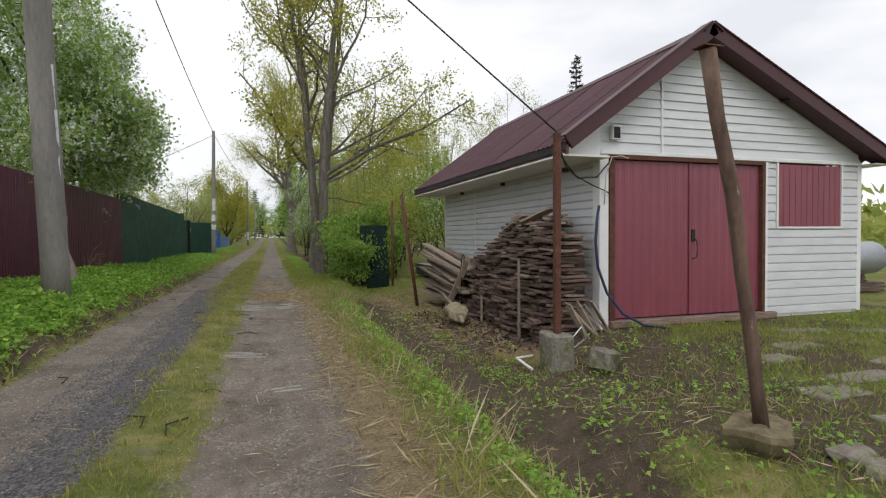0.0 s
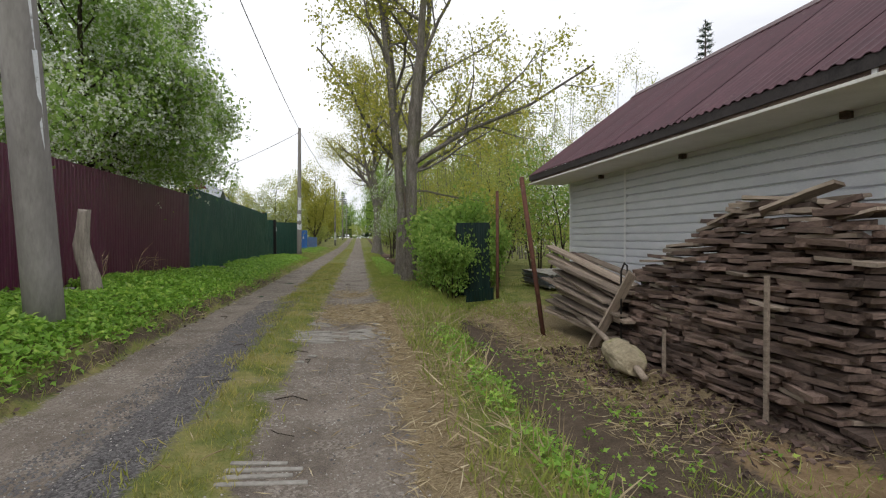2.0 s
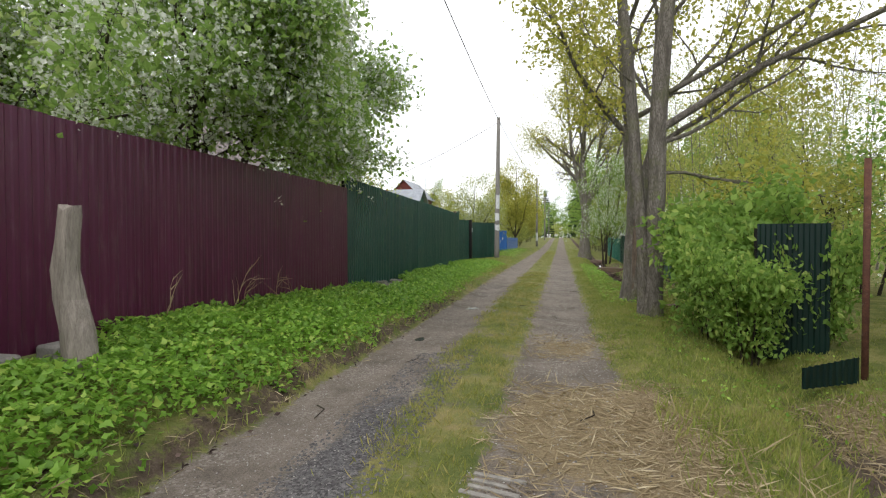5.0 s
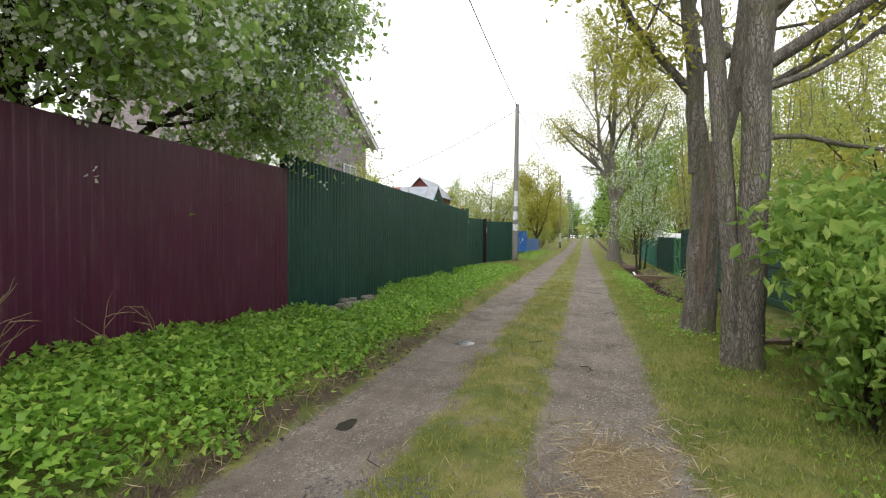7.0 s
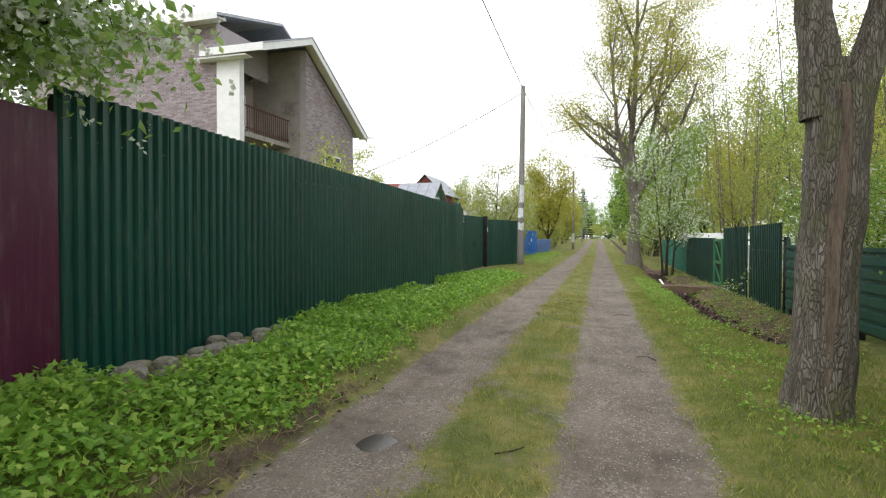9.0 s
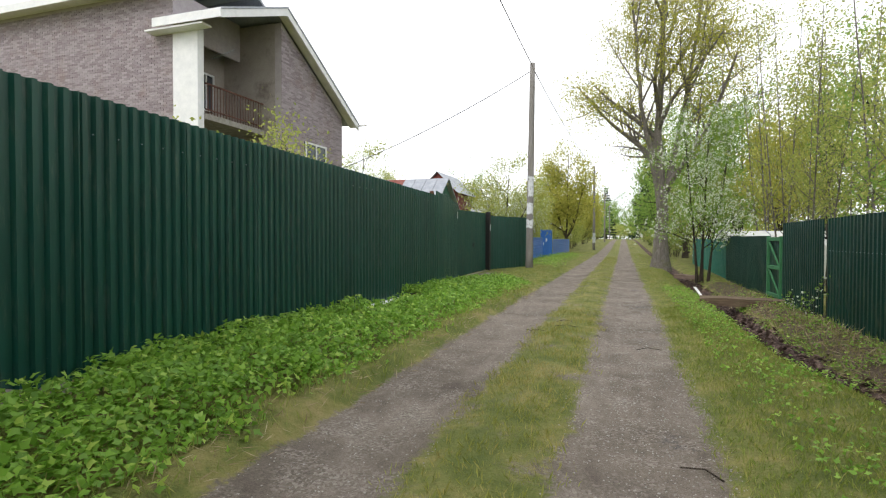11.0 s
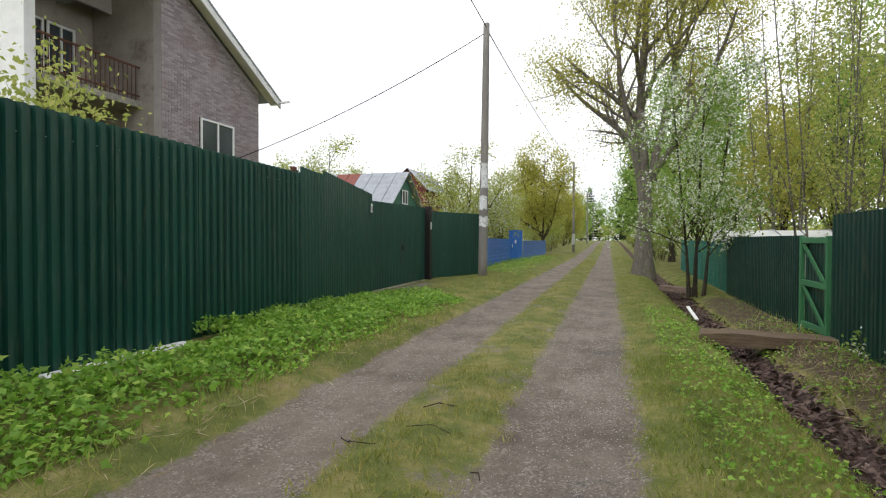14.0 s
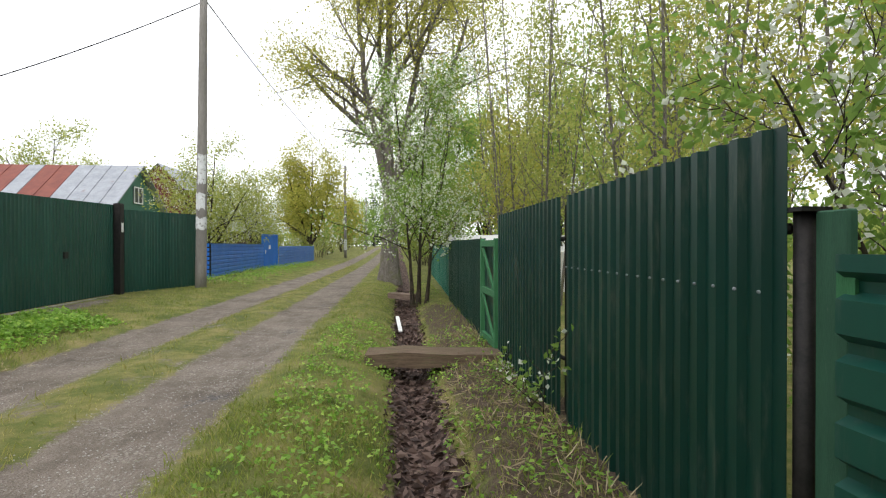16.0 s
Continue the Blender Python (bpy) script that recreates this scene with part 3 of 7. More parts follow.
# ---- fences ----
def sheet_fence(name, a, b, z_of, top_of, material, period, depth, label, sheet=1.15, post=None, group="lane fences", wob=0.006):
    """An upright profiled-steel fence: sheets side by side, posts and rails behind."""
    th = thing(name, label=label, category="fence", group=group)
    a, b = np.array(a, float), np.array(b, float)
    length = np.linalg.norm(b - a)
    t = (b - a) / length
    nrm = np.array([t[1], -t[0]])
    n = max(1, round(length / sheet))
    rnd = random.Random(round(length * 977))
    for i in range(n):
        s0, s1 = i * length / n, (i + 1) * length / n + 0.02
        j = rnd.uniform(-wob, wob)
        p, q = a + t * s0 + nrm * j, a + t * s1 + nrm * (j + 0.002 * (i % 2))
        lattice("sheet", p, q, z_of(s0 / length), z_of(s1 / length), top_of(s0 / length) + j, top_of(s1 / length) + j, period, depth, material, th)
    for zz in (0.3, 0.82):
        pts = []
        for s in (0.0, 1.0):
            xy = a + t * length * s - nrm * 0.035
            pts.append((xy[0], xy[1], z_of(s) + (top_of(s) - z_of(s)) * zz))
        tube("rail", pts, 0.02, M_STEEL, th, sides=4)
    m = max(2, round(length / 2.5) + 1)
    for i in range(m if post != "none" else 0):
        s = min(0.995, max(0.005, i / (m - 1)))
        xy = a + t * length * s - nrm * 0.085
        part("post", box_bm(xy[0] - 0.03, xy[1] - 0.03, z_of(s) - 0.15, xy[0] + 0.03, xy[1] + 0.03, top_of(s) - 0.06), post or M_STEEL, th)
    return th


def screws(parent, a, b, z, n, off=0.012):
    bm = bmesh.new()
    a, b = np.array(a, float), np.array(b, float)
    t = (b - a) / np.linalg.norm(b - a)
    nrm = np.array([t[1], -t[0]])
    for i in range(n):
        p = a + (b - a) * (i + 0.5) / n + nrm * off
        bmesh.ops.create_icosphere(bm, subdivisions=1, radius=0.008, matrix=Matrix.Translation((p[0], p[1], z)))
    return tagged(part("screw_heads", bm, M_GALV, parent, "small bright screw heads"), kind="stuff")


red_fence = sheet_fence("red_fence", (-4.45, -5.0), (-4.45, 19.1), lambda s: float(np.interp(-5 + 24.1 * s, [-5, 14, 19.1], [0.46, 0.44, 0.16])), lambda s: 2.68 - 0.18 * s, M_WINE, 0.115, 0.0065, "wine-red corrugated steel fence on a weedy bank")
green_fence = sheet_fence("green_fence", (-4.48, 19.12), (-4.5, 31.9), lambda s: 0.24 - 0.04 * s, lambda s: 2.73 - 0.24 * s, M_GREEN, 0.125, 0.04, "dark green corrugated steel fence along the lane")
screws(green_fence, (-4.48, 19.12), (-4.5, 31.9), 2.32, 51, 0.026)
raised = sheet_fence("raised_green_fence", (-4.53, 31.98), (-4.6, 32.82), lambda s: 0.16, lambda s: 2.61 - 0.04 * s, M_GREEN, 0.125, 0.02, "single green corrugated steel sheet standing a little higher", sheet=0.84)
part("end_post", box_bm(-4.66, 31.89, 0.0, -4.58, 31.97, 2.6, 0.006), M_RUST, raised, "brown post showing over the sheets")
bend_fence = sheet_fence("angled_green_fence", (-4.6, 32.85), (-5.45, 36.75), lambda s: 0.16 - 0.08 * s, lambda s: 2.66 - 0.1 * s, M_GREEN, 0.125, 0.02, "green corrugated steel fence turning in towards a gate")
plate = thing("number_plate", (-5.385, 36.6, 2.2), 101, "small white house number plate on the green fence", "sign")
part("plate", box_bm(-0.09, -0.016, -0.11, 0.09, -0.004, 0.11, 0.003), M_WHITE, plate)
part("print", box_bm(-0.035, -0.0195, -0.06, 0.035, -0.0165, 0.05), M_STEEL, plate, "dark print")


def drive_gate():
    g = thing("drive_gate", label="wide green corrugated steel drive gate, closed", category="gate")
    for i in range(2):
        a = (-5.46 - 0.06 * i, 36.75 + 2.25 * i)
        b = (-5.5 - 0.06 * i, 36.75 + 2.25 * i + 2.22)
        lattice("gate_leaf", a, b, 0.12, 0.12, 2.4 + 0.04 * i, 2.44 + 0.04 * i, 0.115, 0.016, M_GREEN, g)
        for z in (0.12, 2.3):
            tube("gate_rail", [(a[0] - 0.03, a[1], z), (b[0] - 0.03, b[1], z)], 0.022, M_STEEL, g, sides=4)
    for y, x, w in ((36.72, -5.61, 0.06), (41.28, -5.46, 0.11)):
        part("gate_post", box_bm(x - 0.09, y - w, -0.1, x + 0.09, y + w, 2.52, 0.008), M_STEEL, g)
    part("ground_beam", box_bm(-5.52, 36.9, 0.02, -5.4, 41.1, 0.09, 0.01), M_CONCRETE, g, "low pale kerb under the gate")
    part("post_plate", box_bm(-5.365, 41.22, 1.75, -5.352, 41.32, 2.0, 0.003), M_WHITE, g, "small white plate on the gate post")
    part("latch", box_bm(-5.5, 38.93, 1.1, -5.46, 39.07, 1.25, 0.005), M_STEEL, g)
    return g


drive_gate()
side_fence = sheet_fence("short_green_fence", (-5.6, 41.4), (-4.35, 44.6), lambda s: 0.1, lambda s: 2.38 + 0.02 * s, M_GREEN, 0.12, 0.018, "green corrugated steel fence panels beside the power pole")


def wave_fence(name, a, b, z0, z1, material, period, depth, label, post_mat, group="lane fences", posts=True):
    """A fence of sheets whose ribs lie level."""
    th = thing(name, label=label, category="fence", group=group)
    a, b = np.array(a, float), np.array(b, float)
    length = np.linalg.norm(b - a)
    t = (b - a) / length
    nrm = np.array([t[1], -t[0]])
    n = max(1, round(length / 2.4))
    for i in range(n):
        zs, ds = [], []
        z = z0
        while z < z1:
            for f, d in [(0.0, 0), (0.1, 0), (0.25, 1), (0.8, 1), (0.92, 0)]:
                zs.append(min(z1, z + f * period))
                ds.append(d * depth)
            z += period
        p, q = a + t * i * length / n, a + t * ((i + 1) * length / n - 0.01)
        k = len(zs)
        vs = []
        for off in (0, 0.003):
            for c in (p, q):
                xy = c + nrm * (np.array(ds) - off)[:, None]
                vs.append(np.column_stack([xy, zs]))
        r = np.arange(k - 1)
        f = np.vstack([np.stack([r, k + r, k + r + 1, r + 1], -1), np.stack([2 * k + r, 2 * k + r + 1, 3 * k + r + 1, 3 * k + r], -1), np.stack([r, r + 1, 2 * k + r + 1, 2 * k + r], -1)])
        arrays_mesh("sheet", np.vstack(vs), f, material, th)
    for i in range(n + 1 if posts else 0):
        p = a + t * i * length / n - nrm * 0.06
        part("post", box_bm(p[0] - 0.04, p[1] - 0.04, z0 - 0.3, p[0] + 0.04, p[1] + 0.04, z1 - 0.03), post_mat, th)
    return th


wave_fence("blue_fence", (-4.85, 46.5), (-5.32, 56.2), 0.2, 1.48, M_BLUE, 0.16, 0.035, "bright blue fence of level ribbed steel sheets", M_STEEL)
wave_fence("blue_fence", (-4.8, 57.5), (-4.95, 71.5), 0.1, 1.36, M_BLUE, 0.16, 0.035, "bright blue fence of level ribbed steel sheets", M_STEEL)
wave_fence("blue_fence", (-6.3, 46.1), (-4.86, 46.48), 0.2, 1.48, M_BLUE, 0.16, 0.035, "short blue return of ribbed steel sheets", M_STEEL)
bg = thing("blue_gate", (-5.12, 56.85, 0), -30, "bright blue steel wicket gate in a blue fence", "gate")
part("gate_leaf", box_bm(-0.03, -0.52, 0.12, 0.03, 0.52, 1.96, 0.01), M_BLUE, bg)
part("gate_frame", box_bm(-0.05, -0.6, 0.0, 0.045, -0.525, 2.02, 0.006), M_BLUE, bg)
part("gate_frame", box_bm(-0.05, 0.525, 0.0, 0.045, 0.6, 2.02, 0.006), M_BLUE, bg)
part("gate_rail", box_bm(-0.05, -0.524, 1.965, 0.045, 0.524, 2.02, 0.006), M_BLUE, bg)
part("handle", box_bm(0.034, -0.4, 0.95, 0.07, -0.35, 1.15, 0.006), M_WHITE, bg)
part("sign_plate", box_bm(0.031, -0.12, 1.2, 0.038, 0.02, 1.42, 0.002), M_WHITE, bg, "small pale plate")

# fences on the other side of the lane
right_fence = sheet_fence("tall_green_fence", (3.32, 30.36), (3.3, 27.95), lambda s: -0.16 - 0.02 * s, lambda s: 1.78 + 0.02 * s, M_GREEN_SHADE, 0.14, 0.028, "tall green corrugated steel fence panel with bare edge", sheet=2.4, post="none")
screws(right_fence, (3.32, 30.36), (3.3, 27.95), 1.22, 17, 0.034)
# dark paint whose colour also holds the tree shade on this panel
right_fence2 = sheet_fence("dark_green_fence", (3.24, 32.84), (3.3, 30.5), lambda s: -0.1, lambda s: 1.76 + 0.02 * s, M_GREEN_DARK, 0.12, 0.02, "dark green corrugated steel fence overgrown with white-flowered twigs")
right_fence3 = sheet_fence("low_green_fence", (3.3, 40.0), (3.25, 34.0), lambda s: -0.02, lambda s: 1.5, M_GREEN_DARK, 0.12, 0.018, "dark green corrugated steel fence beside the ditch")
teal_fence = sheet_fence("teal_fence", (3.6, 52.0), (3.35, 40.2), lambda s: 0.02, lambda s: 1.4, M_TEAL, 0.14, 0.02, "teal green steel fence farther along the lane")
wave = wave_fence("wavy_green_fence", (3.36, 27.74), (3.75, 17.0), 0.12, 1.36, M_GREEN, 0.19, 0.045, "green fence of level ribbed steel sheets on posts", M_STEEL)
gp = thing("steel_post", (3.36, 27.84, 0), 0, "black round steel post with a green painted board", "post")
tube("pole", [(0, 0.08, -0.3), (0, 0.08, 1.5)], 0.035, M_STEEL, gp, sides=10)
part("cap", box_bm(-0.055, 0.025, 1.5, 0.055, 0.135, 1.515), M_STEEL, gp)
part("board", box_bm(0.0, -0.1, -0.3, 0.035, 0.035, 1.5, 0.006), M_OLDGREEN, gp, "chipped green board")
part("bracket", box_bm(-0.015, -0.14, 1.12, -0.002, -0.07, 1.3), M_GREENWOOD, gp)


def wicket_leaf():
    g = thing("wicket_gate", (3.22, 32.88, -0.02), 91, "green painted wooden wicket gate in the ditch-side fence", "gate")
    for x in (0.0, 1.0):
        part("stile", box_bm(x, -0.03, 0, x + 0.08, 0.03, 1.5, 0.006), M_GREENWOOD, g)
    for z in (0.1, 0.74, 1.39):
        part("rail", box_bm(0.081, -0.025, z, 0.999, 0.025, z + 0.09, 0.005), M_GREENWOOD, g)
    for z in (0.195, 0.835):
        part("brace", prism_bm([(0.085, z), (0.2, z), (0.995, z + 0.54), (0.88, z + 0.54)], "y", 0.0, 0.024), M_GREENWOOD, g)
    for k in range(7):
        x = 0.085 + k * 0.13
        part("slat", box_bm(x, -0.048, 0.04, x + 0.12, -0.027, 1.46 + 0.012 * (k % 3), 0.004), M_GREEN_DARK, g)
    return g


wicket_leaf()


# ---- garage ----
GL, GR, GF, GB = 4.3, 9.2, 6.35, 13.2      # walls: left, right, front, back
RIDGE_X, RIDGE_Z, EAVE_L, EAVE_R, EAVE_Z = 5.88, 4.16, 3.62, 9.5, 2.5
WALL_Z = 2.42


def roof_z(x):
    return RIDGE_Z - (RIDGE_Z - EAVE_Z) * ((RIDGE_X - x) / (RIDGE_X - EAVE_L) if x < RIDGE_X else (x - RIDGE_X) / (EAVE_R - RIDGE_X))


def garage():
    g = thing("garage", label="white sided garage with wine-red doors and roof", category="garage")
    # cores of the walls, behind the siding
    part("wall", box_bm(GL, GF + 0.15, -0.35, GL + 0.12, GB, WALL_Z), M_TRIM, g)
    part("wall", box_bm(GR - 0.12, GF + 0.15, 0, GR, GB, WALL_Z), M_TRIM, g)
    part("wall", box_bm(GL, GB, -0.3, GR, GB + 0.12, WALL_Z), M_TRIM, g)
    part("wall", box_bm(7.22, GF + 0.02, 0, GR, GF + 0.15, 1.38), M_TRIM, g)
    part("wall", box_bm(7.22, GF + 0.02, 1.38, 7.42, GF + 0.15, 2.38), M_TRIM, g)
    part("wall", box_bm(8.78, GF + 0.02, 1.38, GR, GF + 0.15, 2.38), M_TRIM, g)
    part("gable", prism_bm([(GL, 2.4), (GR, 2.4), (GR, roof_z(GR) - 0.06), (RIDGE_X, RIDGE_Z - 0.08), (GL, roof_z(GL) - 0.06)], "y", GF + 0.02, GF + 0.15), M_TRIM, g)
    part("gable", prism_bm([(GL, WALL_Z), (GR, WALL_Z), (GR, roof_z(GR) - 0.06), (RIDGE_X, RIDGE_Z - 0.08), (GL, roof_z(GL) - 0.06)], "y", GB + 0.002, GB + 0.12), M_TRIM, g)
    # level siding boards: lower edge proud, upper edge tucked in
    h = 0.115

    def board(ax, c, a, b, z, zt, sign):
        o1, o2 = c + sign * 0.03, c + sign * 0.004
        if ax == "y":
            bm = prism_bm([(c, z), (o1, z), (o1, zt - 0.026), (o2, zt - 0.014), (o2, zt), (c, zt)], "x", a, b)
        else:
            bm = prism_bm([(c, z), (o1, z), (o1, zt - 0.026), (o2, zt - 0.014), (o2, zt), (c, zt)], "y", a, b)
        part("siding_board", bm, M_SIDING, g)

    z = -0.17
    while z < 2.4:
        zt = min(z + h, 2.44)
        board("x", GL, GF + 0.16, 11.0, z, zt, -1)
        board("x", GL, 11.06, GB, z, zt, -1)
        z += h
    part("joint_strip", box_bm(GL - 0.034, 11.0, -0.25, GL, 11.06, 2.44), M_TRIM, g)
    z, h = 0.05, 0.132
    while z < 1.36:
        board("y", GF + 0.02, 7.24, GR - 0.06, z, min(z + h, 1.37), -1)
        z += h
    while z < 2.36:
        board("y", GF + 0.02, 7.24, 7.4, z, min(z + h, 2.38), -1)
        board("y", GF + 0.02, 8.8, GR - 0.06, z, min(z + h, 2.38), -1)
        z += h
    # gable boards, cut to the slope
    z = 2.44
    while z < RIDGE_Z - 0.15:
        zt = z + 0.125
        k = (RIDGE_Z - 0.1 - z) / (RIDGE_Z - EAVE_Z)
        k2 = max(0.02, (RIDGE_Z - 0.1 - zt) / (RIDGE_Z - EAVE_Z))
        xl, xr = max(GL - 0.03, RIDGE_X - k * (RIDGE_X - EAVE_L)), min(GR + 0.02, RIDGE_X + k * (EAVE_R - RIDGE_X))
        xl2, xr2 = max(GL - 0.03, RIDGE_X - k2 * (RIDGE_X - EAVE_L)), min(GR + 0.02, RIDGE_X + k2 * (EAVE_R - RIDGE_X))
        for (p0, p1, q0, q1) in ((xl, 5.27, xl2, 5.27), (max(5.31, xl), xr, max(5.31, xl2), xr2)):
            if p0 >= p1 - 0.05:
                continue
            q0 = min(q0, q1 - 0.01)
            bm = bmesh.new()
            c = GF + 0.02
            vs = [bm.verts.new(v) for v in ((p0, c - 0.026, z), (p1, c - 0.026, z), (q1, c - 0.006, zt), (q0, c - 0.006, zt), (p0, c, z), (p1, c, z), (q1, c, zt), (q0, c, zt))]
            for f in ((0, 1, 2, 3), (5, 4, 7, 6), (1, 5, 6, 2), (4, 0, 3, 7), (4, 5, 1, 0), (3, 2, 6, 7)):
                bm.faces.new([vs[i] for i in f])
            part("siding_board", bm, M_SIDING, g)
        z = zt
    part("joint_strip", box_bm(5.272, GF - 0.018, 2.44, 5.308, GF + 0.02, 3.62), M_TRIM, g)
    part("sill_strip", box_bm(GL - 0.03, GF - 0.03, 2.385, GR + 0.02, GF + 0.02, 2.44, 0.006), M_TRIM, g)
    part("corner_trim", box_bm(GL - 0.035, GF - 0.01, -0.1, GL + 0.11, GF + 0.16, 2.384, 0.006), M_TRIM, g)
    part("corner_trim", box_bm(GR - 0.06, GF - 0.015, 0.02, GR + 0.03, GF + 0.1, 2.384, 0.006), M_TRIM, g)
    part("trim", box_bm(7.19, GF - 0.02, 0.08, 7.238, GF + 0.15, 2.384, 0.004), M_TRIM, g)
    # roof: corrugated sheets, barge boards, felt edge, soffit
    y0, y1 = GF - 0.29, GB + 0.4
    for side, ex in (("left", EAVE_L - 0.06), ("right", EAVE_R + 0.05)):
        n = 9
        for k in range(n):
            ya, yb = y0 + (y1 - y0) * k / n, y0 + (y1 - y0) * (k + 1) / n + 0.02
            m = max(4, int((yb - ya) / 0.0325))
            ys = np.linspace(ya, yb, m + 1)
            wv = 0.014 * np.cos(ys * 2 * np.pi / 0.13)
            vs, ez = [], RIDGE_Z - (RIDGE_Z - EAVE_Z) * (RIDGE_X - ex) / (RIDGE_X - EAVE_L) if side == "left" else RIDGE_Z - (RIDGE_Z - EAVE_Z) * (ex - RIDGE_X) / (EAVE_R - RIDGE_X)
            for off in (0.02, 0.013):
                for (xx, zz) in ((RIDGE_X, RIDGE_Z), (ex, ez)):
                    vs.append(np.column_stack([np.full(m + 1, xx), ys, zz + off + 0.004 * (k % 2) + wv]))
            r, c = np.arange(m), m + 1
            f = np.vstack([np.stack([r, r + 1, c + r + 1, c + r], -1), np.stack([2 * c + r, 3 * c + r, 3 * c + r + 1, 2 * c + r + 1], -1), np.stack([c + r, c + r + 1, 3 * c + r + 1, 3 * c + r], -1)])
            arrays_mesh("roof_sheet", np.vstack(vs), f, M_ROOF, g, smooth=False)
    for ex, ez in ((EAVE_L - 0.05, roof_z(EAVE_L) - 0.04), (EAVE_R + 0.05, roof_z(EAVE_R) - 0.03)):
        a, b = Vector((RIDGE_X, 0, RIDGE_Z + 0.05)), Vector((ex, 0, ez + 0.06))
        t = (b - a).normalized()
        up = Vector((-t.z, 0, t.x))
        if up.z < 0:
            up = -up
        o = [a + up * 0.025, b + up * 0.025, b - up * 0.16, a - up * 0.16]
        part("barge_board", prism_bm([(p.x, p.z) for p in o], "y", y0 - 0.03, y0 + 0.012), M_BARGE, g)
        o = [a + up * 0.04, b + up * 0.04, b + up * 0.022, a + up * 0.022]
        part("barge_cap", prism_bm([(p.x, p.z) for p in o], "y", y0 - 0.05, y0 + 0.17), M_BARGE, g)
        o = [a - up * 0.12, b - up * 0.12, b - up * 0.135, a - up * 0.135]
        part("gable_soffit", prism_bm([(p.x, p.z) for p in o], "y", y0 + 0.014, GF - 0.012), M_BARGE, g)
    part("eave_end", prism_bm([(EAVE_L - 0.03, EAVE_Z - 0.17), (GL - 0.031, EAVE_Z - 0.17), (GL - 0.031, roof_z(GL) - 0.1), (EAVE_L - 0.03, EAVE_Z - 0.08)], "y", GF - 0.02, GF + 0.02), M_TRIM, g)
    part("ridge_cap", prism_bm([(RIDGE_X - 0.16, RIDGE_Z - 0.07), (RIDGE_X, RIDGE_Z + 0.06), (RIDGE_X + 0.16, RIDGE_Z - 0.04), (RIDGE_X + 0.16, RIDGE_Z - 0.055), (RIDGE_X, RIDGE_Z + 0.045), (RIDGE_X - 0.16, RIDGE_Z - 0.085)], "y", y0 - 0.06, y1), M_BARGE, g)
    part("eave_felt", box_bm(EAVE_L - 0.05, y0 + 0.02, EAVE_Z - 0.13, EAVE_L - 0.025, y1, EAVE_Z - 0.03), M_RUBBER, g, "torn black felt along the eave")
    part("fascia", box_bm(EAVE_L - 0.02, y0 + 0.02, EAVE_Z - 0.17, EAVE_L + 0.015, y1, EAVE_Z - 0.06), M_OLDWOOD, g)
    part("soffit", box_bm(EAVE_L - 0.06, y0 + 0.048, EAVE_Z - 0.2, GL - 0.03, y1, EAVE_Z - 0.172, 0.004), M_SOFFIT, g)
    for k in range(3):
        y = GF + 0.8 + k * 2.3
        part("rafter_end", box_bm(GL - 0.1, y, EAVE_Z - 0.26, GL - 0.03, y + 0.07, EAVE_Z - 0.202), M_OLDWOOD, g)
    part("soffit", box_bm(GR + 0.03, y0 + 0.05, EAVE_Z - 0.12, EAVE_R + 0.03, y1, EAVE_Z - 0.09, 0.004), M_SOFFIT, g)
    # doors
    part("door_frame", box_bm(4.42, GF - 0.02, 0.1, 4.5, GF + 0.14, 2.38), M_RUST, g)
    part("door_frame", box_bm(7.13, GF - 0.02, 0.1, 7.185, GF + 0.14, 2.38), M_RUST, g)
    part("door_frame", box_bm(4.501, GF - 0.02, 2.33, 7.129, GF + 0.14, 2.382), M_RUST, g)
    part("threshold", box_bm(4.42, GF - 0.1, 0.0, 7.35, GF + 0.14, 0.098, 0.01), M_OLDWOOD_X, g)
    for a, b in ((4.51, 5.805), (5.815, 7.12)):
        leaf = lattice("door_leaf", (a, GF + 0.045), (b, GF + 0.045), 0.12, 0.12, 2.32, 2.32, 0.145, 0.007, M_DOOR, g)
        part("leaf_back", box_bm(a, GF + 0.05, 0.12, b, GF + 0.08, 2.32), M_DOOR, leaf)
    part("door_edge", box_bm(5.795, GF + 0.02, 0.12, 5.825, GF + 0.036, 2.32, 0.003), M_DOOR, g)
    hd = tube("handle", [(5.86, GF + 0.03, 1.22), (5.88, GF - 0.03, 1.2), (5.885, GF - 0.04, 1.12), (5.885, GF - 0.04, 1.02), (5.88, GF - 0.03, 0.95), (5.86, GF + 0.03, 0.93)], 0.009, M_STEEL, g, sides=6)
    part("lock_plate", box_bm(5.835, GF + 0.015, 1.18, 5.9, GF + 0.03, 1.36, 0.003), M_STEEL, g)
    sh = part("window_shutter", box_bm(7.44, GF - 0.01, 1.4, 8.76, GF + 0.03, 2.36, 0.004), M_DOOR, g)
    for k in range(1, 11):
        x = 7.44 + k * 0.12
        part("seam", box_bm(x - 0.004, GF - 0.0145, 1.41, x + 0.004, GF - 0.011, 2.35), M_DOOR, sh)
    part("shutter_frame", box_bm(7.405, GF - 0.03, 1.365, 8.795, GF + 0.018, 1.398, 0.003), M_TRIM, g)
    part("shutter_frame", box_bm(7.405, GF - 0.03, 1.4, 7.438, GF + 0.018, 2.384, 0.003), M_TRIM, g)
    part("shutter_frame", box_bm(8.762, GF - 0.03, 1.4, 8.795, GF + 0.018, 2.384, 0.003), M_TRIM, g)
    v = part("vent_box", box_bm(4.42, GF - 0.08, 2.58, 4.56, GF - 0.012, 2.78, 0.006), M_TRIM, g, "small grey wall vent")
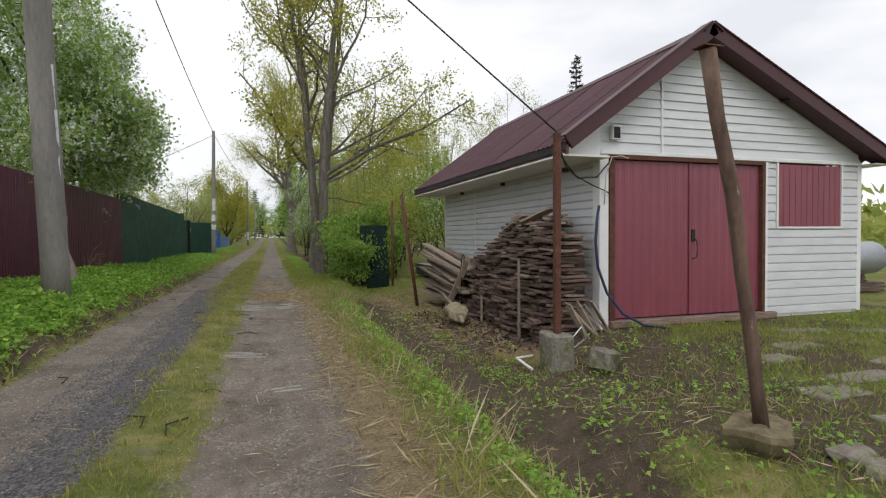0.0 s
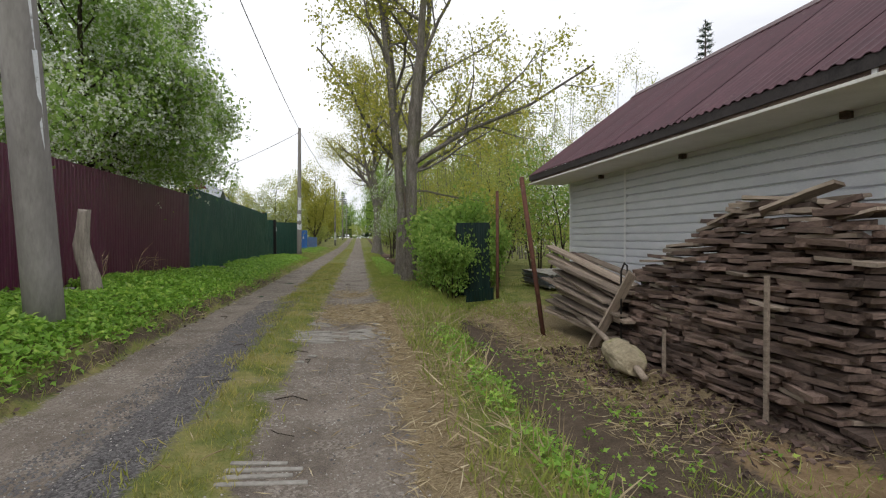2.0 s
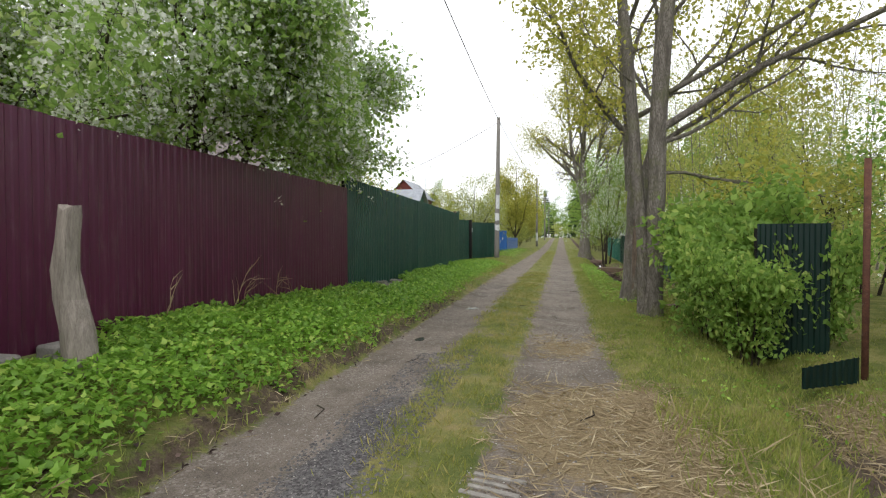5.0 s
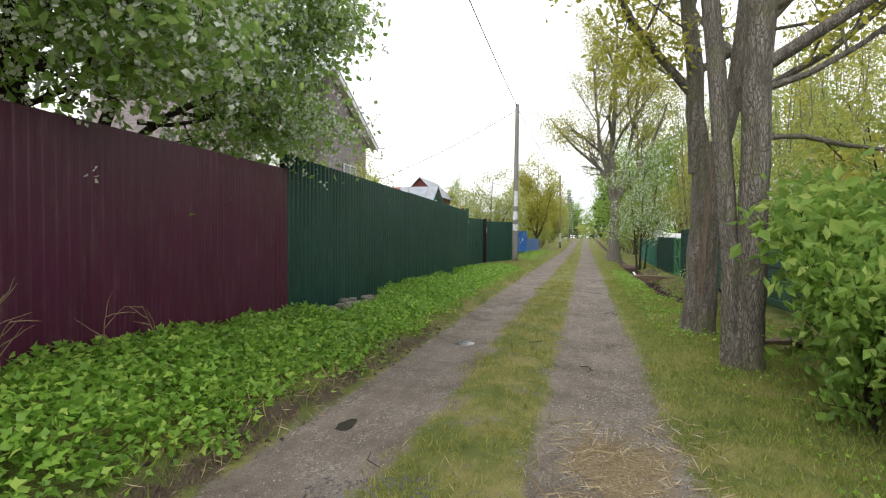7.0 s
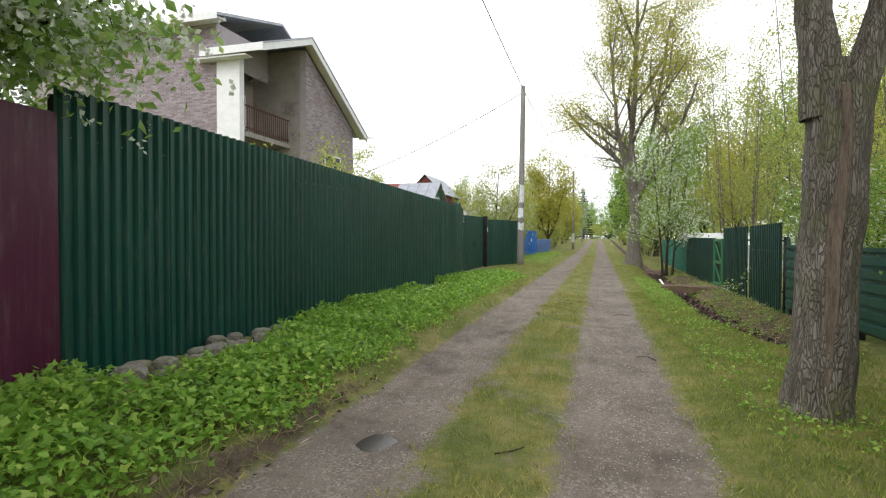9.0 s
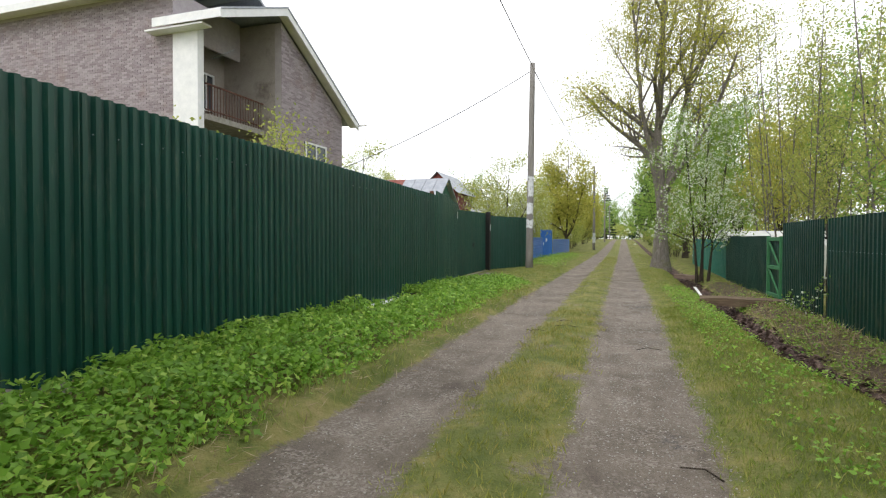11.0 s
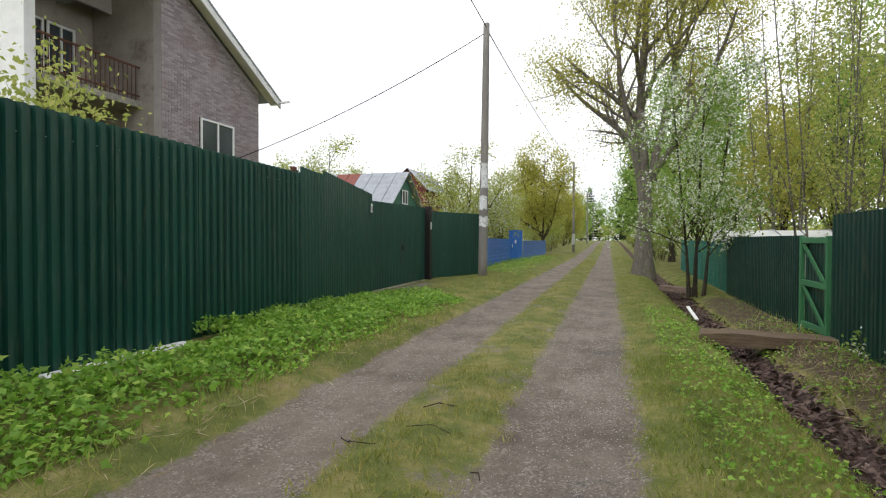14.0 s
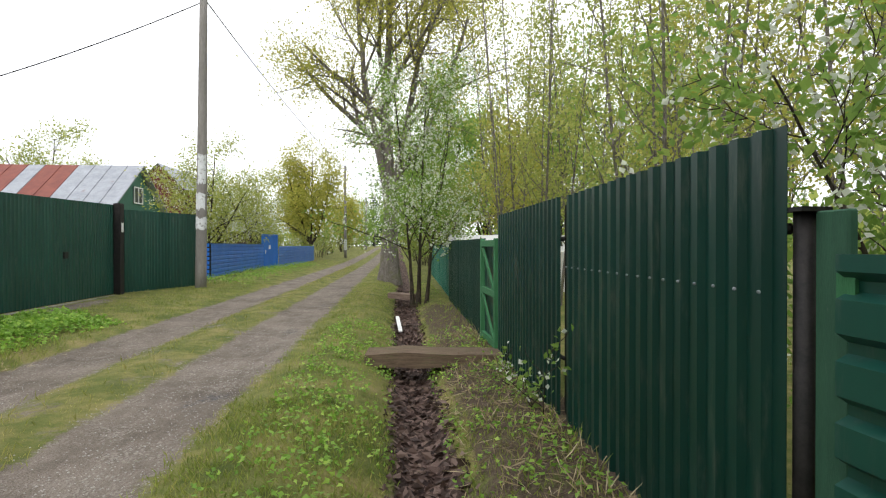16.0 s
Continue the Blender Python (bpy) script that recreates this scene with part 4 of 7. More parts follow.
    part("vent_grille", box_bm(4.44, GF - 0.088, 2.6, 4.54, GF - 0.082, 2.75), M_STEEL, v)
    lamp = part("bracket", box_bm(7.45, GF - 0.14, 3.3, 7.5, GF - 0.01, 3.33, 0.006), M_STEEL, g)
    return g


garage()


# ---- poles ----
def power_pole(at, lean, height, r0, r1, label, papers):
    p = thing("power_pole", at, 0, label, "pole", "power poles")
    top = (lean[0], lean[1], height)
    n = 9
    pts = [(lean[0] * k / n, lean[1] * k / n, -0.3 + (height + 0.3) * k / n) for k in range(n + 1)]
    tube("shaft", pts, list(np.linspace(r0, r1, n + 1)), M_POLE, p, sides=14)
    for z, hgt, a0, a1 in papers:
        bm = bmesh.new()
        rnd = random.Random(z * 31)
        k = z / height
        r = r0 + (r1 - r0) * k + 0.006
        cols = []
        for i in range(8):
            a = radians(a0 + (a1 - a0) * i / 7)
            lo, hi = z + rnd.uniform(-0.06, 0.04), z + hgt + rnd.uniform(-0.05, 0.05)
            cols.append([bm.verts.new((lean[0] * zz / height + r * math.cos(a), lean[1] * zz / height + r * math.sin(a), zz)) for zz in (lo, hi)])
        for c, d in zip(cols, cols[1:]):
            bm.faces.new((c[0], d[0], d[1], c[1]))
        part("torn_notice", bm, M_PAPER, p, "torn white paper notices")
    return p, top


pole1, _ = power_pole((-3.12, 9.65, 0.25), (0.0, -1.1), 9.0, 0.19, 0.145, "grey concrete power pole with torn white notices", [(2.9, 0.6, -135, -25), (2.2, 0.72, -110, -20), (1.8, 0.42, -75, -25), (2.5, 0.5, -150, -90), (3.4, 0.5, -120, -60)])
pole2, _ = power_pole((-4.08, 43.35, 0.0), (0.12, 0.0), 9.2, 0.17, 0.11, "tall grey power pole with pasted paper notices", [(1.9, 0.35, -150, 0), (2.5, 0.5, -150, -30), (3.3, 0.9, -120, -20)])
pole3, _ = power_pole((-3.0, 78.0, 0.0), (0.0, 0.0), 9.0, 0.15, 0.1, "distant grey power pole with white notices", [(1.0, 1.0, -150, 0)])
pole4, _ = power_pole((-3.0, 112.0, 0.0), (0.0, 0.0), 9.0, 0.15, 0.1, "distant grey power pole", [])
pole5, _ = power_pole((-3.0, 146.0, 0.0), (0.0, 0.0), 9.0, 0.15, 0.1, "distant grey power pole", [])


def cable(a, b, sag, r, label, material=M_BLACK):
    return tagged(tube("cable", curve_points(a, b, sag), r, material, sides=5), label, "cable", "overhead cables")


cable((-3.15, 8.55, 9.2), (-3.95, 43.3, 9.05), 0.35, 0.017, "thin black overhead cable between power poles")
cable((-3.95, 43.35, 9.0), (-3.0, 78.0, 8.9), 0.5, 0.018, "thin black overhead cable between power poles")
cable((-3.0, 78.0, 8.9), (-3.0, 112.0, 8.9), 0.5, 0.018, "thin black overhead cable between power poles")
cable((-3.15, 8.55, 9.15), (3.02, 5.3, 2.42), 0.05, 0.01, "black supply cable running down to the garage")
cable((-3.95, 43.35, 8.9), (-13.1, 41.0, 4.3), 0.3, 0.016, "thin cable from the pole to the brick house")


# ---- plants ----
RNG = np.random.default_rng(7)


def unit(v):
    return v / (np.linalg.norm(v, axis=-1, keepdims=True) + 1e-9)


def kites(centers, size, width, rng, axis=None, spread=1.0, fold=0.12):
    """Leaves as four-cornered blades: base, side, tip, side."""
    n = len(centers)
    u = rng.normal(size=(n, 3))
    u = unit(u) if axis is None else unit(np.asarray(axis) + spread * unit(u))
    w = unit(np.cross(u, rng.normal(size=(n, 3))))
    nn = np.cross(u, w)
    s = (size * rng.uniform(0.65, 1.3, n))[:, None]
    mid = centers + u * s * 0.45 + nn * s * fold
    v = np.stack([centers, mid + w * s * width, centers + u * s, mid - w * s * width], 1).reshape(-1, 3)
    return v, np.arange(4 * n).reshape(-1, 4)


def lobed(centers, size, rng, tilt=0.45):
    """Broad lobed leaves that lie roughly level."""
    n = len(centers)
    up = unit(np.array([0, 0, 1.0]) + tilt * rng.normal(size=(n, 3)))
    a = unit(np.cross(up, rng.normal(size=(n, 3))))
    b = np.cross(up, a)
    s = (size * rng.uniform(0.6, 1.3, n))[:, None]
    outline = [(0, 0), (0.35, 0.42), (0.48, 0.2), (1.0, 0.0), (0.48, -0.2), (0.35, -0.42)]
    v = np.stack([centers + s * (a * p + b * q - up * 0.16 * (p * p)) for p, q in outline], 1).reshape(-1, 3)
    return v, np.arange(6 * n).reshape(-1, 6)


def grow(rnd, p, d, length, r, level, spec, out, tips):
    segs = 9 if level == 0 else (6 if level == 1 else (4 if level == 2 else 3))
    pts, d = [np.array(p, float)], np.array(d, float)
    for _ in range(segs):
        d = unit(d + rnd.normal(size=3) * spec["wiggle"] * (0.5 if level == 0 else 1) + np.array([0, 0, spec["lift"][min(level, len(spec["lift"]) - 1)]]))
        pts.append(pts[-1] + d * length / segs)
    pts = np.array(pts)
    last = level >= spec["levels"]
    out.append((pts, np.linspace(r, r * (0.3 if not last else 0.25), len(pts)), 9 if level == 0 else (6 if r > 0.03 else (4 if r > 0.013 else 3))))
    if last:
        tips.append(pts)
        return
    limbs(rnd, pts, r, length, level, spec, out, tips, spec["bare"] if level == 0 else 0.2)
    if level >= spec["levels"] - 1:
        tips.append(pts[len(pts) // 2:])


def limbs(rnd, pts, r, length, level, spec, out, tips, bare):
    n = spec["kids"][level]
    for k in range(n):
        s = bare + (1 - bare) * (k + rnd.uniform(0.1, 0.9)) / n
        f = s * (len(pts) - 1)
        i = min(int(f), len(pts) - 2)
        q = pts[i] + (pts[i + 1] - pts[i]) * (f - i)
        ax = unit(pts[i + 1] - pts[i])
        side = unit(np.cross(ax, rnd.normal(size=3)))
        ang = radians(rnd.uniform(*spec["angle"]))
        nd = ax * math.cos(ang) + side * math.sin(ang)
        grow(rnd, q, nd, length * spec["ratio"] * (1.15 - 0.6 * s) * rnd.uniform(0.75, 1.2), max(0.006, r * (1 - 0.65 * s) * 0.5), level + 1, spec, out, tips)


def merge_tubes(tubes):
    V, F, o = [], [], 0
    for pts, rad, sides in tubes:
        v, f = tube_arrays(pts, rad, sides, cap=False)
        V.append(v)
        F.append(f + o)
        o += len(v)
    return np.vstack(V), np.vstack(F)


def tree(name, at, trunks, spec, label, group="", bark=None, leaf=None, leaves=6000, size=0.09, puff=0.16, blossom=0, seed=1, category="tree", keep=None):
    """A tree: tapered trunk and limbs, twigs, and a crown of single leaves round the twigs."""
    rnd = np.random.default_rng(seed)
    th = thing(name, at, 0, label, category, group)
    trunk, twigs, tips = [], [], []
    for line, r0, r1, *own in trunks:
        line = np.array(line, float)
        s = np.linspace(0, len(line) - 1, 14)
        pts = np.column_stack([np.interp(s, np.arange(len(line)), line[:, k]) for k in range(3)])
        pts[2:-1, :2] += rnd.normal(size=(11, 2)) * r0 * (0.04 if own else 0.12)
        hz = np.linspace(0, 1, 14)
        rad = r0 + (r1 - r0) * hz ** 0.8 + (r0 * 0.35 * np.exp(-np.maximum(0, pts[:, 2] + 0.15) * 2.2) if line[0][2] < 0.3 else 0)
        trunk.append((pts, rad, 16 if r0 > 0.12 else 7))
        length = np.linalg.norm(pts[-1] - pts[0])
        if not own or own[0] is not None:
            limbs(rnd, pts, r0, length, 0, spec, twigs, tips, own[0] if own else spec["bare"])
    for p, d, ln, r in spec.get("extra", []):
        grow(rnd, p, d, ln, r, 1, spec, twigs, tips)
    if keep:
        twigs = [g for g in twigs if all(keep(p) for p in g[0])]
        tips = [g for g in tips if all(keep(p) for p in g)]
    for piece in trunk:
        v, f = merge_tubes([piece])
        arrays_mesh("trunk" if len(trunk) < 5 else "stem", v, f, bark or M_BARK, th, smooth=True)
    if twigs:
        v, f = merge_tubes(twigs)
        tagged(arrays_mesh("branching", v, f, bark or M_BARK, th, smooth=True), kind="stuff")
    pts = np.vstack([t[:-1] + (t[1:] - t[:-1]) * u for t in tips for u in (0.0, 0.5)])
    idx = rnd.integers(0, len(pts), leaves)
    c = pts[idx] + rnd.normal(size=(leaves, 3)) * puff
    v, f = kites(c, size, 0.3, rnd, axis=(0, 0, -0.35), spread=1.0)
    crown = tagged(arrays_mesh("crown", v, f, leaf or M_LEAF, th), kind="stuff")
    if blossom:
        idx = rnd.integers(0, len(pts), blossom)
        c0 = pts[idx] + rnd.normal(size=(blossom, 3)) * puff
        c = (c0[:, None] + rnd.normal(size=(blossom, 5, 3)) * np.array([0.018, 0.018, 0.04])).reshape(-1, 3)
        v, f = kites(c, 0.055, 0.42, rnd)
        tagged(arrays_mesh("blossom", v, f, M_BLOSSOM, th), kind="stuff")
    return th


MAPLE = dict(levels=3, kids=(9, 6, 5), angle=(32, 64), ratio=0.42, wiggle=0.15, lift=(0.02, 0.05, 0.02, 0.0), bare=0.32)
DENSE = dict(levels=3, kids=(9, 6, 5), angle=(35, 75), ratio=0.52, wiggle=0.16, lift=(0.02, 0.05, 0.03, 0.0), bare=0.18)
BUSHY = dict(levels=2, kids=(7, 6), angle=(25, 60), ratio=0.5, wiggle=0.16, lift=(0.03, 0.06, 0.03), bare=0.1)
POLEWOOD = dict(levels=2, kids=(11, 5), angle=(30, 60), ratio=0.22, wiggle=0.12, lift=(0.05, 0.1, 0.05), bare=0.2)

# the old maples beside the lane
SPEC_A = dict(MAPLE, bare=0.2, extra=[((0.02, 0, 3.7), (-0.9, -0.2, 0.15), 1.7, 0.018), ((-0.1, 0, 4.6), (-0.9, -0.2, 0.35), 2.2, 0.02), ((0.35, -0.1, 3.6), (0.9, -0.5, 0.4), 3.5, 0.05)])
maple_a = tree("maple_tree", (1.57, 21.0, 0.05), [([(0, 0, -0.15), (0.06, 0, 0.8), (0.11, 0, 1.5), (0.13, 0, 2.2), (0.14, 0, 2.9)], 0.215, 0.235, None), ([(0.03, 0, 2.45), (-0.06, 0, 3.4), (-0.2, 0.1, 6.0), (-0.4, 0.2, 9), (-0.6, 0.3, 13.5)], 0.175, 0.05), ([(0.22, 0, 2.45), (0.42, -0.05, 3.4), (0.7, -0.2, 6), (1.0, -0.25, 9), (1.3, -0.3, 12.5)], 0.15, 0.04)], SPEC_A,
               "old grey maple with a torn scar and sparse spring leaves", "lane trees", leaves=12500, size=0.11, puff=0.2, seed=3)
SPEC_B = dict(MAPLE, bare=0.12, extra=[((0.12, -0.05, 3.3), (0.85, -0.05, 0.55), 5.6, 0.075), ((0.1, -0.05, 2.55), (0.95, 0.1, -0.05), 2.8, 0.035), ((0.1, -0.05, 3.05), (0.95, 0.05, 0.05), 3.4, 0.045), ((0.14, 0, 3.9), (0.75, -0.5, 0.35), 4.4, 0.05), ((-0.3, 0, 4.2), (-0.8, -0.3, 0.5), 2.0, 0.02)])
maple_b = tree("maple_tree", (1.6, 18.62, 0.05), [([(-0.1, 0.03, -0.15), (-0.12, 0.03, 1.1), (-0.18, 0.05, 2.0), (-0.29, 0.07, 3.4), (-0.42, 0.1, 5.0)], 0.098, 0.105, None), ([(-0.4, 0.1, 4.8), (-0.6, 0.2, 7), (-1.0, 0.3, 10), (-1.3, 0.3, 13)], 0.1, 0.03), ([(0.05, 0, -0.15), (0.09, 0, 1.1), (0.1, -0.02, 2.1), (0.11, -0.04, 3.3), (0.2, -0.06, 5.0)], 0.15, 0.15, None), ([(0.19, -0.06, 4.8), (0.4, -0.15, 7), (0.7, -0.25, 10), (1.0, -0.3, 13)], 0.145, 0.04)], SPEC_B,
               "twin-stemmed grey maple with long limbs and young leaves", "lane trees", leaves=14500, size=0.11, puff=0.2, seed=5)
scar = bmesh.new()
rows = []
for k in range(22):
    z = 0.25 + k * 0.115
    half = (0.2 + 0.28 * math.sin(math.pi * (k + 0.6) / 22.6) + 0.14 * noise.noise(Vector((0, 3.1, z * 2.4)))) * 0.5
    mid = radians(262) + 0.22 * noise.noise(Vector((5, 0, z * 1.1)))
    r = 0.219 + 0.005 * z + 0.075 * math.exp(-(z + 0.15) * 2.2)
    ax = float(np.interp(z, [0, 0.8, 1.6, 2.4, 3.2], [0.01, 0.06, 0.11, 0.13, 0.14]))
    rows.append([scar.verts.new((math.cos(mid + a * half) * (r + e) + ax, math.sin(mid + a * half) * (r + e), z)) for a, e in ((-1, -0.004), (-0.7, 0.014), (-0.2, 0.008), (0.25, 0.011), (0.7, 0.016), (1, -0.004))])
for a, b in zip(rows, rows[1:]):
    for i in range(5):
        scar.faces.new((a[i], a[i + 1], b[i + 1], b[i]))
part("bark_scar", scar, M_SCAR, maple_a, "bare brown wood where bark is lost")

tree_c = tree("tall_maple_tree", (1.65, 47.5, 0), [([(0, 0, -0.15), (0, 0, 3), (-0.1, 0, 7), (0.1, 0, 15)], 0.4, 0.07), ([(0, 0, 2.8), (0.9, -0.3, 7), (1.8, 0, 13.5)], 0.2, 0.05), ([(0, 0, 3), (-0.9, -0.4, 7.5), (-1.4, 0, 13)], 0.17, 0.05)], dict(MAPLE, bare=0.33, angle=(26, 54), kids=(12, 7, 5), wiggle=0.13, ratio=0.44),
              "tall old maple beside the ditch with fine spring leaves", "lane trees", leaves=42000, size=0.1, puff=0.36, seed=12)
tree_d = tree("bird_cherry_tree", (2.5, 39.8, 0), [([(-0.15, 0, -0.1), (-0.25, 0, 1.5), (-0.6, 0, 5.2)], 0.05, 0.015), ([(0, 0.1, -0.1), (0.05, 0.1, 1.6), (0.2, 0, 5.6)], 0.06, 0.015), ([(0.2, 0, -0.1), (0.35, 0, 1.5), (0.9, 0, 4.9)], 0.05, 0.012)], dict(BUSHY, kids=(9, 6), bare=0.28, ratio=0.45),
              "young bird cherry in white blossom above the ditch", "blossoming trees", M_BARK_D, M_BUSH, 9000, 0.075, 0.2, 1500, 13)
cherry = tree("bird_cherry_tree", (-6.4, 16.2, 0.3), [([(0, 0, -0.1), (0.2, 0.1, 2), (0.5, 0.5, 5), (0.6, 0.9, 9)], 0.16, 0.04), ([(0.1, 0, 0.4), (0.9, 0.8, 2.6), (1.9, 1.5, 6.2)], 0.11, 0.03), ([(0.1, 0, 0.4), (-0.9, -0.8, 3), (-1.5, -1.8, 7.5)], 0.1, 0.03), ([(0, 0, 0.6), (1.1, -0.9, 2.8), (1.7, -2.4, 6.6)], 0.1, 0.03), ([(0, 0, 0.8), (1.0, 1.5, 2.7), (1.7, 2.3, 3.4), (2.0, 2.5, 4.2)], 0.07, 0.02), ([(0, 0, 0.8), (1.2, -0.6, 2.8), (2.2, -1.2, 3.6), (2.7, -1.4, 4.1)], 0.065, 0.02)], dict(DENSE, kids=(10, 7, 5), ratio=0.42, bare=0.24, extra=[((0.9, -1.0, 2.6), (0.6, -0.7, 0.1), 2.4, 0.03), ((0.9, 0.2, 2.6), (0.75, -0.2, 0.05), 2.2, 0.03), ((0.9, 1.2, 2.6), (0.7, 0.5, 0.0), 2.2, 0.03), ((0.5, -1.8, 2.8), (0.5, -0.8, 0.05), 2.4, 0.03), ((1.2, 2.0, 2.9), (0.5, 0.6, -0.15), 1.8, 0.025)]),
              "large bird cherry in white blossom overhanging the fence", "blossoming trees", M_BARK_D, M_CHERRY, 52000, 0.11, 0.24, 18000, 17, keep=lambda p: p[0] < 1.45 or p[2] > 2.55)
second_cherry = copy_thing(cherry, pose(-7.8, 13.8, 0.2, 0, 0, 200))
second_cherry.scale = (0.8, 0.8, 0.8)
back_tree = tree("maple_tree", (-12.5, 15.5, 0), [([(0, 0, -0.1), (0.2, 0, 3), (0.2, 0.3, 9.5)], 0.2, 0.04), ([(0, 0, 1.5), (1.5, 0.5, 4), (2.5, 0.5, 8)], 0.12, 0.03)], DENSE, "yellow-green tree in a garden behind the fence", "garden trees", M_BARK_D, M_OLIVE, 16000, 0.13, 0.25, 0, 19)

# thickets and bushes
bush_a = tree("leafy_bush", (2.6, 17.5, 0), [([(rx, ry, -0.1), (rx * 2.2, ry * 2.2, 1.2), (rx * 3.6, ry * 3.6, h)], 0.022, 0.006) for rx, ry, h in ((0.1, 0.05, 1.9), (-0.12, 0.2, 1.7), (0.2, -0.2, 1.8), (-0.1, -0.25, 1.4), (0.3, 0.2, 2.1), (-0.22, 0.02, 1.5), (0.05, 0.34, 1.8))], dict(BUSHY, kids=(8, 5), ratio=0.36),
              "fresh green leafy bush with broad young leaves", "bushes", M_BARK_D, M_BUSH, 3600, 0.15, 0.17, 0, 23, "bush")
bush_b = tree("leafy_bush", (4.6, 21.5, 0), [([(rx, ry, -0.1), (rx * 2.2, ry * 2.2, 1.8), (rx * 4, ry * 4, h)], 0.03, 0.008) for rx, ry, h in ((0.2, 0.05, 3.2), (-0.22, 0.2, 2.8), (0.3, -0.3, 2.6), (-0.25, -0.25, 3.0), (0.1, 0.3, 3.4))], dict(BUSHY, kids=(9, 6), ratio=0.4),
              "yellow-green shrub thicket in an overgrown garden", "bushes", M_BARK_D, M_OLIVE, 4400, 0.095, 0.26, 0, 29, "bush")
bush_c = tree("leafy_bush", (6.2, 17.8, 0), [([(rx, ry, -0.1), (rx * 2.2, ry * 2.2, 1.6), (rx * 4.2, ry * 4.2, h)], 0.03, 0.008) for rx, ry, h in ((0.2, 0.15, 3.3), (-0.2, 0.2, 2.9), (0.3, -0.2, 2.7), (-0.25, -0.2, 3.1))], dict(BUSHY, kids=(9, 6), ratio=0.45),
              "green garden shrub with a few white blossoms", "bushes", M_BARK_D, M_BUSH, 5200, 0.09, 0.26, 500, 31, "bush")
for src, spots in ((bush_a, [(3.3, 18.6, 0.9, 70)]),
                   (bush_b, [(7.2, 23.5, 1.15, 120), (9.5, 20.5, 1.1, 200), (11.5, 24.0, 1.3, 60), (13.5, 19.0, 1.1, 300), (6.5, 27.5, 1.1, 20), (-8.3, 29.8, 1.1, 15), (5.6, 25.6, 0.85, 90)]),
                   (bush_c, [(8.6, 17.6, 1.0, 90), (11.0, 17.0, 1.05, 190), (4.6, 24.3, 0.8, 30), (14.0, 15.5, 1.1, 250), (5.0, 31.5, 0.55, 60), (10.5, 13.5, 0.9, 140), (4.9, 28.6, 0.8, 20)])):
    for x, y, s, rz in spots:
        o = copy_thing(src, pose(x, y, 0, 0, 0, rz))
        o.scale = (s, s, s)

# hedges and shrubs that close the far lane on both sides
for k, y in enumerate((64, 68, 73, 78, 84, 91, 99, 108, 119, 132, 147, 165)):
    for src, x in ((bush_b, -5.4 - 0.3 * (k % 3)), (bush_c if k % 2 else bush_b, 3.6 + 0.4 * (k % 2))):
        if y < 72 and x < 0:
            x -= 1.6
        o = copy_thing(src, pose(x, y, float(ground_z(x, y)), 0, 0, 67 * k))
        o.scale = (0.85, 0.85, 0.62 + 0.06 * (k % 4))
for x, y, rz in ((-2.4, 186, 10), (0.2, 191, 130), (2.6, 184, 250), (-0.9, 197, 60), (1.5, 199, 310)):
    o = copy_thing(bush_b, pose(x, y, float(ground_z(x, y)), 0, 0, rz))
    o.scale = (1.3, 1.3, 1.2)
for x, y, s, z, rz in ((2.35, 15.75, 0.5, 0.62, 150), (2.2, 16.6, 0.6, 0.75, 40), (3.2, 16.3, 0.5, 0.7, 260)):
    o = copy_thing(bush_a, pose(x, y, -0.1, 0, 0, rz))
    o.scale = (s, s, z)

sap_a = tree("sapling_clump", (6.2, 34.0, 0), [([(rx, ry, -0.1), (rx * 1.6, ry * 1.6, 3.5), (rx * 2.4, ry * 2.4, h)], 0.04, 0.01) for rx, ry, h in ((0.5, 0.1, 8.6), (-0.5, 0.4, 9.4), (0.2, -0.6, 7.6), (-0.4, -0.5, 8.9), (0.0, 0.5, 9.8), (0.9, 0.5, 8.0))], POLEWOOD,
             "clump of thin bare saplings with small new leaves", "saplings", M_BARK, M_OLIVE, 5800, 0.095, 0.2, 0, 37)
sap_b = tree("sapling_clump", (8.6, 37.0, 0), [([(rx, ry, -0.1), (rx * 1.8, ry * 1.8, 3.5), (rx * 2.8, ry * 2.8, h)], 0.045, 0.01) for rx, ry, h in ((0.4, 0.3, 10.2), (-0.4, 0.2, 8.8), (0.1, -0.5, 9.6), (-0.6, -0.3, 7.6), (0.7, -0.2, 8.6))], dict(POLEWOOD, ratio=0.27),
             "clump of thin bare saplings with small new leaves", "saplings", M_BARK, M_LEAF, 6000, 0.09, 0.22, 0, 41)
for src, spots in ((sap_a, [(5.2, 38.6, 0.9, 40), (9.8, 33.0, 1.05, 100), (7.4, 41.5, 1.0, 200), (12.6, 36.0, 1.1, 290), (11.0, 43.0, 1.1, 150)]),
                   (sap_b, [(7.0, 31.0, 0.85, 75), (11.2, 39.5, 1.05, 160), (5.9, 44.5, 1.0, 250), (13.8, 30.5, 1.0, 330)])):
    for x, y, s, rz in spots:
        o = copy_thing(src, pose(x, y, 0, 0, 0, rz))
        o.scale = (s, s, s)

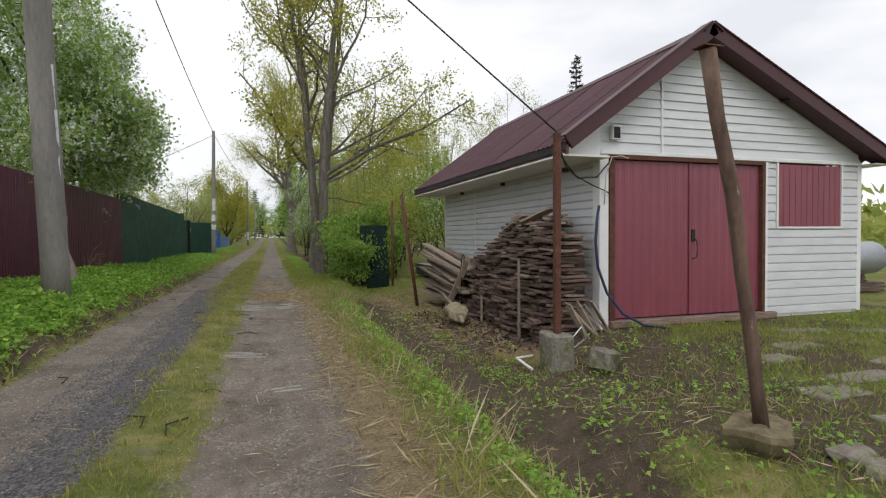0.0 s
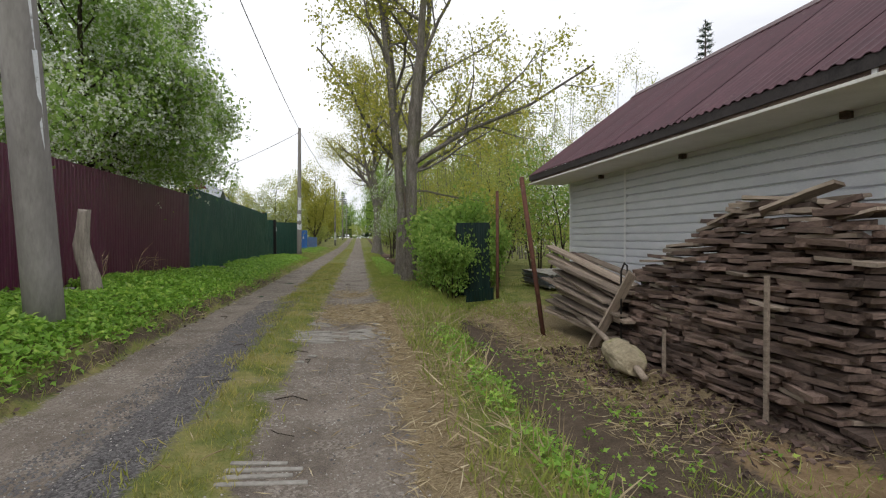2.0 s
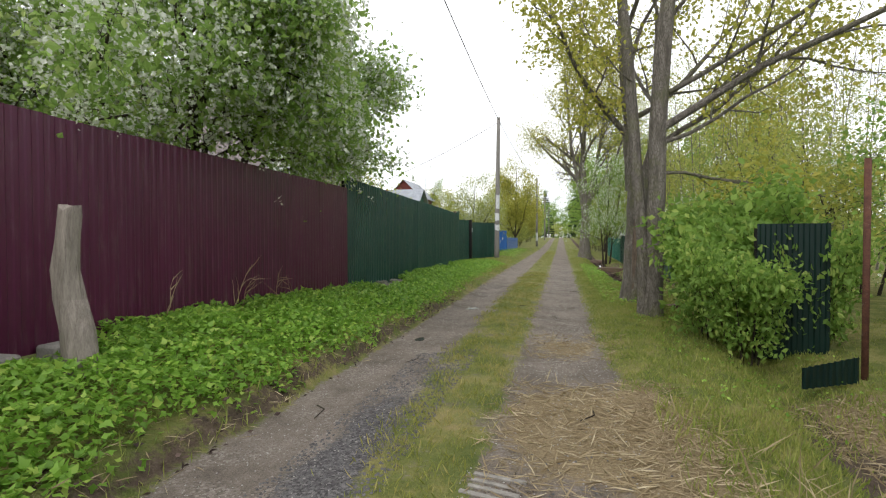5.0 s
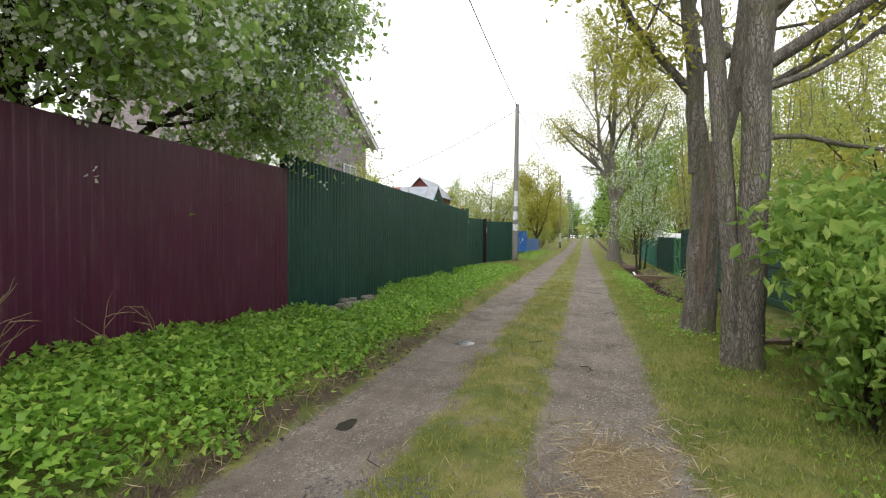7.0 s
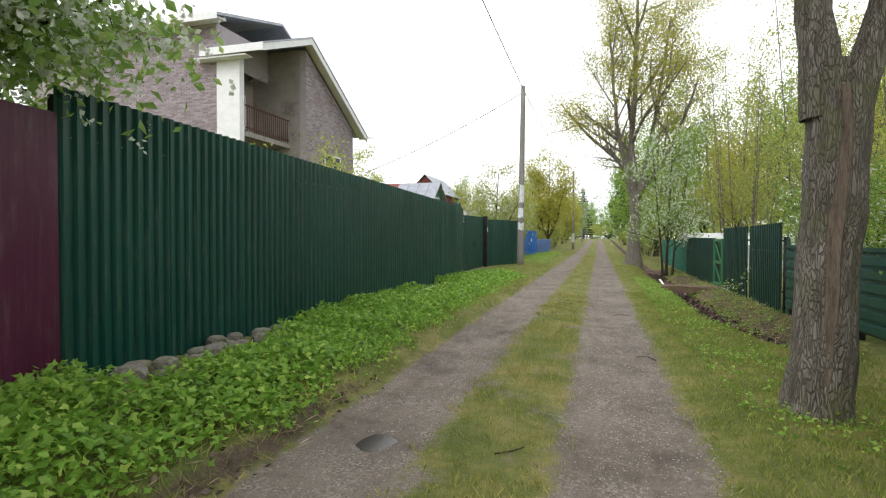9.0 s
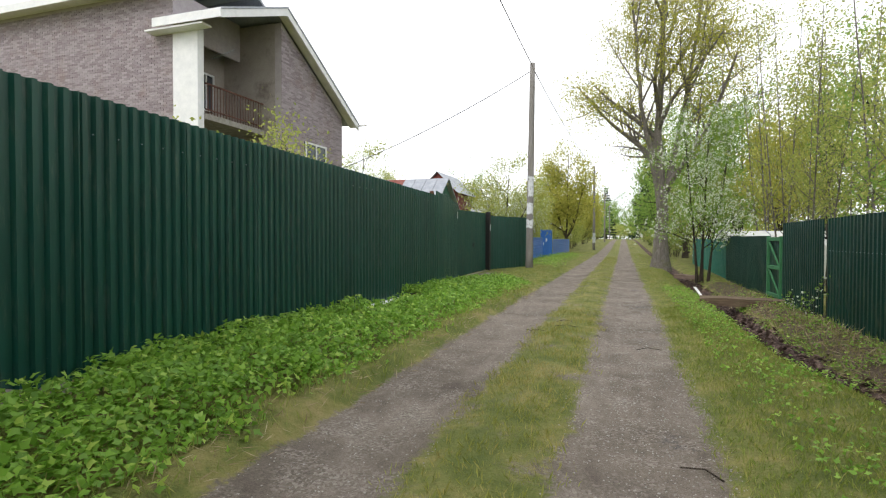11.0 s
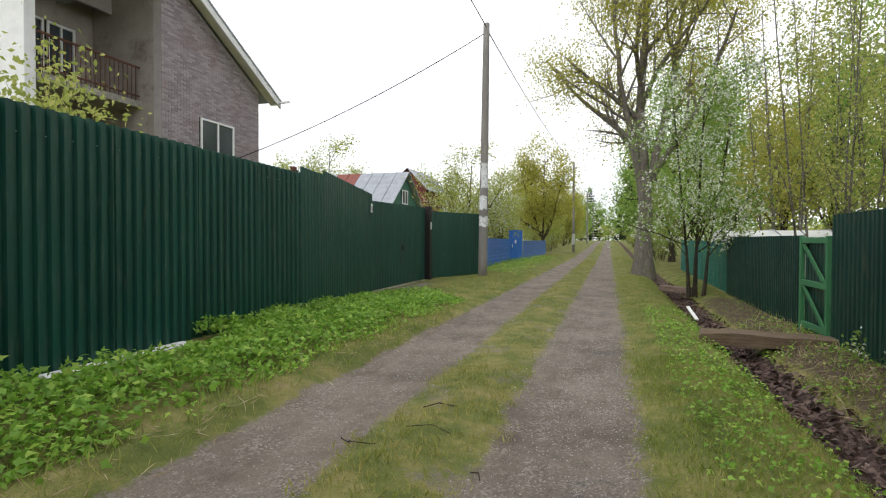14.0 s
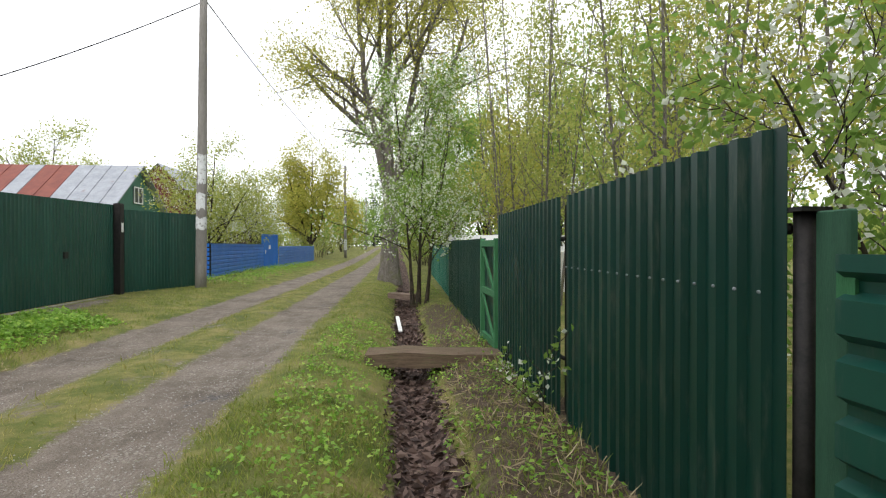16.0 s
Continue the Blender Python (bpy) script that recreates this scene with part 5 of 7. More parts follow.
# trees farther along the lane
yellow = tree("birch_tree", (-5.3, 72.0, 0), [([(0, 0, -0.1), (0.1, 0, 3), (0.2, 0, 9.6)], 0.14, 0.02), ([(0, 0, 1.5), (-1.2, 0.2, 4.5), (-2.0, 0, 8)], 0.09, 0.02), ([(0, 0, 1.2), (1.1, -0.3, 4), (1.9, 0, 7.6)], 0.08, 0.02)], dict(DENSE, bare=0.2, ratio=0.38, levels=2, kids=(12, 9)), "round yellow-green tree beside the lane", "far trees", M_BARK_D, M_LEAF, 11000, 0.2, 0.5, 0, 43)
green_far = tree("garden_tree", (-7.5, 54.0, 0), [([(0, 0, -0.1), (0.1, 0, 2), (0.3, 0.2, 6)], 0.1, 0.02), ([(0, 0, 0.8), (-0.9, 0.2, 3), (-1.6, 0, 4.8)], 0.07, 0.02), ([(0, 0, 0.8), (1.0, 0.2, 2.6), (2.0, 0, 4.3)], 0.07, 0.02)], dict(DENSE, bare=0.15, levels=2, kids=(9, 7)), "pale green blossoming garden tree", "far trees", M_BARK_D, M_OLIVE, 7000, 0.13, 0.28, 1100, 47)
thin_far = tree("bare_tree", (-21.0, 90.0, 0), [([(0, 0, -0.1), (0.1, 0, 4), (0.3, 0.2, 11)], 0.13, 0.02), ([(0, 0, 2.8), (1.2, 0.2, 6), (1.9, 0, 10)], 0.08, 0.02)], dict(MAPLE, bare=0.3), "thin far tree with hardly any leaves", "far trees", M_BARK_D, M_BUSH, 2600, 0.12, 0.25, 0, 53)
far_right = tree("lane_tree", (4.2, 62.0, 0), [([(0, 0, -0.1), (0.1, 0, 4), (0.1, 0.2, 12)], 0.2, 0.03), ([(0, 0, 1.8), (1.3, 0.2, 5), (2.2, 0, 9.5)], 0.12, 0.02), ([(0, 0, 1.6), (-1.0, 0.2, 5), (-1.6, 0, 9.5)], 0.12, 0.02)], dict(DENSE, bare=0.12, ratio=0.36, levels=2, kids=(12, 9)), "leafy green tree along the far lane", "far trees", M_BARK_D, M_BUSH, 9500, 0.2, 0.45, 0, 59)
for src, spots in ((yellow, [(-7.4, 82, 0.9, 60), (-5.5, 98, 0.85, 200), (6.5, 84, 0.9, 80), (-6.5, 126, 1.0, 320), (8.0, 52.5, 0.8, 250), (-20, 98, 1.0, 10)]),
                   (green_far, [(-7.2, 62, 0.95, 70), (-8.6, 92, 1.3, 10), (4.6, 55.5, 0.9, 140), (-7.0, 110, 1.3, 300), (-11.5, 68, 0.8, 120), (-34.0, 85.0, 2.1, 40)]),
                   (thin_far, [(5.0, 70, 0.95, 300)]),
                   (far_right, [(5.6, 74, 1.0, 70), (4.6, 92, 1.0, 190), (5.2, 112, 1.05, 300), (4.8, 134, 1.0, 20), (-6.8, 142, 1.0, 150), (8.5, 66, 1.05, 240), (10.5, 54, 0.9, 90), (5.4, 158, 1.1, 0), (-6.4, 165, 1.1, 45), (-2.5, 205, 1.2, 90), (3.0, 212, 1.1, 10), (13.0, 47.0, 0.9, 60), (15.5, 58.0, 1.1, 200)])):
    for x, y, s, rz in spots:
        o = copy_thing(src, pose(x, y, 0, 0, 0, rz))
        o.scale = (s, s, s)


def spruce(at, height, spread, seed, label="dark spruce rising over the trees"):
    rnd = np.random.default_rng(seed)
    th = thing("spruce_tree", at, 0, label, "tree", "spruces")
    tube("trunk", [(0, 0, -0.1), (0, 0, height * 0.5), (0, 0, height)], [0.02 * height, 0.012 * height, 0.01], M_BARK_D, th, sides=7)
    tw, c, ax = [], [], []
    z = height * 0.12
    while z < height * 0.98:
        ln = spread * (1 - z / height) ** 0.85 + 0.12
        for k in range(7):
            a = rnd.uniform(0, 2 * np.pi)
            e = np.array([math.cos(a), math.sin(a), -0.12 + 0.35 * z / height])
            s = np.linspace(0, 1, 5)[:, None]
            pts = np.array([0, 0, z]) + e * s * ln * rnd.uniform(0.75, 1.1) - np.array([0, 0, 0.25]) * ln * 0.3 * s * (1 - s) * 4
            tw.append((pts, np.linspace(0.012, 0.004, 5), 4))
            m = int(10 + 34 * ln)
            f = rnd.uniform(0.1, 1, m)[:, None]
            c.append(pts[0] + (pts[-1] - pts[0]) * f)
            ax.append(np.tile(e + np.array([0, 0, -0.25]), (m, 1)))
        z += (0.34 + 0.02 * height) if spread > 2 else 0.26
    v, f = merge_tubes(tw)
    tagged(arrays_mesh("branching", v, f, M_BARK_D, th), kind="stuff")
    v, f = kites(np.vstack(c), 0.17 if spread < 2 else 0.4, 0.09 if spread < 2 else 0.13, rnd, axis=np.vstack(ax), spread=0.8)
    tagged(arrays_mesh("crown", v, f, M_SPRUCE, th), kind="stuff")
    return th


spruce((3.6, 100, 0), 17, 2.8, 1)
spruce((4.2, 123, 0), 16, 2.8, 2)
spruce((16.0, 26.0, 0), 11.2, 1.15, 3, "thin spruce top behind the garage roof")
spruce((-4.6, 175, 0), 16, 3.0, 4)


# far woods closing the view
def woods(name, x0, x1, y0, y1, n, h, material, label):
    c = np.column_stack([RNG.uniform(x0, x1, n), RNG.uniform(y0, y1, n), np.zeros(n)])
    top = h * (0.62 + 0.38 * ripple(c[:, 0], c[:, 1], 0.11, 3) + 0.15 * ripple(c[:, 0], c[:, 1], 0.5, 5))
    c[:, 2] = np.maximum(0.1, top) * RNG.random(n) ** 0.7
    v, f = kites(c, 0.9, 0.4, RNG)
    return tagged(arrays_mesh(name, v, f, material), label, "woods", kind="stuff")


woods("far_woods", -160, 160, 235, 260, 20000, 13, M_BUSH, "distant green woods at the end of the lane")
woods("far_woods", -75, -45, 20, 235, 18000, 8, M_BUSH, "distant green woods beyond the gardens")
woods("far_woods", 34, 60, 5, 235, 18000, 6, M_OLIVE, "distant yellow-green woods beyond the gardens")
woods("far_woods", -150, 150, -90, -70, 9000, 9, M_BUSH, "distant green woods back along the lane")


# ---- ground plants and litter, uncountable ----
def scatter(x0, x1, y0, y1, density, rng):
    n = int((x1 - x0) * (y1 - y0) * density)
    return np.column_stack([rng.uniform(x0, x1, n), rng.uniform(y0, y1, n)])


def on_ground(xy, dz=0.0):
    return np.column_stack([xy, ground_z(xy[:, 0], xy[:, 1]) + dz])


def clear_of_things(xy):
    """Keeps plants out of the garage, the woodpile and the sunk ditch bed."""
    x, y = xy[:, 0], xy[:, 1]
    inside = (x > 4.2) & (x < 9.3) & (y > 6.2) & (y < 13.4)
    wood = (x > 3.15) & (x < 4.4) & (y > 6.3) & (y < 12.6)
    bed = (y < 10.5) & (np.abs(x - ditch_x(y) - 0.08) < 0.24) & (np.sin(x * 91.7 + y * 57.3) < 0.55)
    return xy[~(inside | wood | bed)]


# broad-leaved weeds on the bank
w = np.vstack([scatter(-4.42, -2.35, -1.5, 24, 1500, RNG), scatter(-4.45, -2.4, 24, 36.0, 1100, RNG), scatter(-5.2, -2.4, 44, 62, 90, RNG)])
edge = np.interp(w[:, 1], [-2, 10, 19, 24, 34, 60], [-2.45, -2.55, -2.6, -2.75, -2.9, -3.2]) + 0.16 * ripple(w[:, 0] * 0, w[:, 1], 1.6, 5) + 0.1 * RNG.normal(size=len(w))
gap = ((w[:, 1] > 27.2) & (w[:, 1] < 29.5) & (w[:, 0] < -3.75)) | ((w[:, 1] > 19.0) & (w[:, 1] < 22.6) & (w[:, 0] < -3.55 - 0.12 * (w[:, 1] - 19))) | ((w[:, 1] > 10.9) & (w[:, 1] < 12.6) & (w[:, 0] < -3.9))
keep = (w[:, 0] < edge) & ~gap
w = w[keep]
dome = 0.17 + 0.09 * ripple(w[:, 0], w[:, 1], 1.3, 9)
dome = dome * sm(0.0, 0.5, np.interp(w[:, 1], [-2, 10, 19, 24, 34, 60], [-2.4, -2.5, -2.55, -2.7, -2.85, -3.1]) - w[:, 0] + 0.12)
hgt = np.clip(dome, 0.03, None) * RNG.uniform(0.35, 1.1, len(w))
v, f = lobed(on_ground(w, 0.02) + np.column_stack([np.zeros((len(w), 2)), hgt]), 0.071, RNG, 0.6)
weeds = arrays_mesh("bank_weeds", v, f, M_WEED)
tagged(weeds, "dense bright green broad-leaved weeds on the bank", "weeds", kind="stuff")

# lush herbs on the near verge and in clumps over the yard's bare soil
g = np.vstack([scatter(1.1, 1.95, 1.0, 10.5, 1100, RNG), scatter(1.9, 4.8, 1.2, 6.4, 480, RNG), scatter(0.95, 1.7, 28, 35, 420, RNG), scatter(2.35, 3.2, 24, 35, 420, RNG)])
g = clear_of_things(g)
lush = ripple(g[:, 0], g[:, 1], 1.9, 11) + 0.5 * ripple(g[:, 0], g[:, 1], 4.5, 4)
g = g[(lush > np.where((g[:, 0] < 1.95) | (g[:, 1] > 20), 0.0, 0.42)) & (np.hypot(g[:, 0] - 3.3, g[:, 1] - 6.0) > 0.4)]
v, f = lobed(on_ground(g, 0.015) + np.column_stack([np.zeros((len(g), 2)), 0.1 * RNG.random(len(g)) ** 0.8]), 0.043, RNG)
tagged(arrays_mesh("verge_herbs", v, f, M_WEED), "lush low green herbs on the verge and yard", "weeds", kind="stuff")

# low herbs on the near verge and by the ditches
h1 = np.vstack([scatter(1.0, 2.4, -1, 10, 520, RNG), scatter(2.0, 4.6, 0.5, 6.0, 160, RNG), scatter(1.2, 3.2, 13, 20, 150, RNG), scatter(2.35, 3.3, 22, 34, 110, RNG), scatter(0.9, 1.95, 20, 36, 620, RNG), scatter(6.5, 9.6, 4.5, 6.3, 90, RNG), scatter(2.4, 3.2, 34, 46, 60, RNG)])
h1 = clear_of_things(h1)
h1 = h1[RNG.random(len(h1)) < 0.3 + 0.6 * ripple(h1[:, 0], h1[:, 1], 1.5, 3)]
v, f = lobed(on_ground(h1, 0.02) + np.column_stack([np.zeros((len(h1), 2)), RNG.uniform(0.0, 0.09, len(h1))]), 0.042, RNG, 0.6)
tagged(arrays_mesh("verge_herbs", v, f, M_WEED), "low green herbs on the verge and ditch side", "herbs", kind="stuff")


def blades(xy, height, width, material, name, label, category, lean=0.45):
    z = on_ground(xy, -0.005)
    v, f = kites(z, height, width, RNG, axis=(0, 0, 1), spread=lean, fold=0.06)
    return tagged(arrays_mesh(name, v, f, material), label, category, kind="stuff")


g1 = np.vstack([scatter(-1.5, -0.3, -1, 30, 1350, RNG), scatter(-1.42, -0.4, 30, 62, 260, RNG)])
d = covers(g1[:, 0], g1[:, 1])
keep = RNG.random(len(g1)) < np.clip(1.0 - 1.35 * np.maximum(d[0], 0.8 * d[1]) + 0.42 * ripple(g1[:, 0], g1[:, 1], 1.2, 8) + 0.4 * ripple(g1[:, 0], g1[:, 1], 4.1, 2), 0, 1)
blades(g1[keep], np.where(RNG.random(keep.sum()) < 0.16, 0.08, 0.04), 0.07, M_STRIP, "strip_grass", "short yellow-green grass strip between the ruts", "grass", 0.7)
g2 = np.vstack([scatter(0.45, 3.2, 11, 31, 1250, RNG), scatter(0.45, 3.2, 30, 46, 330, RNG), scatter(-4.4, -2.3, 30, 46, 330, RNG), scatter(-4.4, -2.3, 46, 70, 110, RNG), scatter(0.4, 3.2, 46, 70, 90, RNG), scatter(2.6, 8.0, 14, 19, 160, RNG), scatter(-5.4, -4.4, 33, 44, 150, RNG)])
d = covers(g2[:, 0], g2[:, 1])
keep = RNG.random(len(g2)) < np.clip(1.05 - 1.5 * np.maximum.reduce([d[0], d[2] * 0.8, d[5], d[3] * 0.7]) + 0.3 * ripple(g2[:, 0], g2[:, 1], 3.3, 6), 0, 1)
blades(g2[keep], 0.055, 0.075, M_GRASS, "verge_grass", "short green verge grass", "grass", 0.7)
g3 = np.vstack([scatter(0.75, 1.75, -1, 13, 1000, RNG), scatter(-2.75, -2.28, -1, 14, 260, RNG), scatter(-2.95, -2.36, 14, 34, 520, RNG), scatter(1.3, 3.0, 13, 19.5, 350, RNG), scatter(3.0, 3.28, 22, 40, 160, RNG)])
g3 = clear_of_things(g3)
g3 = g3[RNG.random(len(g3)) < 0.55 + 0.45 * ripple(g3[:, 0], g3[:, 1], 1.0, 12)]
blades(g3, RNG.uniform(0.05, 0.16, len(g3)), 0.036, M_GRASS, "tall_grass", "taller rough grass along the verge", "grass", 0.6)
g4 = clear_of_things(np.vstack([scatter(2.0, 9.5, 0.0, 6.2, 900, RNG), scatter(2.0, 4.3, 6.0, 14, 300, RNG), scatter(2.0, 3.6, 11.5, 16, 500, RNG), scatter(9.3, 14, 0, 12, 60, RNG)]))
d = covers(g4[:, 0], g4[:, 1])
g4 = g4[RNG.random(len(g4)) < np.clip(1.05 - 0.85 * np.maximum(d[3], d[4]) + 0.35 * ripple(g4[:, 0], g4[:, 1], 0.9, 3), 0, 1)]
blades(g4, RNG.uniform(0.035, 0.1, len(g4)), 0.06, M_GRASS, "yard_grass", "patchy short grass in the garage yard", "grass", 0.7)

s1 = np.vstack([scatter(0.4, 1.2, -1, 13, 420, RNG), scatter(-0.5, 1.1, 11.2, 13.8, 420, RNG), scatter(-0.4, 0.8, 14.8, 16.5, 260, RNG), scatter(2.1, 3.5, 6.5, 14.5, 420, RNG), scatter(1.5, 4.2, 0.5, 6.5, 90, RNG), scatter(2.42, 3.28, 24, 35, 200, RNG), scatter(-1.3, 0.5, 2, 11, 18, RNG)])
s1 = clear_of_things(s1)
z = on_ground(s1, 0.008)
ax = RNG.normal(size=(len(z), 3)) * np.array([1, 1, 0.22])
v, f = kites(z, 0.16, 0.03, RNG, axis=ax, spread=0.15, fold=0.03)
tagged(arrays_mesh("straw_litter", v, f, M_STRAW), "scattered dry straw and dead grass stalks", "straw", kind="stuff")
v_dry = scatter(2.5, 3.26, 24, 35, 120, RNG)
blades(v_dry, RNG.uniform(0.08, 0.2, len(v_dry)), 0.03, M_STRAW, "dry_tufts", "dead brown grass tufts below the fence", "grass", 1.0)
dry = blades(scatter(0.9, 1.7, 0, 12, 60, RNG), RNG.uniform(0.2, 0.4, 576), 0.014, M_STRAW, "dry_stalks", "pale dry grass stalks among the green", "grass", 0.9)

l1 = np.vstack([scatter(1.6, 2.7, 24, 46, 330, RNG)])
l1 = l1[np.abs(l1[:, 0] - ditch_x(l1[:, 1])) < 0.3]
v, f = kites(on_ground(l1, 0.012), 0.085, 0.33, RNG, axis=RNG.normal(size=(len(l1), 3)) * np.array([1, 1, 0.25]), spread=0.2)
tagged(arrays_mesh("ditch_leaves", v, f, M_LITTER), "dark wet fallen leaves along the ditch bed", "leaves", kind="stuff")


l2 = scatter(-2.75, -2.25, -1, 21, 130, RNG)
l2 = l2[RNG.random(len(l2)) < 0.55 + 0.45 * ripple(l2[:, 0], l2[:, 1], 1.7, 6)]
v, f = kites(on_ground(l2, 0.01), 0.055, 0.28, RNG, axis=RNG.normal(size=(len(l2), 3)) * np.array([1, 1, 0.35]), spread=0.25)
tagged(arrays_mesh("edge_litter", v, f, M_LITTER), "dead leaves and scraps along the rut's broken edge", "leaves", kind="stuff")
l3 = scatter(-2.7, -2.25, -1, 34, 130, RNG)
v, f = kites(on_ground(l3, 0.006), 0.13, 0.035, RNG, axis=RNG.normal(size=(len(l3), 3)) * np.array([1, 1, 0.4]), spread=0.2, fold=0.03)
tagged(arrays_mesh("edge_straw", v, f, M_STRAW), "dry stalks along the rut's broken edge", "straw", kind="stuff")


def pebbles(xy, size, name, label, material):
    n = len(xy)
    c = on_ground(xy, 0.002)
    s = size * RNG.uniform(0.4, 1.3, n)
    base = np.array([(1, 0, 0), (0, 1, 0), (-1, 0, 0), (0, -1, 0), (0, 0, 0.75), (0, 0, -0.5)], float)
    v = (c[:, None] + base[None] * s[:, None, None] * RNG.uniform(0.6, 1.2, (n, 6, 1))).reshape(-1, 3)
    t = np.array([(0, 1, 4), (1, 2, 4), (2, 3, 4), (3, 0, 4), (1, 0, 5), (2, 1, 5), (3, 2, 5), (0, 3, 5)])
    f = (t[None] + 6 * np.arange(n)[:, None, None]).reshape(-1, 3)
    return tagged(arrays_mesh(name, v, f, material), label, "gravel", kind="stuff")


p1 = np.vstack([scatter(-1.75, -0.95, 0, 15, 900, RNG), scatter(-0.2, 0.7, 0, 12, 60, RNG)])
pebbles(p1, 0.0125, "gravel", "loose dark grey crushed stone in the ruts", M_GRAVEL)
p2 = np.vstack([scatter(-2.3, 0.6, 0, 36, 150, RNG), scatter(-0.2, 0.6, 14, 33, 260, RNG)])
pebbles(p2[(np.abs(p2[:, 0] + 0.92) > 0.35)], 0.0075, "lane_grit", "small pale stones trodden into the lane", M_STONE)


# ---- woodpile and the garage yard ----
def plank_mesh(ln, w, th, seed, chip=0.25):
    """A weathered plank along y, with uneven ends and edges."""
    rnd = random.Random(seed)
    bm = bmesh.new()
    rings = []
    for k in range(4):
        y = -ln / 2 + ln * k / 3
        d = rnd.uniform(-0.012, 0.012)
        e = rnd.uniform(-chip, chip) * 0.12 if k in (0, 3) else 0
        rings.append([bm.verts.new((sx * w / 2 * rnd.uniform(0.86, 1.05) + d, y + e * (1 if sx > 0 else -1), sz * th / 2 + rnd.uniform(-0.003, 0.003))) for sx, sz in ((-1, -1), (1, -1), (1, 1), (-1, 1))])
    for a, b in zip(rings, rings[1:]):
        for i in range(4):
            bm.faces.new((a[i], a[(i + 1) % 4], b[(i + 1) % 4], b[i]))
    bm.faces.new(rings[0][::-1])
    bm.faces.new(rings[-1])
    bmesh.ops.recalc_face_normals(bm, faces=bm.faces)
    me = bpy.data.meshes.new("board")
    bm.to_mesh(me)
    bm.free()
    return me


def pile_top(y):
    return float(np.interp(y, [6.45, 6.8, 7.1, 7.5, 8.0, 8.6, 9.1, 9.35], [1.36, 1.48, 1.55, 1.57, 1.42, 1.15, 0.88, 0.5]))


def woodpile():
    rnd = random.Random(4)
    th = thing("woodpile", label="tall stack of weathered brown boards against the garage wall", category="woodpile")
    dark = [plank_mesh(rnd.uniform(0.2, 0.45), rnd.uniform(0.14, 0.26), rnd.uniform(0.032, 0.046), k) for k in range(18)]
    pale = [plank_mesh(rnd.uniform(0.25, 0.6), rnd.uniform(0.12, 0.2), rnd.uniform(0.025, 0.045), 50 + k) for k in range(8)]
    for me in dark:
        me.materials.append(M_OLDWOOD)
    for me in pale:
        me.materials.append(M_FRESHWOOD)
    core = prism_bm([(6.6, -0.3), (9.2, -0.3), (9.05, 0.55), (8.55, 0.9), (8.0, 1.2), (7.5, 1.3), (7.0, 1.3), (6.7, 1.15), (6.6, 0.9)], "x", 3.78, 4.2)
    part("core", core, M_OLDWOOD, th, "dark packed inner boards")
    z = -0.24
    while z < 1.68:
        y = 6.42 + rnd.uniform(0, 0.15)
        while y < 9.35:
            if z < pile_top(y):
                tall = z > pile_top(y) - 0.18
                me = rnd.choice(pale if rnd.random() < (0.3 if tall else 0.1) else dark)
                ln = max(v.co.y for v in me.vertices) * 2
                o = link_mesh("board", me, None, th)
                lean = 0.12 * max(0, z)
                o.matrix_basis = pose(3.58 + lean + rnd.uniform(-0.07, 0.06), min(y + ln / 2, 9.3), z + rnd.uniform(-0.012, 0.012), rnd.uniform(-4, 4), rnd.uniform(-7, 9), rnd.uniform(-12, 12))
                y += ln * rnd.uniform(0.75, 1.0)
            else:
                y += 0.2
        z += 0.047
    for k in range(18):
        y = rnd.uniform(6.5, 8.3)
        o = link_mesh("board", rnd.choice(pale + dark[:3]), None, th)
        o.matrix_basis = pose(3.8 + rnd.uniform(-0.12, 0.2), y, pile_top(y) + rnd.uniform(0.0, 0.05), rnd.uniform(-22, 14), rnd.uniform(-10, 16), rnd.uniform(-35, 35))
    for k in range(30):
        o = link_mesh("board", rnd.choice(dark + pale[:2]), None, th)
        o.matrix_basis = pose(3.85 + rnd.uniform(-0.12, 0.08), 6.46 + rnd.uniform(-0.04, 0.06), -0.2 + k * 0.051, rnd.uniform(-4, 4), rnd.uniform(-5, 5), 90 + rnd.uniform(-14, 14))
    for y, a in ((7.05, 4), (8.5, -3)):
        part("stake", box_bm(3.38, y - 0.02, -0.3, 3.41, y + 0.02, 0.95 if y < 8 else 0.28, 0.004), M_FRESHWOOD, th)
    return th


def slanted_pile():
    rnd = random.Random(9)
    th = thing("plank_stack", label="slanting stack of grey old planks beside the woodpile", category="plank stack")
    mats = (M_FRESHWOOD, M_OLDWOOD, M_FRESHWOOD)
    for k in range(52):
        me = plank_mesh(rnd.uniform(1.5, 2.6), rnd.uniform(0.12, 0.2), rnd.uniform(0.024, 0.042), 100 + k)
        me.materials.append(mats[k % 3])
        o = link_mesh("plank", me, None, th)
        lay = k // 3 * 0.68
        o.matrix_basis = pose(3.35 + 0.22 * (k % 3) + rnd.uniform(-0.07, 0.07), 10.6 + rnd.uniform(-0.25, 0.25), -0.02 + lay * 0.078 + rnd.uniform(-0.012, 0.012), 1.0 + lay * 0.75 + rnd.uniform(-1.5, 1.5), rnd.uniform(-3, 3), rnd.uniform(-5, 5))
    return th


woodpile()
slanted_pile()
lean_plank = link_mesh("leaning_plank", plank_mesh(1.2, 0.11, 0.045, 140), M_FRESHWOOD)
lean_plank.matrix_basis = look((3.27, 9.44, 0.35), (3.36, 9.1, 0.84)) @ pose(0, 0, 0, 90, 0, 25)
tagged(lean_plank, "grey weathered plank leaning on the plank stack", "plank")


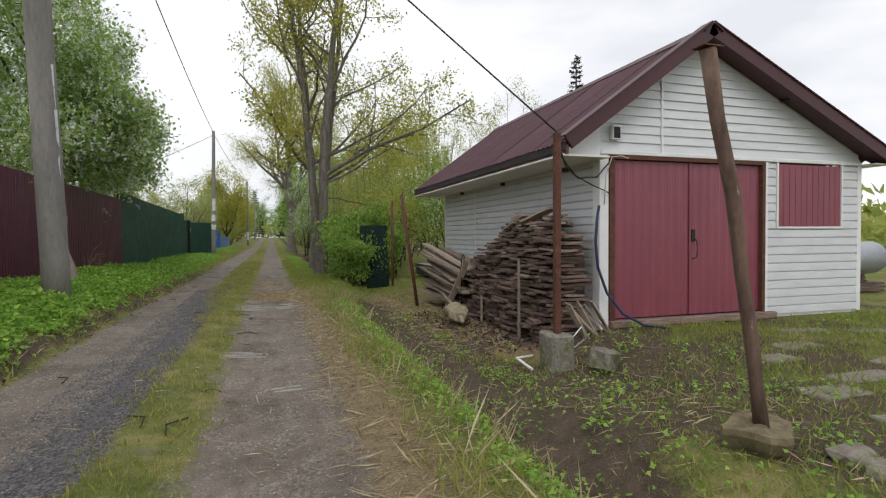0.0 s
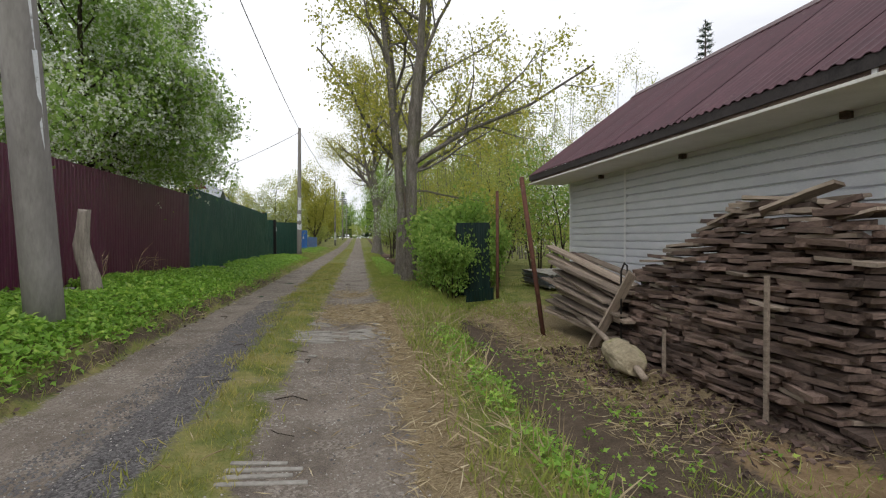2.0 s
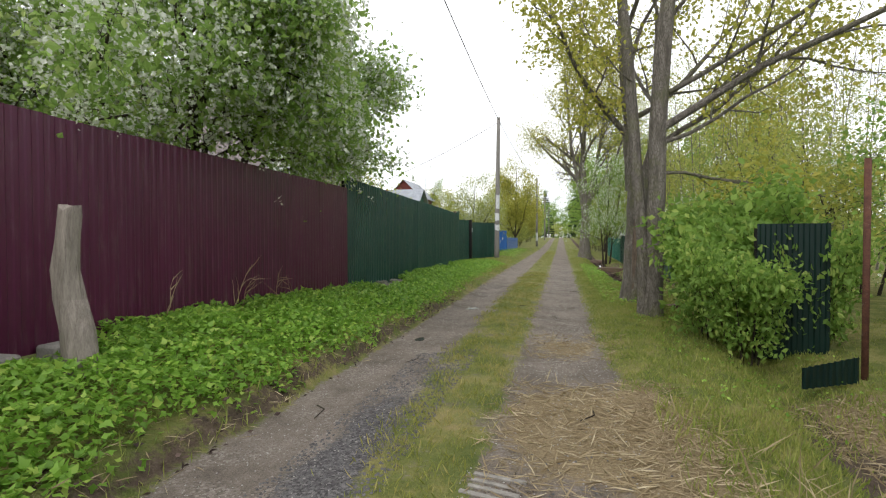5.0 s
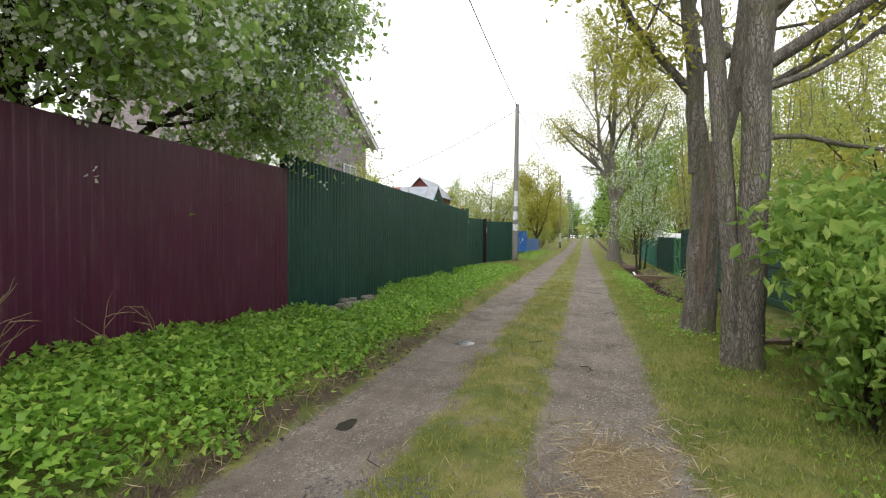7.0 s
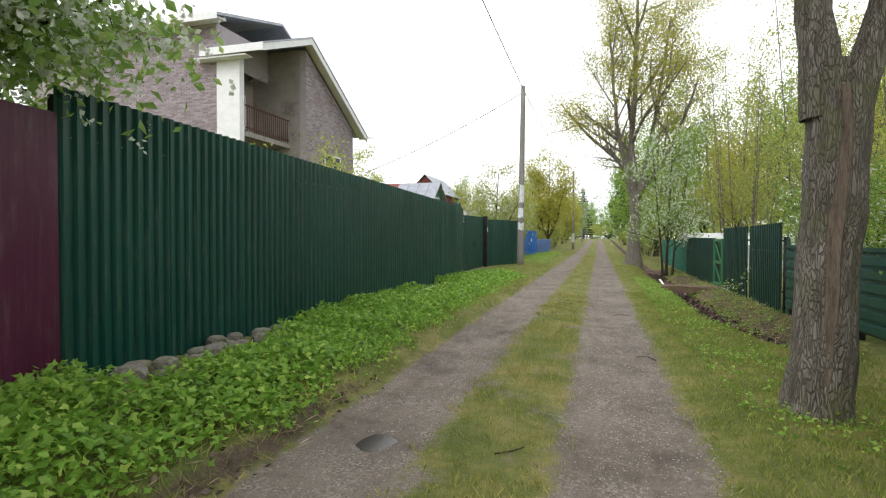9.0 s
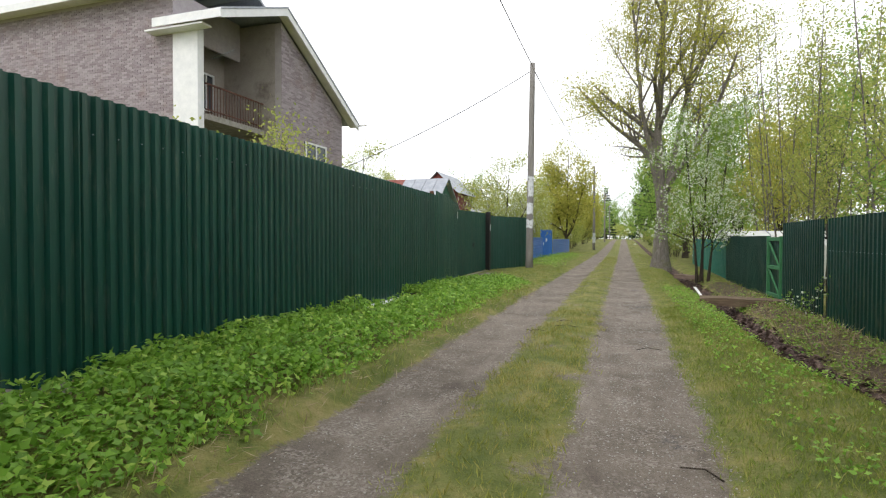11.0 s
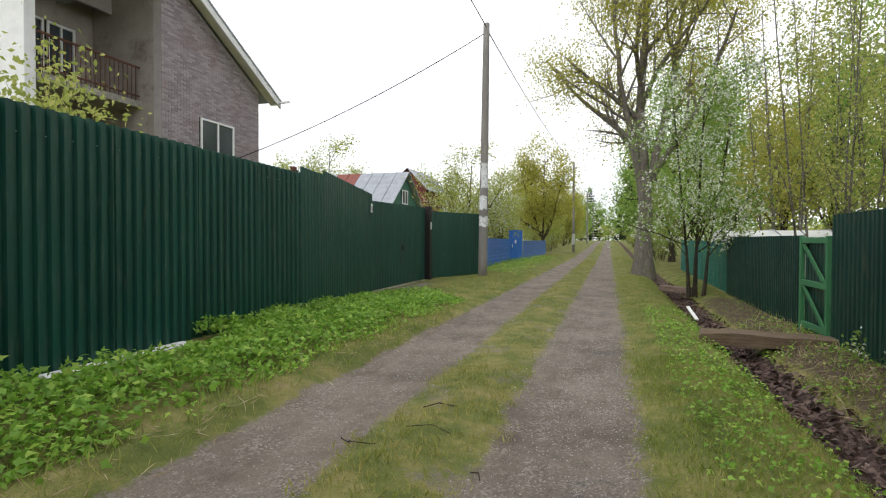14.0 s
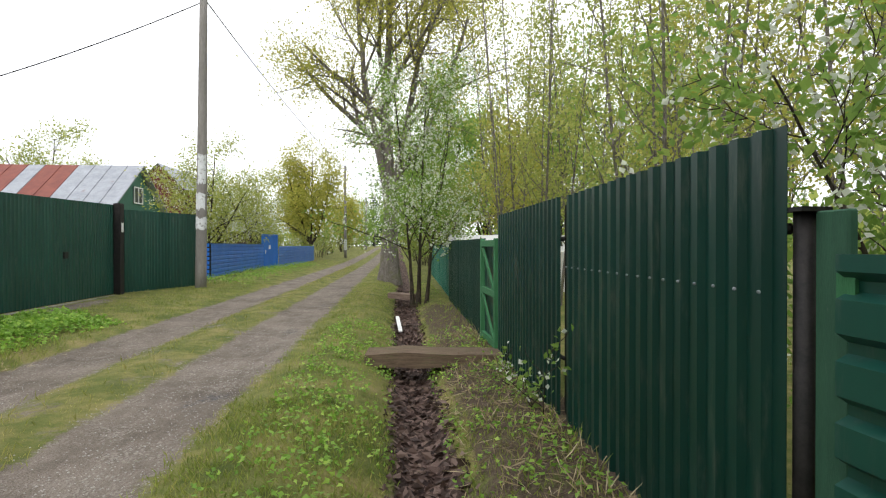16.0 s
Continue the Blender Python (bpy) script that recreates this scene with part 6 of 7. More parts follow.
def fallen_post():
    """A pulled-out fence post lying down with its lump of concrete still on it."""
    th = thing("fallen_post", (2.975, 8.6, 0.0), 0, "old fence post lying on soil with a mossy concrete lump", "post")
    axis = Vector((0.19, 0.98, 0.05)).normalized()
    tube("shaft", [axis * 0.4, axis * 0.85 + Vector((0, 0, 0.03)), Vector((0.22, 1.6, 0.2))], [0.042, 0.036, 0.03], M_FRESHWOOD, th, sides=9)
    tube("stub", [axis * -0.4, axis * -0.62, axis * -0.82 + Vector((0, 0, -0.03))], [0.04, 0.042, 0.036], M_FRESHWOOD, th, sides=9)
    bm = bmesh.new()
    bmesh.ops.create_icosphere(bm, subdivisions=4, radius=1.0)
    side = axis.cross(Vector((0, 0, 1))).normalized()
    up = side.cross(axis)
    for v in bm.verts:
        c = v.co.copy()
        rough = 1 + 0.16 * noise.noise(c * 1.6 + Vector((4, 0, 2))) + 0.09 * noise.noise(c * 4.5) + 0.05 * noise.noise(c * 11)
        flat = 1 - 0.28 * max(0, c.y) ** 2
        v.co = axis * (max(-0.86, min(0.9, c.y)) * 0.62 * (0.9 + 0.1 * rough)) + side * (c.x * 0.2 * rough * flat) + up * (c.z * 0.17 * rough * flat)
    part("concrete_lump", bm, M_LUMP, th, "mossy tan concrete lump")
    th.scale = (0.88, 0.88, 0.88)
    return th


M_LUMP = simple("mossy_tan_concrete", (0.2, 0.165, 0.105), (0.43, 0.37, 0.26), 5, 0.95, grain=30, bumps=0.9, spots=((0.22, 0.22, 0.08), 4, 0.52, 0.7))
fallen_post()
hook = tagged(tube("bent_rod", [(3.32, 9.3, -0.25), (3.32, 9.3, 0.85), (3.33, 9.24, 0.95), (3.33, 9.17, 0.92), (3.33, 9.16, 0.75)], 0.011, M_STEEL, sides=6), "thin bent black iron rod stuck in the ground", "rod")


def stone(name, at, size, seed, label, category, material=None, squash=(1, 1, 0.7), parent=None):
    rnd = np.random.default_rng(seed)
    bm = bmesh.new()
    bmesh.ops.create_icosphere(bm, subdivisions=2, radius=1.0)
    offs = rnd.uniform(0, 50, 3)
    for v in bm.verts:
        n = noise.noise(Vector(offs) + v.co * 1.1) * 0.35 + noise.noise(Vector(offs) + v.co * 3.1) * 0.12
        v.co = v.co * (1 + n)
        for i in range(3):
            v.co[i] = max(-0.8, min(0.8, v.co[i])) * size * squash[i]
    ob = part(name, bm, material or M_STONE, parent, label if parent else "")
    ob.matrix_basis = pose(*at, 0, 0, rnd.uniform(0, 360))
    if not parent:
        tagged(ob, label, category)
    return ob


M_FOOT = simple("mossy_broken_concrete", (0.12, 0.11, 0.09), (0.3, 0.28, 0.24), 7, 0.95, grain=30, bumps=0.9, spots=((0.11, 0.12, 0.05), 5, 0.48, 0.62))
post_block = thing("rusty_post", (3.03, 5.32, 0), 0, "rusty steel post set in a cracked concrete block", "post")
part("shaft", box_bm(-0.035, -0.035, 0.1, 0.035, 0.035, 2.42, 0.006), M_RUST, post_block)
blk = box_bm(-0.15, -0.15, -0.4, 0.15, 0.15, 0.2, 0.03)
for v in blk.verts:
    v.co += Vector((noise.noise(v.co * 5), noise.noise(v.co * 5 + Vector((9, 0, 0))), noise.noise(v.co * 5 + Vector((0, 9, 0))))) * 0.035
part("footing", blk, M_FOOT, post_block, "cracked concrete block")
blk = box_bm(-0.13, -0.12, -0.12, 0.13, 0.12, 0.12, 0.03)
for v in blk.verts:
    v.co += Vector((noise.noise(v.co * 6 + Vector((3, 0, 0))), noise.noise(v.co * 6), noise.noise(v.co * 6 + Vector((0, 5, 0))))) * 0.04
cb = part("concrete_chunk", blk, M_FOOT)
cb.matrix_basis = pose(3.42, 5.0, -0.06, 4, 8, 25)
tagged(cb, "broken grey concrete chunk on bare soil", "rubble")
tagged(tube("white_bracket", [(2.85, 5.55, -0.1), (2.62, 5.5, -0.1), (2.66, 5.2, -0.16)], 0.018, M_WHITECABLE, sides=5), "bent white plastic strip on the soil", "plastic strip")
tagged(tube("rope_loop", [(3.15, 5.2, 0.15), (3.3, 5.25, 0.26), (3.42, 5.35, 0.1), (3.3, 5.5, -0.06), (3.2, 5.6, 0.05), (3.1, 5.45, 0.24)], 0.008, M_WHITECABLE, sides=5), "loop of white rope round a post footing", "rope")
tagged(tube("blue_hose", [(4.23, 6.3, 1.68), (4.17, 6.26, 1.5), (4.14, 6.25, 1.2), (4.17, 6.24, 0.85), (4.3, 6.22, 0.5), (4.52, 6.18, 0.22), (4.8, 6.1, 0.06), (5.1, 5.95, 0.02)], 0.019, M_BLUEHOSE, sides=7), "dark blue hose hanging from the garage corner", "hose")
tagged(tube("black_wire", [(3.06, 5.33, 2.28), (3.25, 5.5, 2.08), (3.6, 5.8, 1.98), (4.1, 6.15, 2.05), (4.32, 6.3, 2.2), (4.45, 6.3, 2.33)], 0.01, M_BLACK, sides=5), "black wire from the post to the garage", "wire", "garage wires")
tagged(tube("black_wire", [(3.06, 5.33, 2.2), (3.5, 5.7, 2.0), (4.0, 6.1, 1.93), (4.28, 6.3, 1.9), (4.4, 6.31, 1.85)], 0.008, M_BLACK, sides=5), "black wire from the post to the garage", "wire", "garage wires")
tagged(tube("white_wire", [(4.32, 6.31, 1.7), (4.34, 6.3, 2.1), (4.42, 6.28, 2.34), (4.55, 6.26, 2.36), (4.68, 6.27, 2.33)], 0.008, M_WHITECABLE, sides=5), "white wire looped above the garage door", "wire", "garage wires")
for k in range(6):
    a = random.Random(k).uniform(-25, 25)
    o = link_mesh("loose_plank", plank_mesh(0.55, 0.08, 0.02, 300 + k), M_FRESHWOOD)
    o.matrix_basis = pose(3.75 + 0.09 * k, 6.05 + 0.03 * k, 0.16, 58 + a * 0.5, a, 80 + a)
    tagged(o, "short broken plank leaning by the garage corner", "plank", "broken planks")


def log_on_stump():
    lp = thing("log_post", (2.76, 2.46, 0), 0, "crooked bark-stripped pole standing in a cut stump", "post")
    pts = [(0.02, 0, 0.1), (-0.03, 0.0, 0.4), (-0.06, 0.0, 0.63), (-0.13, 0.01, 1.02), (-0.21, 0.0, 1.5), (-0.31, 0.02, 1.95), (-0.4, 0.0, 2.33)]
    v, f = tube_arrays(pts, [0.046, 0.039, 0.043, 0.038, 0.044, 0.042, 0.047], 9)
    arrays_mesh("pole", v, f, M_STICK, lp, smooth=True)
    cap = box_bm(-0.47, -0.05, 2.33, -0.33, 0.05, 2.338)
    part("tin_cap", cap, M_RUST, lp, "bent rusty tin cap")
    bm = bmesh.new()
    rings = []
    for z, s in ((-0.35, 0.17), (-0.03, 0.16), (0.03, 0.21), (0.1, 0.245), (0.135, 0.235), (0.14, 0.1), (0.15, 0.06)):
        rings.append([bm.verts.new((math.cos(a) * s * (0.88 + 0.2 * math.sin(a * 3 + 1)), math.sin(a) * s * (0.88 + 0.2 * math.sin(a * 2)), z + 0.02 * math.sin(a * 2))) for a in [2 * math.pi * k / 14 for k in range(14)]])
    for a, b in zip(rings, rings[1:]):
        for i in range(14):
            bm.faces.new((a[i], a[(i + 1) % 14], b[(i + 1) % 14], b[i]))
    bm.faces.new(rings[-1])
    st = part("stump", bm, M_STUMP, lp, "mossy cut stump")
    return lp


log_on_stump()
rs = random.Random(12)
M_SLAB = simple('dirty_sunk_concrete', (0.13, 0.115, 0.09), (0.29, 0.26, 0.215), 5, 0.95, grain=35, bumps=0.5, spots=((0.1, 0.12, 0.045), 3, 0.5, 0.68))
M_SCREEN = metal_sheet('blackish_green_steel', (0.004, 0.016, 0.014), (0.008, 0.026, 0.021), (0.012, 0.03, 0.024), 0.3)
for k, (x, y, sx, sy) in enumerate(((4.3, 3.15, 0.55, 0.28), (5.0, 3.4, 0.6, 0.3), (4.9, 4.2, 0.5, 0.26), (5.7, 4.6, 0.6, 0.26), (6.6, 5.3, 0.7, 0.28), (5.9, 3.7, 0.5, 0.26), (7.4, 5.0, 0.6, 0.26), (7.0, 4.2, 0.6, 0.28), (4.1, 2.5, 0.4, 0.25))):
    bm = box_bm(-sx / 2, -sy / 2, -0.05, sx / 2, sy / 2, 0.035, 0.015)
    for v in bm.verts:
        v.co += Vector((noise.noise(v.co * 4 + Vector((k, 0, 0))), noise.noise(v.co * 4 + Vector((0, k, 0))), 0)) * 0.05
    o = part("paving_slab", bm, M_SLAB)
    o.matrix_basis = pose(x, y, -0.012, rs.uniform(-2, 2), rs.uniform(-2, 2), rs.uniform(-12, 12) - 4)
    tagged(o, "weathered concrete slab sunk in the yard grass", "slab", "yard slabs")
for k in range(16):
    stone("rubble_stone", (3.15 + rs.uniform(-0.1, 0.9), 1.75 + rs.uniform(-0.35, 0.45), 0.02), rs.uniform(0.06, 0.13), 60 + k, "flat grey rubble stone in the yard", "stone", M_SLAB, (1.3, 0.9, 0.45))["group"] = "yard rubble"
for x, y, z0, z1, lx, ly, lab in ((3.28, 15.0, -0.4, 2.3, 0.0, 0.0, "upright rusty steel post in the grass"), (2.93, 10.9, -0.35, 2.15, -0.34, 0.04, "leaning rusty steel post beside the plank stack")):
    tagged(tube("rusty_pipe", [(x, y, z0), (x + lx * 0.5, y + ly * 0.5, (z0 + z1) / 2), (x + lx, y + ly, z1)], 0.036, M_RUST, sides=8), lab, "post", "rusty posts")
dark_panel = sheet_fence("steel_screen", (2.55, 16.1), (3.3, 15.9), lambda s: -0.15, lambda s: 1.62, M_SCREEN, 0.12, 0.015, "dark green steel sheet screen half hidden by leaves", group="")
sheet_lying = lattice("ribbed_sheet", (2.45, 14.45), (3.15, 14.85), -0.12, -0.12, 0.1, 0.16, 0.09, 0.02, M_SCREEN, None)
tagged(sheet_lying, "bent green ribbed steel sheet lying in the grass", "steel sheet")
pile = thing("roof_sheet_stack", (5.6, 16.4, 0), 12, "stack of old grey corrugated roofing sheets on grass", "roofing stack")
for k in range(7):
    zs = 0.05 + k * 0.05
    n = 17
    xs = np.linspace(-1.1, 0.9, n * 2 + 1)
    wv = 0.022 * np.cos(np.arange(n * 2 + 1) * np.pi)
    vs = []
    for off in (0, -0.008):
        for yy in (-0.65 + 0.05 * (k % 3), 0.65):
            vs.append(np.column_stack([xs + 0.04 * (k % 2), np.full(len(xs), yy), zs + wv + off + 0.06 * (yy > 0) + 0.1 * (k > 4) * (xs > 0)]))
    m = len(xs)
    r = np.arange(m - 1)
    f = np.vstack([np.stack([r, r + 1, m + r + 1, m + r], -1), np.stack([2 * m + r, 3 * m + r, 3 * m + r + 1, 2 * m + r + 1], -1), np.stack([r, 2 * m + r, 2 * m + r + 1, r + 1], -1)])
    arrays_mesh("sheet", np.vstack(vs), f, M_GALV if k % 3 else M_CONCRETE, pile, smooth=True)
tank = thing("metal_drum", (11.6, 8.2, 0), 0, "grey metal drum lying on old boards", "drum")
tube("drum", [(-0.2, 0.2, 0.75), (-0.15, 0.2, 0.75), (1.2, 0.4, 0.75), (1.25, 0.4, 0.75)], [0.3, 0.36, 0.36, 0.3], M_GALV, tank, sides=18)
for k in range(6):
    o = link_mesh("plank", plank_mesh(1.8, 0.2, 0.05, 400 + k), M_OLDWOOD, tank)
    o.matrix_basis = pose(0.4 + 0.2 * (k % 3) - 0.2, 0.3, 0.06 + 0.055 * k, 0, 0, 75 + 9 * k)


wood_bits = scatter(2.5, 3.6, 6.2, 10.0, 260, RNG)
v, f = kites(on_ground(wood_bits, 0.012), 0.075, 0.28, RNG, axis=RNG.normal(size=(len(wood_bits), 3)) * np.array([1, 1, 0.3]), spread=0.2)
tagged(arrays_mesh("wood_litter", v, f, M_LITTER), "dark bark and wood scraps before the woodpile", "wood scraps", kind="stuff")


# ---- things along the lane ----
def ribbed_fragment(x, y, w, n, step, rz, seed):
    th = thing("ribbed_slab", (x, y, 0), rz, "pale ribbed sheet fragment trodden into the lane", "slab", "ribbed fragments")
    rnd = random.Random(seed)
    zz = float(ground_z(x, y))
    for k in range(n):
        a, b = -w / 2 + rnd.uniform(0, 0.12 * w), w / 2 - rnd.uniform(0, 0.3 * w)
        bm = box_bm(a, k * step - 0.02, zz - 0.02, b, k * step + 0.02, zz + 0.011, 0.005)
        for v in bm.verts:
            v.co.y += 0.012 * noise.noise(Vector((v.co.x * 6 + seed, k, 0)))
            v.co.z = float(ground_z(x + v.co.x, y + v.co.y)) + (v.co.z - zz) * (0.7 + 0.3 * rnd.random())
        part("rib", bm, M_CONCRETE, th)


ribbed_fragment(-0.28, 10.0, 0.75, 9, 0.088, 3, 1)
ribbed_fragment(0.3, 10.15, 0.5, 9, 0.088, 3, 2)
ribbed_fragment(-0.35, 11.25, 0.4, 4, 0.09, -4, 3)
ribbed_fragment(-0.3, 6.15, 0.5, 4, 0.09, 2, 4)
ribbed_fragment(0.15, 4.75, 0.35, 2, 0.09, 0, 5)
for k, (x, y, s) in enumerate(((0.52, 9.95, 0.07), (0.6, 9.62, 0.06), (0.45, 11.2, 0.07), (-0.3, 9.2, 0.05), (0.5, 10.4, 0.06), (0.4, 8.3, 0.04), (-0.4, 8.9, 0.05))):
    stone("pale_stone", (x, y, float(ground_z(x, y)) + 0.005), s, 90 + k, "pale flat stone pressed into the lane", "stone", M_CONCRETE, (1.2, 0.8, 0.35))["group"] = "lane stones"
for k in range(26):
    x, y = rs.uniform(-2.2, 0.5), rs.uniform(3.5, 29)
    a, ln = rs.uniform(0, 6.28), rs.uniform(0.06, 0.2)
    p = [(x + ln * s * math.cos(a + 0.4 * s), y + ln * s * math.sin(a + 0.4 * s), float(ground_z(x, y)) + 0.012 + 0.015 * (s == 0)) for s in (-1, 0, 1)]
    tagged(tube("twig", p, rs.uniform(0.003, 0.006), M_BARK_D, sides=5), "small dark twig lying on the lane", "twig", "lane twigs")


def blob_sheet(name, at, rx, ry, seed, material, label, category, dz):
    bm = bmesh.new()
    vs = [bm.verts.new((at[0] + math.cos(a) * rx * (0.8 + 0.3 * noise.noise(Vector((math.cos(a) * 1.5 + seed, math.sin(a) * 1.5, 0)))), at[1] + math.sin(a) * ry * (0.8 + 0.4 * noise.noise(Vector((math.cos(a) * 1.5, math.sin(a) * 1.5 + seed, 3)))), dz)) for a in [2 * math.pi * k / 28 for k in range(28)]]
    bm.faces.new(vs)
    return tagged(part(name, bm, material), label, category, kind="structure")


m_water, nt_w, b_w = mat_base("puddle_water", 0.12, 0, 0.25)
b_w.inputs["Base Color"].default_value = (0.045, 0.038, 0.03, 1)
blob_sheet("water", (-1.8, 19.5), 0.17, 0.22, 4, m_water, "small muddy puddle in the rut", "puddle", float(ground_z(-1.8, 19.5)) + 0.016)
blob_sheet("water", (-2.0, 15.9), 0.08, 0.2, 7, m_water, "small muddy puddle in the rut", "puddle", float(ground_z(-2.0, 15.9)) + 0.014)

# dry bare stems before the red fence
for k, (x, y, ln) in enumerate(((-4.2, 14.55, 0.5), (-4.25, 14.8, 0.4), (-4.2, 15.7, 0.35), (-4.22, 13.3, 0.45), (-4.3, 16.4, 0.3))):
    stems, ends = [], []
    grow(np.random.default_rng(330 + k), (0, 0, -0.05), (0.15, -0.1, 1), ln + 0.3, 0.008, 1, dict(levels=2, kids=(0, 5), angle=(25, 55), ratio=0.5, wiggle=0.16, lift=(0, 0.03, 0.03), bare=0.3), stems, ends)
    v, f = merge_tubes(stems)
    o = arrays_mesh("dry_stem", v, f, M_STRAW)
    o.matrix_basis = pose(x, y, float(ground_z(x, y)))
    tagged(o, "bare dry branching stem in front of the red fence", "dry plant", "dry stems")

# broken stump and footings at the red fence
bm = bmesh.new()
rings = []
for k in range(8):
    z = -0.3 + k * 0.23
    r = 0.2 - 0.014 * k
    rings.append([bm.verts.new(((0.05 * math.sin(k) - 0.04 * k * 0.4 + math.cos(a) * r * (0.8 + 0.35 * noise.noise(Vector((math.cos(a), math.sin(a), k * 0.5))))), math.sin(a) * r * 0.7, z + (0.16 * noise.noise(Vector((math.cos(a) * 2, math.sin(a) * 2, 7))) if k == 7 else 0))) for a in [2 * math.pi * j / 12 for j in range(12)]])
for a, b in zip(rings, rings[1:]):
    for i in range(12):
        bm.faces.new((a[i], a[(i + 1) % 12], b[(i + 1) % 12], b[i]))
bm.faces.new(rings[-1])
so = part("broken_stump", bm, simple("grey_dead_wood", (0.14, 0.12, 0.1), (0.34, 0.3, 0.26), 5, 0.95, grain=30, stretch=(5, 5, 0.6), bumps=0.8, spots=((0.08, 0.06, 0.05), 6, 0.6, 0.7)))
so.matrix_basis = pose(-3.62, 11.75, 0.35, 0, 0, 0)
tagged(so, "tall broken grey dead trunk in front of the fence", "stump")
for y0, y1, x in ((10.4, 10.62, -4.2), (11.2, 11.75, -4.3), (12.05, 12.5, -4.32)):
    o = part("concrete_footing", box_bm(x - 0.1, y0, 0.2, x + 0.12, y1, 0.52, 0.02), M_CONCRETE)
    tagged(o, "pale concrete footing block under the red fence", "footing", "fence footings")
o = part("white_slab", box_bm(-4.43, 27.6, 0.02, -4.27, 29.3, 0.23, 0.015), M_WHITE)
tagged(o, "long white concrete kerb under the green fence", "kerb")
for k in range(34):
    y = rs.uniform(19.1, 22.5)
    x = -4.36 + rs.uniform(0.0, 0.62 - 0.11 * (y - 19.1))
    stone("rubble_stone", (x, y, float(ground_z(x, y)) + rs.uniform(0.0, 0.08)), rs.uniform(0.06, 0.14), 130 + k, "rough mossy stone under the green fence", "stone", M_FOOT, (1.1, 1.0, 0.7))["group"] = "fence rubble"

# ditch crossing and boards
def rough_board(name, at, size, rz, label, mat, seed):
    sx, sy, sz = size
    bm = bmesh.new()
    n = 9
    rings = []
    for k in range(n):
        x = -sx / 2 + sx * k / (n - 1)
        j = lambda q: 0.03 * noise.noise(Vector((x * 3 + seed, q * 2.7, seed)))
        rings.append([bm.verts.new((x + j(9), s * sy / 2 + j(s), t * sz / 2 + j(t + 4))) for s, t in ((-1, -1), (1, -1), (1, 1), (0.2, 1.25), (-1, 0.9))])
    for a, b in zip(rings, rings[1:]):
        for i in range(5):
            bm.faces.new((a[i], a[(i + 1) % 5], b[(i + 1) % 5], b[i]))
    bm.faces.new(rings[0][::-1])
    bm.faces.new(rings[-1])
    bmesh.ops.recalc_face_normals(bm, faces=bm.faces)
    o = part(name, bm, mat)
    o.matrix_basis = pose(*at, 0, 0, rz)
    return tagged(o, label, "board")


M_ROT = simple("rotten_brown_wood", (0.07, 0.045, 0.03), (0.2, 0.145, 0.1), 5, 0.95, grain=28, stretch=(0.8, 8, 8), bumps=0.8, spots=((0.13, 0.14, 0.06), 3, 0.5, 0.7))
rough_board("ditch_bridge", (2.46, 32.85, -0.0), (1.72, 0.42, 0.17), -8, "rotten brown board laid across the ditch", M_ROT, 3)
rough_board("ditch_board", (2.7, 20.9, -0.06), (1.5, 0.22, 0.06), 20, "dark rotten board across the ditch behind a tree", M_ROT, 8)
rough_board("ditch_board", (2.15, 40.8, 0.02), (0.9, 0.3, 0.14), -40, "grey rotten board lying in the ditch", M_OLDWOOD_X, 12)
wb = part("white_batten", box_bm(-0.035, -0.45, -0.015, 0.035, 0.45, 0.015, 0.004), M_WHITE)
wb.matrix_basis = pose(2.0, 36.6, -0.12, 10, 0, 4)
tagged(wb, "white painted batten lying in the ditch", "batten")

# white-flowered twigs on the ditch-side fence
def twig_spray(at, ln, seed, n=8):
    rnd = np.random.default_rng(seed)
    th = thing("twig_spray", at, 0, "thin leafy twig with white buds by the green fence", "twig", "fence twigs")
    tw, tips = [], []
    grow(rnd, (0, 0, 0), (-0.35, -0.2, 1), ln, 0.006, 1, dict(levels=2, kids=(0, 7), angle=(30, 60), ratio=0.5, wiggle=0.15, lift=(0, 0.02, 0.02), bare=0.2), tw, tips)
    v, f = merge_tubes(tw)
    tagged(arrays_mesh("stem", v, f, M_BARK_D, th), kind="stuff")
    pts = np.vstack(tips)
    v, f = kites(pts[rnd.integers(0, len(pts), n * 5)] + rnd.normal(size=(n * 5, 3)) * 0.03, 0.06, 0.3, rnd)
    tagged(arrays_mesh("foliage", v, f, M_BUSH, th), kind="stuff")
    v, f = kites(pts[rnd.integers(0, len(pts), n * 2)] + rnd.normal(size=(n * 2, 3)) * 0.03, 0.045, 0.42, rnd)
    tagged(arrays_mesh("buds", v, f, M_BLOSSOM, th), kind="stuff")


for k, (x, y, ln) in enumerate(((3.15, 30.7, 0.4), (3.1, 31.5, 0.45), (3.14, 30.42, 0.8))):
    twig_spray((x, y, -0.1), ln, 200 + k)

# ---- houses ----
GX0, HY0, HY1, RZ = -13.2, 37.9, 42.8, 10.45


